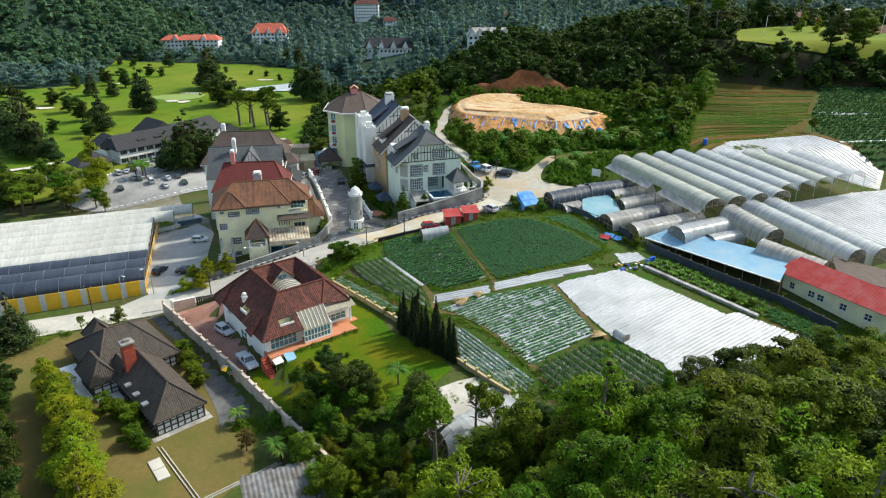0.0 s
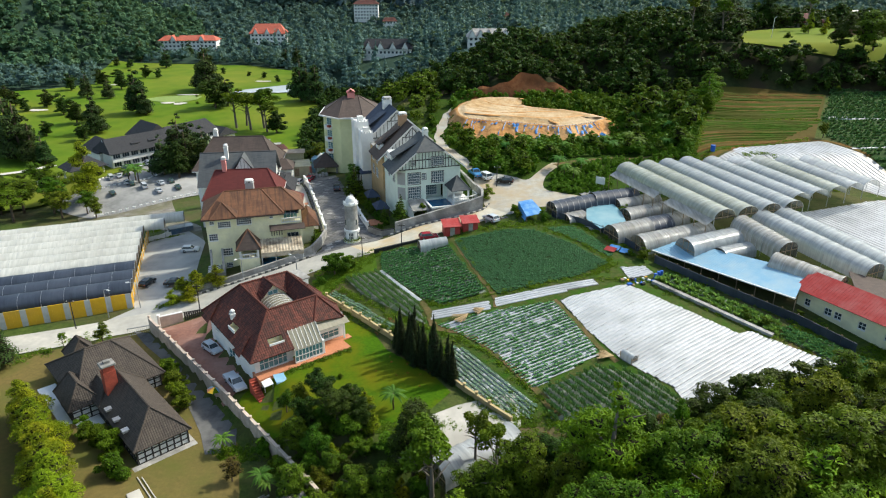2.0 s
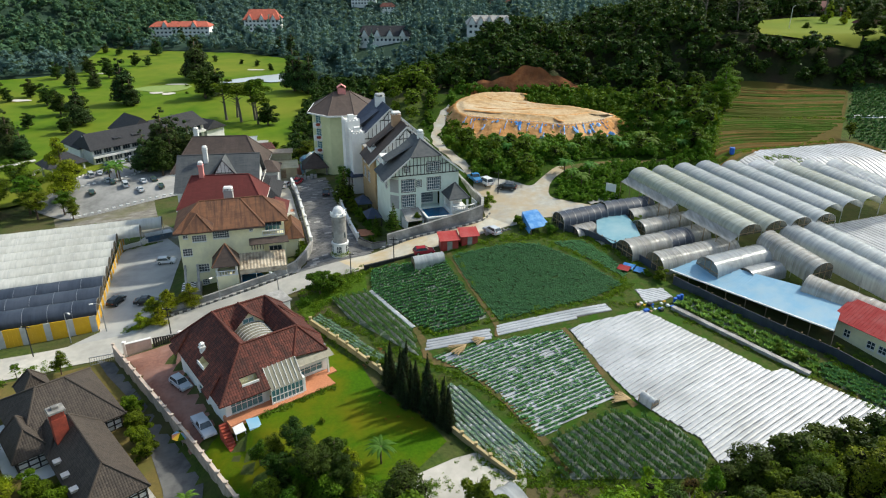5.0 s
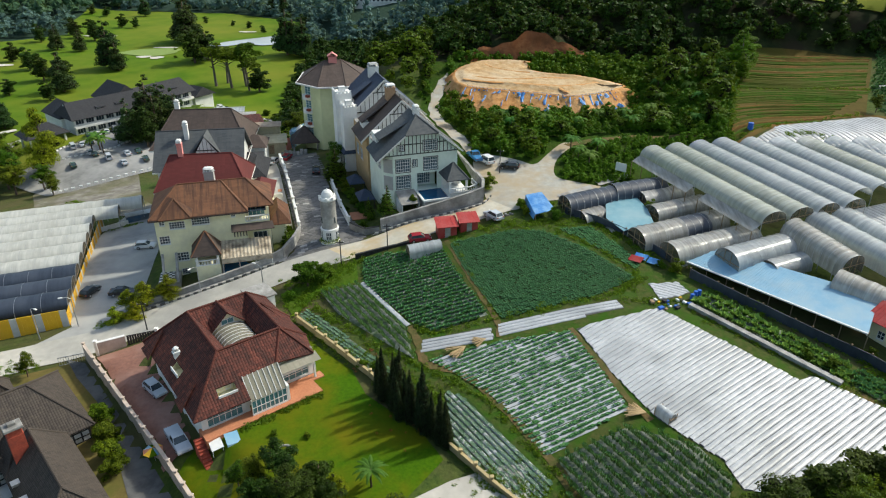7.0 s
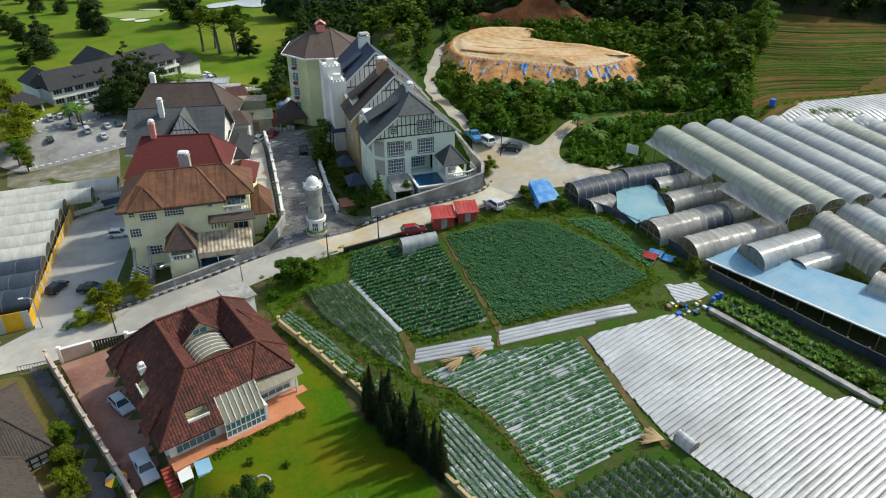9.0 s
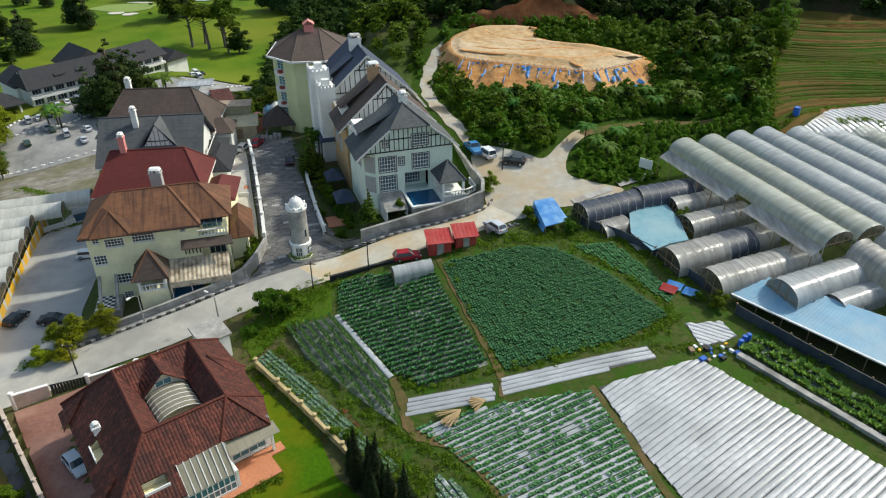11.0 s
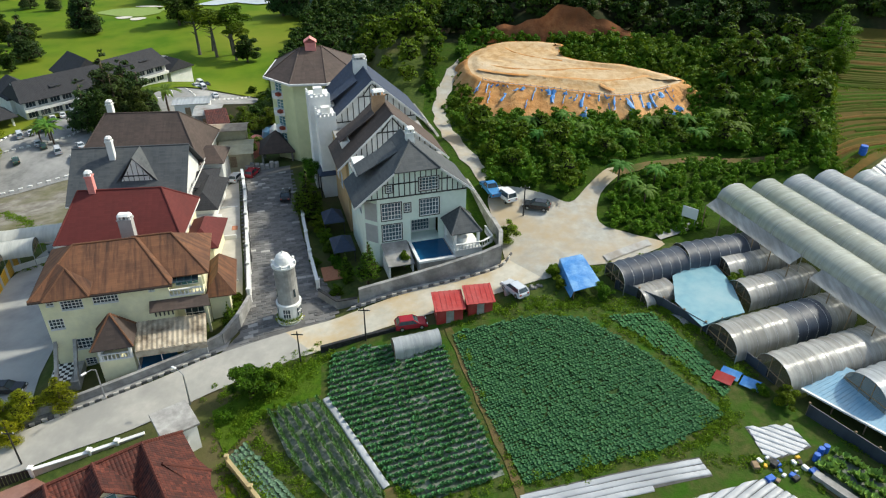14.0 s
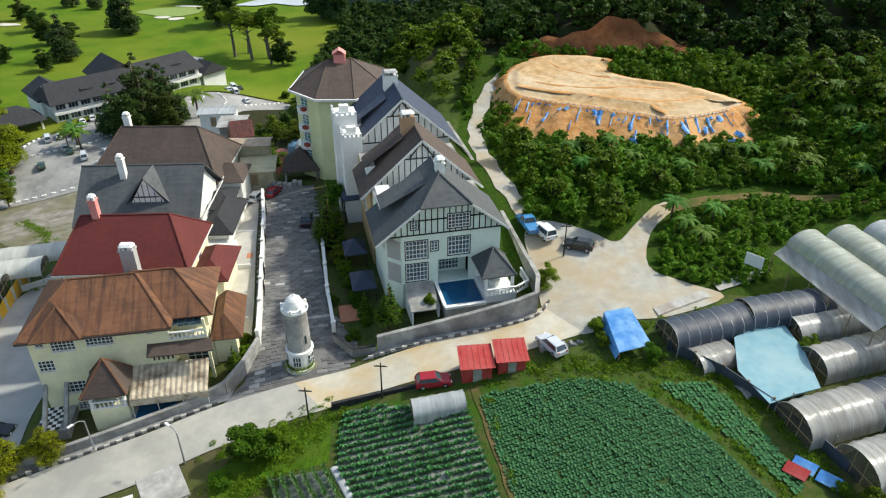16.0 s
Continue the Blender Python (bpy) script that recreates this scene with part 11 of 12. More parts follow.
for x, y, s in ((-43.6, 126.0, 0.55), (-46.8, 124.4, 0.6), (-49.4, 124.2, 0.5), (-50.6, 120.9, 0.4), (-47.6, 121.4, 0.4), (9.8, 149.2, 0.42)):
    plant("yellow", x, y, s, "low yellow-green shrub beside the lane", "shrub", 1.9)
for x, y, s in ((-59.6, 87.4, 0.85), (-57.2, 84.6, 0.9), (-55.0, 81.8, 0.95), (-52.8, 79.0, 1.0), (-50.6, 76.0, 1.0), (-48.4, 73.0, 1.05), (-46.4, 70.0, 1.05), (-44.6, 67.0, 1.05), (-42.8, 64.2, 1.0), (-41.0, 61.4, 1.0)):
    plant("yellow", x, y, s, "feathery yellow-green tree on the dry lawn", group="yellow-green trees", wide=1.6)
for x, y, s in ((-60.6, 76.6, 0.95), (-57.6, 71.6, 1.0), (-54.4, 66.8, 1.05), (-51.6, 62.2, 1.05), (-49.2, 58.4, 1.0), (-63.4, 81.6, 0.95), (-66.0, 87.0, 0.9), (-57.6, 61.4, 1.2), (-62.4, 68.2, 1.2), (-67.0, 74.6, 1.2), (-46.0, 55.0, 1.0)):
    plant("grove", x, y, s, "dark dense tree at the garden's edge")
for x, y, s in ((-72.6, 101.2, 1.35), (-76.0, 98.0, 1.2), (-79.0, 104.0, 1.1)):
    plant("pine", x, y, s, "tall dark conifer beside the lane")
plant("conifer", -21.4, 165.2, 1.05, "dense conifer beside the paved street", wide=1.2)
plant("conifer", -9.0, 143.6, 0.72, "bright conifer in the villa garden", wide=1.1, z=1.2)
plant("conifer", -12.6, 147.4, 0.5, "young dark conifer in the villa garden", wide=1.1)
plant("bush", -4.2, 145.4, 0.75, "round bush on the villa terrace", "bush", z=2.4)
plant("conifer", -26.2, 137.2, 0.5, "young conifer at the street wall")

# thicket between the garden and the near wood
tk = random.Random(33)
THICKET = [(-19, 79), (-12, 84), (-7.5, 79.5), (-2.5, 76.5), (-1.5, 66), (-8, 60), (-15, 60), (-18, 66), (-21, 73)]
ts = []
for _ in range(900):
    x, y = tk.uniform(-22, 0), tk.uniform(59, 85)
    if inside(THICKET, x, y) and all((x - a) ** 2 + (y - b) ** 2 > 4.4 for a, b in ts):
        ts.append((x, y))
for x, y in ts:
    kd = tk.choice(("bush", "bush", "broad", "olive", "tiered", "grove", "yellow"))
    lab = {"bush": "leafy green bush below the garden", "broad": "small leafy tree below the garden", "olive": "small olive-green tree below the garden", "tiered": "small bright-green tree below the garden", "grove": "dark dense small tree below the garden", "yellow": "pale feathery small tree below the garden"}[kd]
    plant(kd, x, y, tk.uniform(0.8, 1.3) if kd == "bush" else tk.uniform(0.38, 0.62), lab, "bush" if kd == "bush" else "tree", tk.uniform(0.9, 1.3), group="garden thicket")
# the near wood on the slope
rng = random.Random(12)
NEAR = [(2, 64), (10, 69), (20, 71), (30, 72), (40, 75.5), (54, 79), (72, 84), (84, 86), (70, 56), (52, 38), (0, 36), (-6, 50)]
spots = []
for _ in range(6000):
    x, y = rng.uniform(-6, 100), rng.uniform(30, 90)
    if inside(NEAR, x, y) and all((x - a) ** 2 + (y - b) ** 2 > 15.5 for a, b in spots):
        spots.append((x, y))
spots.sort(key=lambda p: -p[1])
for k, (x, y) in enumerate(spots):
    r = rng.random()
    if x > 24:
        r = 0.37 + 0.63 * r
    kd = ("grove" if rng.random() < 0.4 else "tiered" if rng.random() < 0.4 else "wood") if x > 24 and r < 0.76 else "tiered" if r < 0.36 else "wood" if r < 0.62 else "broad" if r < 0.76 else "olive" if r < 0.92 else "thin"
    s = rng.uniform(0.85, 1.7) if y < 67 else rng.uniform(0.85, 1.3) if x > 20 else rng.uniform(0.7, 1.1)
    lab = {"grove": "dense dark rounded tree on the near slope", "tiered": "tall feathery bright-green tree on the near slope", "wood": "dense dark-green forest tree on the near slope", "broad": "leafy green tree on the near slope", "olive": "olive-green tree on the near slope", "thin": "thin tree with sparse crown on the near slope"}[kd]
    plant(kd, x, y, s, lab, group="near wood", wide=rng.uniform(0.8, 1.15))
for x, y in ((16, 73.5), (27, 74), (23, 72.5), (12.5, 72.8)):
    plant("rust", x, y, 0.55, "rusty-leaved small tree at the wood's edge")

for kd, x, y, s, w, lab in (("tiered", 16.5, 60.0, 2.0, 0.95, "very tall feathery bright-green tree above the near wood"), ("tiered", 32.8, 52.4, 1.4, 1.6, "broad bright-green tree on the near slope"), ("olive", 14.1, 57.6, 1.05, 1.0, "olive-yellow bushy tree on the near slope"),
                            ("thin", -0.9, 65.1, 1.9, 1.1, "very tall thin-stemmed tree with open crown"), ("grove", 42.8, 77.4, 1.15, 1.3, "dark rounded tree at the field's edge"), ("grove", 36.6, 75.6, 1.2, 1.2, "dark rounded tree at the field's edge"), ("wood", 31.4, 73.4, 1.05, 1.2, "dense dark tree at the field's edge"), ("grove", 48.2, 78.6, 1.0, 1.3, "dark rounded tree at the field's edge"), ("tiered", 6.0, 62.0, 1.5, 0.9, "tall feathery tree on the near slope"), ("broad", 24.0, 58.0, 1.5, 1.1, "tall leafy tree on the near slope"),
                            ("tiered", 44.0, 60.0, 1.5, 1.1, "tall feathery tree on the near slope"), ("broad", 52.0, 68.0, 1.4, 1.1, "tall leafy tree on the near slope")):
    plant(kd, x, y, s, lab, group="near wood", wide=w)

# scatter templates
nrg = np.random.default_rng(77)
T_SHRUB, T_WOOD, T_FAR, T_FARTHER, T_WEED, T_SPIRE = [], [], [], [], [], []
for v in range(5):
    lobes = crown_lobes(nrg, 1.0, 1.3, 0.0, 6)
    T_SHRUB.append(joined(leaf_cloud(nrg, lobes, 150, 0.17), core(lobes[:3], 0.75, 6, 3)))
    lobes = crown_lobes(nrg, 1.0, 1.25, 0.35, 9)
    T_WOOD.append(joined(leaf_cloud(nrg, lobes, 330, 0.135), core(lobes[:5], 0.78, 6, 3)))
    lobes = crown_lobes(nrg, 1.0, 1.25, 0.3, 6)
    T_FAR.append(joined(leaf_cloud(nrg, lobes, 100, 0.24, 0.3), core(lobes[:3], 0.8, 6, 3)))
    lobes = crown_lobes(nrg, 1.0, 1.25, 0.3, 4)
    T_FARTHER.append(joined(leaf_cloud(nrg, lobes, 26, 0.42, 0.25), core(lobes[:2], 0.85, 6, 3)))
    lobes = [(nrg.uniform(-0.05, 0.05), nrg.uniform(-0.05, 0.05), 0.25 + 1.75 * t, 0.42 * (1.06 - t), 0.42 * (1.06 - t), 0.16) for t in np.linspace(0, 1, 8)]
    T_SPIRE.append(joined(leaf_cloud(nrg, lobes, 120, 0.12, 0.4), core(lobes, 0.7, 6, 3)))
    lobes = [(0, 0, 0.2, 1.0, 1.0, 0.45)]
    T_WEED.append(leaf_cloud(nrg, lobes, 26, 0.3, 0.8, -0.6))


def spread(poly, dist, seed, tries=None, keep=None):
    """Random spots in a polygon, at least dist apart."""
    rr = random.Random(seed)
    xs, ys = [p[0] for p in poly], [p[1] for p in poly]
    cell, out = {}, []
    area = (max(xs) - min(xs)) * (max(ys) - min(ys))
    for _ in range(tries or int(area / dist ** 2 * 6)):
        x, y = rr.uniform(min(xs), max(xs)), rr.uniform(min(ys), max(ys))
        i, j = int(x / dist), int(y / dist)
        if not inside(poly, x, y) or (keep and not keep(x, y)):
            continue
        if any((x - a) ** 2 + (y - b) ** 2 < dist * dist for di in (-1, 0, 1) for dj in (-1, 0, 1) for a, b in cell.get((i + di, j + dj), ())):
            continue
        cell.setdefault((i, j), []).append((x, y))
        out.append((x, y, None, rr.uniform(0.7, 1.35)))
    return out


def off_mound(x, y):
    if 50 < x < 70 and abs(y - 206.4 + (x - 51) * 0.35) < 3.2:
        return False
    return not inside(RIM, x, y) and not (5 < x < 47 and lerp(189.0, 191.0, sst(34, 46, x)) < y < 202) and not (x < 3.0 and abs(x - 1.2) < 3.2 and y > 172) and not (3 < x < 42 and 217 < y < 221)


SCRUB = [(8.2, 162.4), (11, 163), (16.5, 161.4), (19.6, 159.8), (22.6, 164), (27, 169), (34, 172), (44, 174), (56, 169), (59.4, 166), (71, 193), (83, 220), (72, 217), (58, 216), (50, 221), (30, 224), (-2, 226), (-4, 205), (3, 186), (6, 174)]
pts = spread(SCRUB, 1.75, 31, keep=off_mound)
scatter("scrub", pts, T_SHRUB, 1.75, M_BUSH, "dense green scrub on the slope below the clay platform", "bushes", 0.3, 31, core_shade=False)
pts = spread(SCRUB, 4.6, 32, keep=lambda x, y: off_mound(x, y) and (y < 182 or x > 52 or x < 0))
scatter("scrub", pts, T_WOOD, 2.7, M_LEAF, "taller leafy bushes in the scrub", "bushes", 0.3, 32)
rim = random.Random(77)
pts = []
for k in range(150):
    i = rim.randrange(NM)
    if mound_top[i][1] > 204:
        continue
    r = rim.uniform(6.6, 9.5)
    x, y = mound_top[i][0] + out_dir[i].x * r, mound_top[i][1] + out_dir[i].y * r
    pts.append((x, y, max(platform_z(mound_top[i][1]) - 0.58 * r - 0.3, gz(x, y)) - 0.2, rim.uniform(0.6, 1.3)))
scatter("scrub", pts, T_SHRUB, 1.05, M_BUSH, "green bushes creeping up the foot of the clay bank", "bushes", 0.3, 51, core_shade=False)
scatter("scrub", spread([(1.6, 190), (6.5, 187), (9, 192), (5.6, 198.5), (3.2, 203), (2.2, 200)], 1.3, 52), T_SHRUB, 1.5, M_BUSH, "green bushes beside the clay bank", "bushes", 0.3, 52, core_shade=False)
LOWSCRUB = [(24.0, 152), (28, 150), (33, 149.6), (38, 152), (39, 158), (46, 163.5), (56, 165.2), (60, 161.6), (61, 166), (56, 169.4), (50, 167.6), (42, 169.2), (34, 166.6), (28, 163.2), (25.6, 158)]
scatter("scrub", spread(LOWSCRUB, 1.05, 33), T_SHRUB, 0.95, M_BUSH, "low bright scrub beside the dirt track", "bushes", 0.3, 33, core_shade=False)
scatter("scrub", spread([(27, 211), (40, 208), (48, 198), (54, 206), (50, 220), (28, 221)], 1.6, 45), T_SHRUB, 2.2, M_BUSH, "scrub on the cut slope behind the platform", "bushes", 0.3, 45, core_shade=False)
FOREST = [(-60, 262), (-10, 228), (0, 227), (6, 227), (42, 228), (52, 221), (72, 219), (84, 225), (102, 222), (119, 219), (150, 218), (215, 224), (215, 233), (180, 229), (141, 226), (118, 229.5), (96, 234), (102, 255), (112, 279), (136, 294), (222, 300), (250, 334), (250, 420), (-70, 420), (-66, 330)]
scatter("woodland", spread(FOREST, 4.3, 34), T_WOOD, 3.7, M_LEAFDARK, "dark forest on the hill behind the clay platform", "woodland", 0.3, 34)
scatter("woodland", spread([(-20, 202), (-6, 203), (-3, 222), (-4, 245), (-40, 262), (-62, 290), (-60, 262), (-36, 230)], 3.8, 35), T_WOOD, 2.9, M_LEAF, "leafy wood behind the villas", "woodland", 0.3, 35)


scatter("undergrowth", spread(FOREST, 4.2, 44), T_SHRUB, 2.6, M_LEAFDARK, "dark undergrowth of the hill forest", "bushes", 0.35, 44)


def cone(x, y):
    return abs(x) < y * 0.70 + 60 and not inside(GOLF, x, y)


def clear_of_hotels(x, y):
    for hx, hy, w in ((-222, 618, 34), (-160, 645, 22), (-38, 486, 20), (33, 460, 20), (-86, 805, 20), (53, 660, 14), (-325, 890, 20), (-160, 975, 34), (-435, 985, 40)):
        if abs(x - hx) < w and hy - 30 < y < hy + 18:
            return False
    return cone(x, y)


FARW = [(-620, 330), (-340, 300), (-300, 396), (-292, 426), (-252, 444), (-232, 464), (-254, 516), (-265, 570), (-150, 552), (-92, 512), (-70, 420), (420, 420), (760, 760), (760, 860), (-760, 860)]
far_spots = spread(FARW, 7.4, 36, keep=clear_of_hotels)
on_hill = lambda p: math.hypot((p[0] + 430) / 190, (p[1] - 650) / 170) < 1.12
# haze over these far woods is in their leaf colours
scatter("woodland", [p for p in far_spots if on_hill(p)], T_FAR, 6.6, M_LEAFHILLHAZE, "dark green forest on the hill beyond the golf course", "woodland", 0.35, 36, core_shade=False)
scatter("woodland", [p for p in far_spots if not on_hill(p)], T_FAR, 5.8, M_LEAFFARHAZE, "far wooded valley sides", "woodland", 0.35, 46, core_shade=False)
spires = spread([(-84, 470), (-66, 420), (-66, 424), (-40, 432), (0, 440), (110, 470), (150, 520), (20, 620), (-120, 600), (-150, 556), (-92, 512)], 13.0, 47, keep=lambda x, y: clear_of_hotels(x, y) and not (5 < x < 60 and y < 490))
scatter("woodland", spires, T_SPIRE, 9.5, M_LEAFFARHAZE, "tall narrow conifers standing out of the valley woods", "woodland", 0.3, 47, core_shade=False)
scatter("woodland", spread([(-900, 860), (900, 860), (1500, 1700), (-1500, 1700)], 15, 37, keep=clear_of_hotels), T_FARTHER, 13.5, M_LEAFHAZE, "wooded far hills", "woodland", 0.3, 37, core_shade=False)
scatter("woodland", spread([(-330, 300), (-250, 262), (-190, 215), (-160, 190), (-230, 120), (-420, 180), (-520, 330)], 7.0, 38), T_FAR, 5.4, M_LEAFDARK, "woods left of the golf course", "woodland", 0.3, 38, core_shade=False)
scatter("undergrowth", spread(NEAR, 2.1, 39), T_SHRUB, 1.7, M_LEAFDARK, "tangled undergrowth of the near wood", "bushes", 0.4, 39)
# weeds and long grass along edges
EDGE = []
for line, w in (([(-24, 125.5), (-19, 127.8), (-14, 130.6)], 2.2), ([(-22, 119.5), (-18.6, 124), (-13, 130.6)], 2.4), ([(-20.4, 115.5), (-14.6, 110.4), (-7.4, 104.8), (-2.6, 100.4), (1.2, 96.2)], 1.8), ([(-19.6, 119.8), (-14.8, 115.2), (-7, 108), (-2.2, 104), (6, 97.6), (14, 84.4)], 0.8),
                ([(9.6, 111.2), (26, 114.8), (31, 118.4)], 1.0), ([(-2.4, 111.6), (0.4, 109.8), (8.6, 111.8)], 0.9), ([(2, 134.6), (12, 136.0), (19, 135.6), (27, 134.6), (31, 130.5), (34, 122.5)], 1.6), ([(19.6, 133.4), (26, 127), (31, 119)], 0.7),
                ([(36, 110.4), (44, 102), (49.4, 95.4), (58, 86)], 0.9), ([(5.4, 85), (12, 80), (30, 77.4), (44, 79.4), (58, 84.5), (64, 92)], 2.6), ([(40, 117), (47, 109), (56, 99.4)], 1.3), ([(52, 94.4), (58, 99)], 2.2),
                ([(3.4, 132.6), (6, 122.4), (9.2, 111)], 0.25), ([(-66, 109.2), (-58, 111.2)], 1.2), ([(-54, 121), (-49, 122.4)], 1.2), ([(-76, 176), (-88, 192), (-100, 202)], 1.5), ([(-72, 164), (-66, 168)], 0.8), ([(20, 141.6), (30, 145)], 0.8), ([(27, 113), (31, 112.4), (36.6, 111.6)], 0.8),
                ([(3.4, 204), (2.6, 190), (6, 176), (10, 166)], 1.6), ([(60, 163), (70, 168), (80, 171), (93, 174.5)], 0.7), ([(71.5, 191.4), (86, 190.6), (102, 190.8)], 0.8), ([(60, 164), (71, 191), (85, 222)], 1.0), (STRAWLINE, 1.0), ([(-30, 80), (-24.6, 79.6), (-10, 79.2), (2, 80)], 1.8), ([(-105, 94), (-84, 99), (-66, 106)], 2.0)):
    L = sum(math.dist(a, b) for a, b in zip(line, line[1:]))
    for _ in range(int(L * w * 7)):
        t = rng.uniform(0, len(line) - 1.001)
        a, b = Vector(line[int(t)]), Vector(line[int(t) + 1])
        p = a.lerp(b, t % 1)
        EDGE.append((p.x + rng.gauss(0, w * 0.5), p.y + rng.gauss(0, w * 0.5), None, rng.uniform(0.6, 1.4)))
scatter("weeds", EDGE, T_WEED, 0.36, M_GRASSBLADE, "rank grass and weeds along plots and walls", "grass", 0.3, 40)
flow = [(-8.8 + rng.gauss(0, 1.2), 105.4 + rng.gauss(0, 1.0), None, rng.uniform(0.3, 0.6)) for _ in range(20)] + [(-4.6 + rng.gauss(0, 2.2), 95.0 + rng.gauss(0, 2.0), -4.0, rng.uniform(0.3, 0.5)) for _ in range(24)]
scatter("flowers", flow, T_WEED, 0.5, M_FLOWER, "red garden flowers along the fence", "flowers", 0.3, 41)
hedge = [(x + rng.gauss(0, 0.25), y + rng.gauss(0, 0.25), None, rng.uniform(0.7, 1.1)) for x, y in [(lerp(-22.6, -14.0, k / 40), lerp(92.6, 99.4, k / 40)) for k in range(41)]]
scatter("hedge", hedge, T_WEED, 0.55, M_LEAF, "low clipped hedge before the terrace", "hedge", 0.2, 42)
tub = [(-18.6 + 1.7 * math.cos(a), 138.2 + 1.75 * math.sin(a), gz(-18.6, 138.4) + 0.3, 0.55) for a in np.linspace(math.pi * 1.05, math.pi * 1.95, 14)]
scatter("tub_plants", tub, T_WEED, 0.6, M_LEAFYELLOW, "bright green plants in the tower's planter", "plants", 0.2, 43)


# ---- tree ferns and palms ----
def frond_mesh(n, length, droop, width, mat, seed):
    rr = random.Random(seed)
    g = Geo()
    for k in range(n):
        a = 2 * math.pi * k / n + rr.uniform(-0.2, 0.2)
        prev = None
        up = rr.uniform(0.5, 0.9)
        for j in range(6):
            t = j / 5
            r, z = length * t, length * (up * t - droop * t * t)
            w = width * (0.35 + 1.3 * t) * (1 - t) * 2.0 + 0.03
            c, s = math.cos(a), math.sin(a)
            row = [(c * r + s * w, s * r - c * w, z - w * 0.3), (c * r, s * r, z), (c * r - s * w, s * r + c * w, z - w * 0.3)]
            if prev:
                g.face([prev[0], prev[1], row[1], row[0]])
                g.face([prev[1], prev[2], row[2], row[1]])
            prev = row
    return g.mesh("fronds", mat)


FERN = [frond_mesh(13, 2.3, 0.95, 0.34, M_FERN, s) for s in (1, 2, 3)]
g = Geo()
g.tube([(0, 0, -1), (0.1, 0, 1.4), (0.05, 0.05, 3.0)], [0.16, 0.12, 0.1], 7)
FERN_TRUNK = g.mesh("trunk", M_BARK, True)


def fern_tree(x, y, s, label, group, mesh=None, category="tree fern"):
    h = thing("tree_fern" if category == "tree fern" else "palm", label, category, (0, 0, 0), 0, group)
    rr = random.Random(int(x * 31 + y * 7))
    h.matrix_world = pose(x, y, gz(x, y), 0, 0, rr.uniform(0, 360)) @ Matrix.Diagonal((s, s, s, 1))
    part("trunk", FERN_TRUNK, None, h)
    part("fronds", mesh or FERN[rr.randrange(3)], None, h, "", pose(0.05, 0.05, 2.95))


for k, (x, y, _, s) in enumerate(spread([(12, 170), (30, 174), (56, 172), (70, 196), (76, 210), (60, 210), (50, 192), (44, 186), (14, 186)], 6.0, 51, keep=off_mound)):
    fern_tree(x, y, 0.6 + 0.35 * s, "bright green tree fern in the scrub", "tree ferns")
for x, y, s in ((27.5, 163.5, 1.0), (28.6, 160.0, 0.9), (30.2, 157.5, 0.9), (33.0, 163.0, 0.9), (-66.0, 62.5, 1.6), (-62.5, 58.5, 1.5)):
    fern_tree(x, y, s, "bright green tree fern by the track", "tree ferns")
PALM = frond_mesh(14, 2.3, 0.8, 0.24, M_FERN, 9)
for x, y, s in ((-6.4, 83.6, 0.9), (-29.2, 80.4, 0.7), (-22.2, 73.2, 0.8), (-21.2, 72.2, 0.7), (-110.3, 243.0, 1.9), (-108.4, 241.2, 1.7), (-112.0, 241.4, 1.6), (-90.5, 265.2, 2.4), (-86.4, 268.0, 2.4)):
    fern_tree(x, y, s, "small palm with arching fronds", "palms", PALM, "palm")

# ---- trees round the clubhouse and the golf course ----
rng = random.Random(21)
GOLF_TREES = [(-178, 288, 26.5), (-186, 296, 27.0), (-196, 306, 19.0), (-201, 308, 22.0), (-171, 284, 18.5), (-165, 282, 13.0), (-169, 336, 18.5), (-211, 416, 15.0), (-197, 413, 12.0), (-164, 376, 24.0), (-159, 372, 15.0), (-209, 536, 15.0),
              (-146, 434, 27.0), (-144, 438, 24.5), (-150, 442, 20.0), (-82, 405, 25.5), (-78, 407, 20.0), (-73, 400, 22.0), (-120, 544, 14.0), (-111, 544, 16.0), (-218, 614, 13.0), (-244, 575, 17.0), (-160, 586, 11.5)]
for x, y, hh in GOLF_TREES:
    plant("dark", x, y, hh / 6.9, "tall dark irregular conifer on the golf course", "tree", 0.8 + 0.25 * rng.random(), group="golf course trees")
for x, y, hh in ((-187, 354, 12.0), (-203, 372, 11.5), (-221, 389, 10.0), (-202, 442, 12.5), (-231, 437, 10.5), (-236, 486, 7.0), (-250, 544, 7.5), (-236, 536, 7.5), (-205, 487, 9.0), (-196, 487, 7.0), (-126, 387, 17.0), (-121, 393, 16.0), (-81, 336, 11.5), (-123, 487, 5.0), (-136, 496, 4.0),
                 (-157, 507, 5.0), (-101, 481, 6.0), (-240, 392, 9.0), (-250, 400, 10.0), (-262, 410, 10.0), (-228, 380, 8.0), (-180, 360, 9.0), (-216, 450, 10.0), (-224, 460, 9.0), (-110, 470, 5.0), (-95, 476, 6.0), (-88, 488, 8.0), (-168, 322, 9.0), (-190, 330, 8.0)):
    plant("grove", x, y, hh / 7, "dense rounded dark tree on the golf course", "tree", 1.25, group="golf course trees")
for x, y, hh in ((-103, 345, 18.5), (-95, 342, 18.5), (-89, 345, 20.0), (-99, 350, 17.0), (-86, 338, 15.0)):
    plant("thin", x, y, hh / 7, "tall slender tree with high dark crown", "tree", 1.55, group="golf course trees")
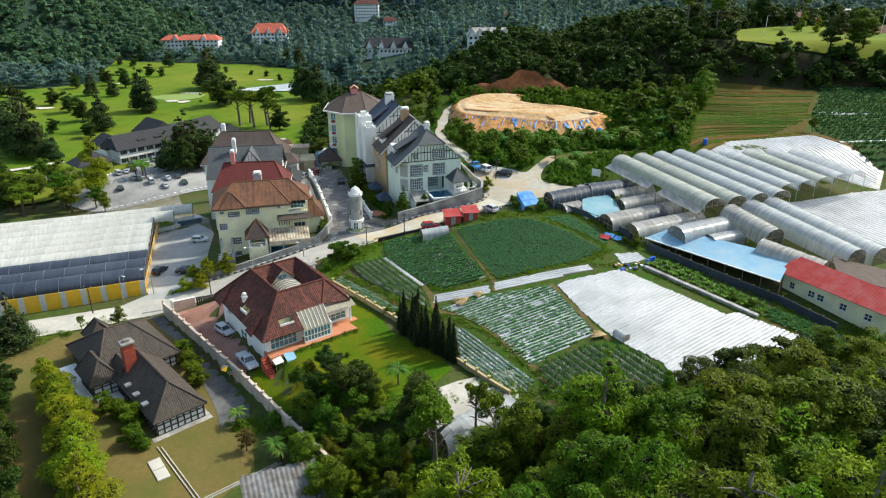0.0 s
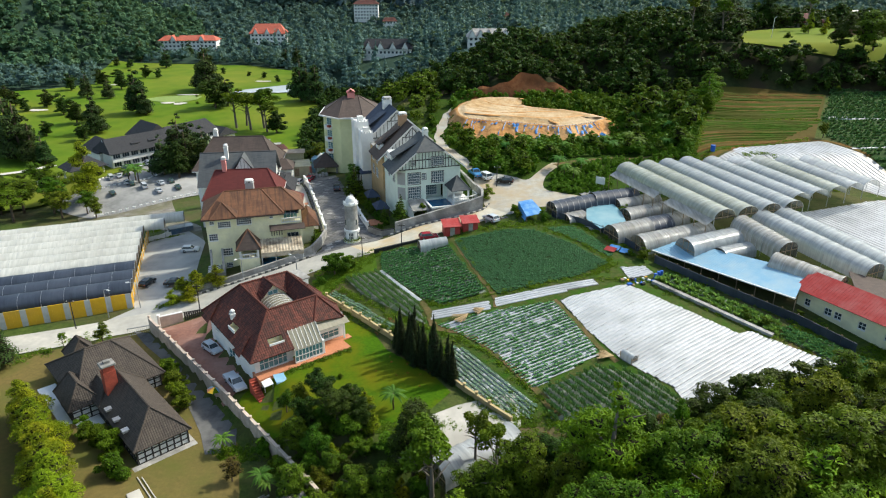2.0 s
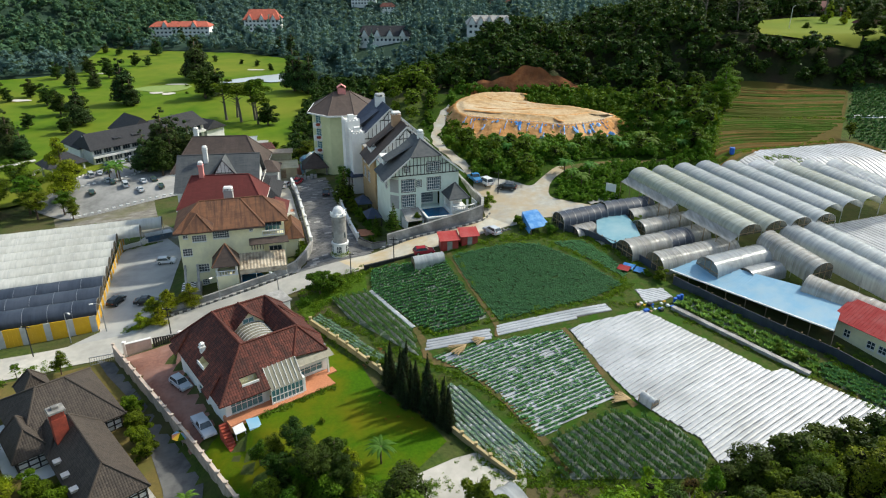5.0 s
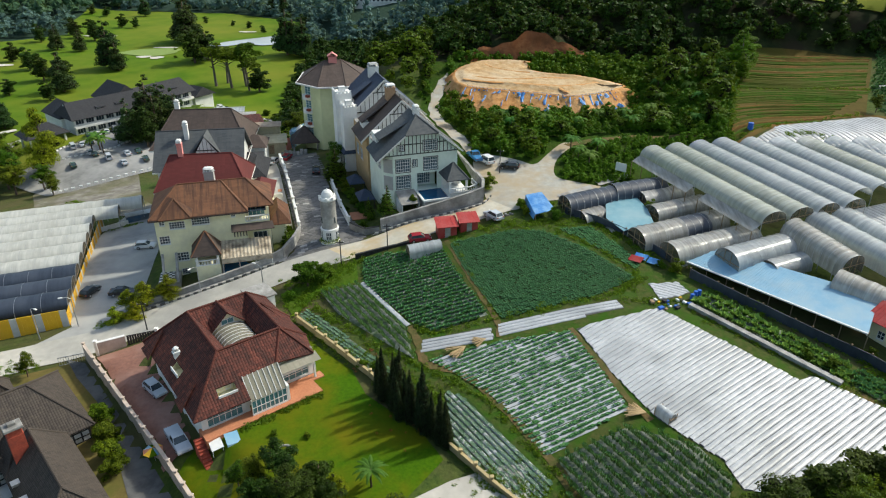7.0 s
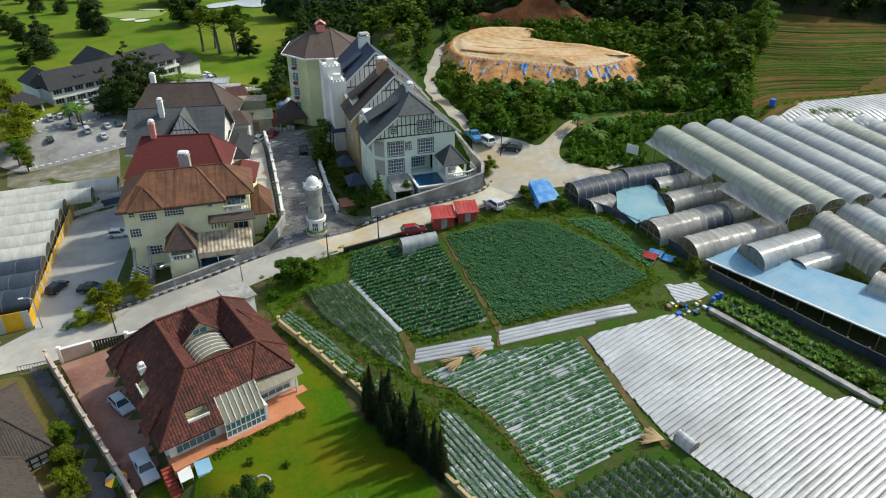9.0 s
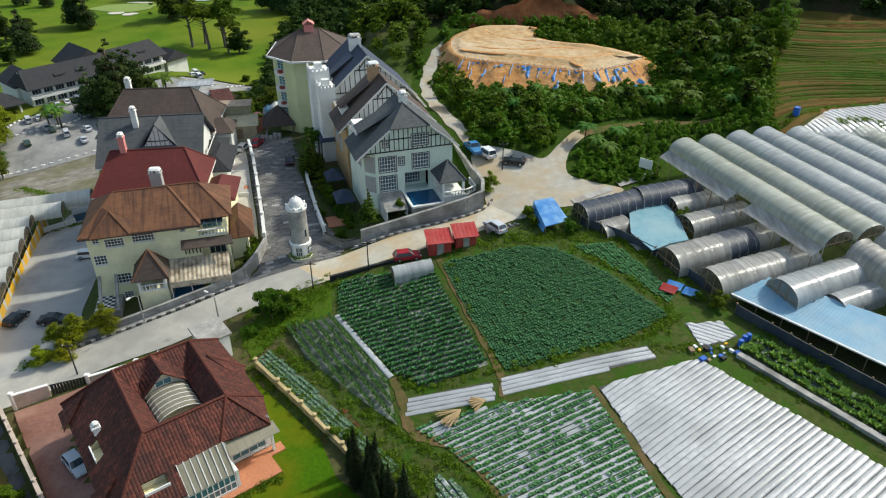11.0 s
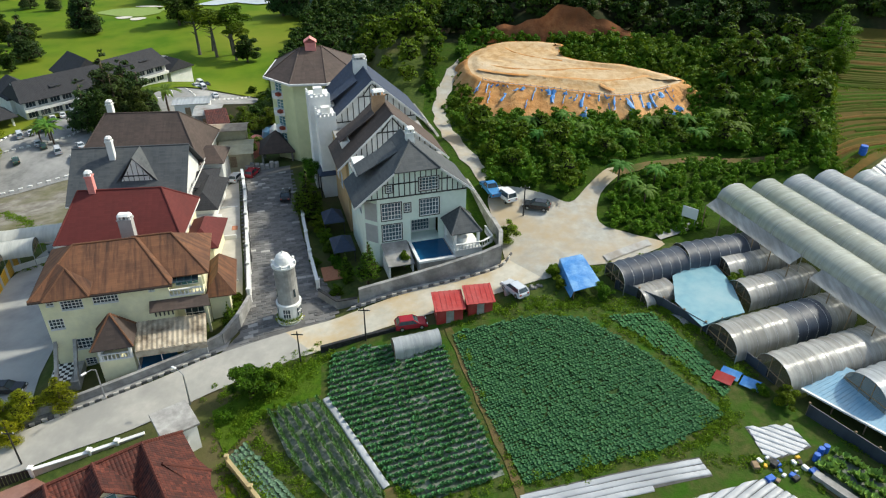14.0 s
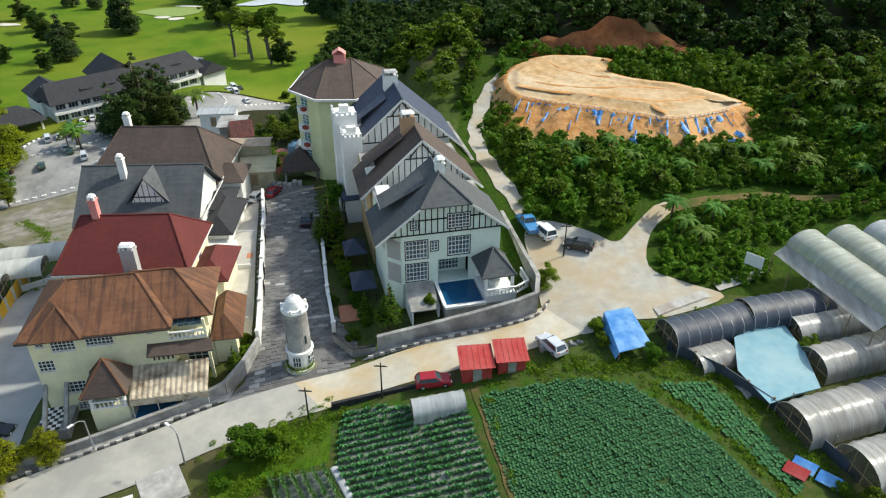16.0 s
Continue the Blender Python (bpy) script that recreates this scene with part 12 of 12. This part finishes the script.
for x, y, hh in ((-99.6, 258.5, 23.5), (-99.6, 270.7, 18.5), (-106.2, 270.7, 17.5), (-94.9, 253.8, 20.0), (-91.2, 262.3, 18.0), (-103.4, 251.9, 17.0), (-95.9, 246.3, 15.0), (-88.4, 251.9, 14.0), (-146.6, 218.1, 12.0), (-152.3, 225.6, 14.0), (-159.8, 235, 15.0), (-165.4, 246.3, 16.0)):
    plant("dark" if hh > 16 else "grove", x, y, hh / 8, "dense dark tree near the clubhouse", "tree", 1.0, group="clubhouse trees")
for x, y, hh, kd in ((-141, 223.7, 14.0, "broad"), (-133.5, 231.2, 14.0, "broad"), (-121.3, 229.4, 20.5, "yellow"), (-147.6, 246.3, 11.0, "broad"), (-147.6, 221.8, 13.0, "broad"), (-129.7, 221.8, 13.0, "broad"), (-124.1, 216.2, 11.0, "olive"), (-139.1, 214.3, 14.0, "broad"), (-116.6, 218.1, 8.0, "broad"), (-110.9, 212.4, 7.0, "olive"),
                     (-63.9, 231.2, 8.0, "wood"), (-58.3, 223.7, 11.0, "broad"), (-54.5, 212.4, 9.0, "broad"), (-48.9, 201.2, 8.0, "broad"), (-41.4, 199.3, 8.0, "broad"), (-37.6, 208.7, 9.0, "broad"), (-56.4, 246.3, 11.0, "broad"), (-50.8, 263.2, 12.0, "wood"), (-47, 282, 13.0, "wood")):
    plant(kd, x, y, hh / 8, "leafy green tree beside the club road", "tree", 1.15, group="clubhouse trees")
for x, y, s in ((-74, 242, 1.1), (-80, 236, 1.4), (-72, 232, 1.5), (-66, 226, 1.4), (-76, 224, 1.3), (-64, 292, 1.3), (-70, 300, 1.3), (-84, 246, 1.2), (-70, 218, 1.2), (-62, 214, 1.1), (-56, 206, 1.0), (-128, 392, 0.9), (-140, 398, 0.7), (-146, 416, 0.8), (-134, 414, 0.6)):
    plant("bush", x, y, s, "rounded green bush near the clubhouse", "bush", group="clubhouse bushes")
# trees on the hilltop lawn and beside it
for x, y, s, kd in ((101, 262, 2.2, "pine"), (105, 270, 2.6, "pine"), (98, 254, 2.0, "pine"), (94, 246, 1.9, "thin"), (90, 258, 2.4, "dark"), (84, 248, 2.2, "thin"), (126, 231, 1.7, "wood"), (133, 230, 1.9, "wood"), (138, 233, 1.5, "olive"), (119, 252, 0.9, "bush"), (134, 268, 1.0, "yellow"), (138, 264, 0.8, "yellow"), (150, 230, 1.3, "wood"), (152, 256, 0.7, "bush"), (157, 233, 1.3, "grove"), (140, 282, 2.0, "thin"), (130, 294, 1.8, "wood"),
                    (76.0, 203.0, 1.25, "tiered"), (78.6, 208.0, 1.3, "broad"), (74.2, 197.0, 0.9, "tiered"), (95.6, 175.4, 0.5, "broad"), (99, 183, 0.4, "bush")):
    plant(kd, x, y, s, "tree beside the hilltop lawn", "tree", group="hilltop trees")
plant("broad", -22.9, 174.6, 0.75, "leafy green tree beside the paved street")


# ---- street slabs ----
def slab_mesh(w, d, seed):
    rr = random.Random(seed)
    g = Geo()
    j = [rr.uniform(-0.04, 0.04) for _ in range(8)]
    lo = [(-w / 2 + j[0], -d / 2 + j[1]), (w / 2 + j[2], -d / 2 + j[3]), (w / 2 + j[4], d / 2 + j[5]), (-w / 2 + j[6], d / 2 + j[7])]
    hi = [(x * 0.95, y * 0.93) for x, y in lo]
    g.face([(x, y, 0.06) for x, y in hi])
    for k in range(4):
        m = (k + 1) % 4
        g.face([(*lo[k], 0.0), (*lo[m], 0.0), (*hi[m], 0.06), (*hi[k], 0.06)])
    return g


SLABS = [slab_mesh(1.25, 0.62, s).mesh("slab", M_SLABS) for s in range(5)]
rr = random.Random(17)
spots = []
AX = radians(107)
ca, sa_ = math.cos(AX), math.sin(AX)
for i in range(-12, 70):
    for j in range(-14, 14):
        u, v = i * 0.66, (j + 0.5 * (i % 2)) * 1.3
        x, y = -19.5 + ca * u - sa_ * v, 138.0 + sa_ * u + ca * v
        if inside(STREET, x, y) and y > 132.4 + (x + 27.5) * 0.376 and math.hypot(x + 18.6, y - 138.4) > 2.6 and rr.random() < 0.9:
            spots.append((x, y))
spots.sort(key=lambda p: p[1])
for x, y in spots[:300]:
    e = 0.6
    nx_s, ny_s = (gz(x - e, y) - gz(x + e, y)) / (2 * e), (gz(x, y - e) - gz(x, y + e)) / (2 * e)
    ob = part("slab", SLABS[rr.randrange(5)], None, STREET_SHEET)
    up_ = Vector((nx_s, ny_s, 1)).normalized()
    along = Vector((math.cos(radians(17 + rr.uniform(-1.5, 1.5))), math.sin(radians(17)), 0)) * rr.choice((-1, 1))
    side_ = up_.cross(along).normalized()
    ob.matrix_basis = Matrix.Translation((x, y, gz(x, y) + 0.105)) @ Matrix((side_.cross(up_), side_, up_)).transposed().to_4x4()
g = Geo()
for x, y in spots[300:]:
    q = slab_mesh(1.25, 0.62, rr.randrange(99))
    m = Matrix.Translation((x, y, gz(x, y) + 0.105)) @ pose(0, 0, 0, 0, 0, 17 + rr.uniform(-1.5, 1.5))
    for f in q.f:
        g.face([tuple(m @ Vector(q.v[k])) for k in f])
tagged(part("slabs", g, M_SLABS), "worn grey stone slabs of the far street", "paving", "", "stuff")
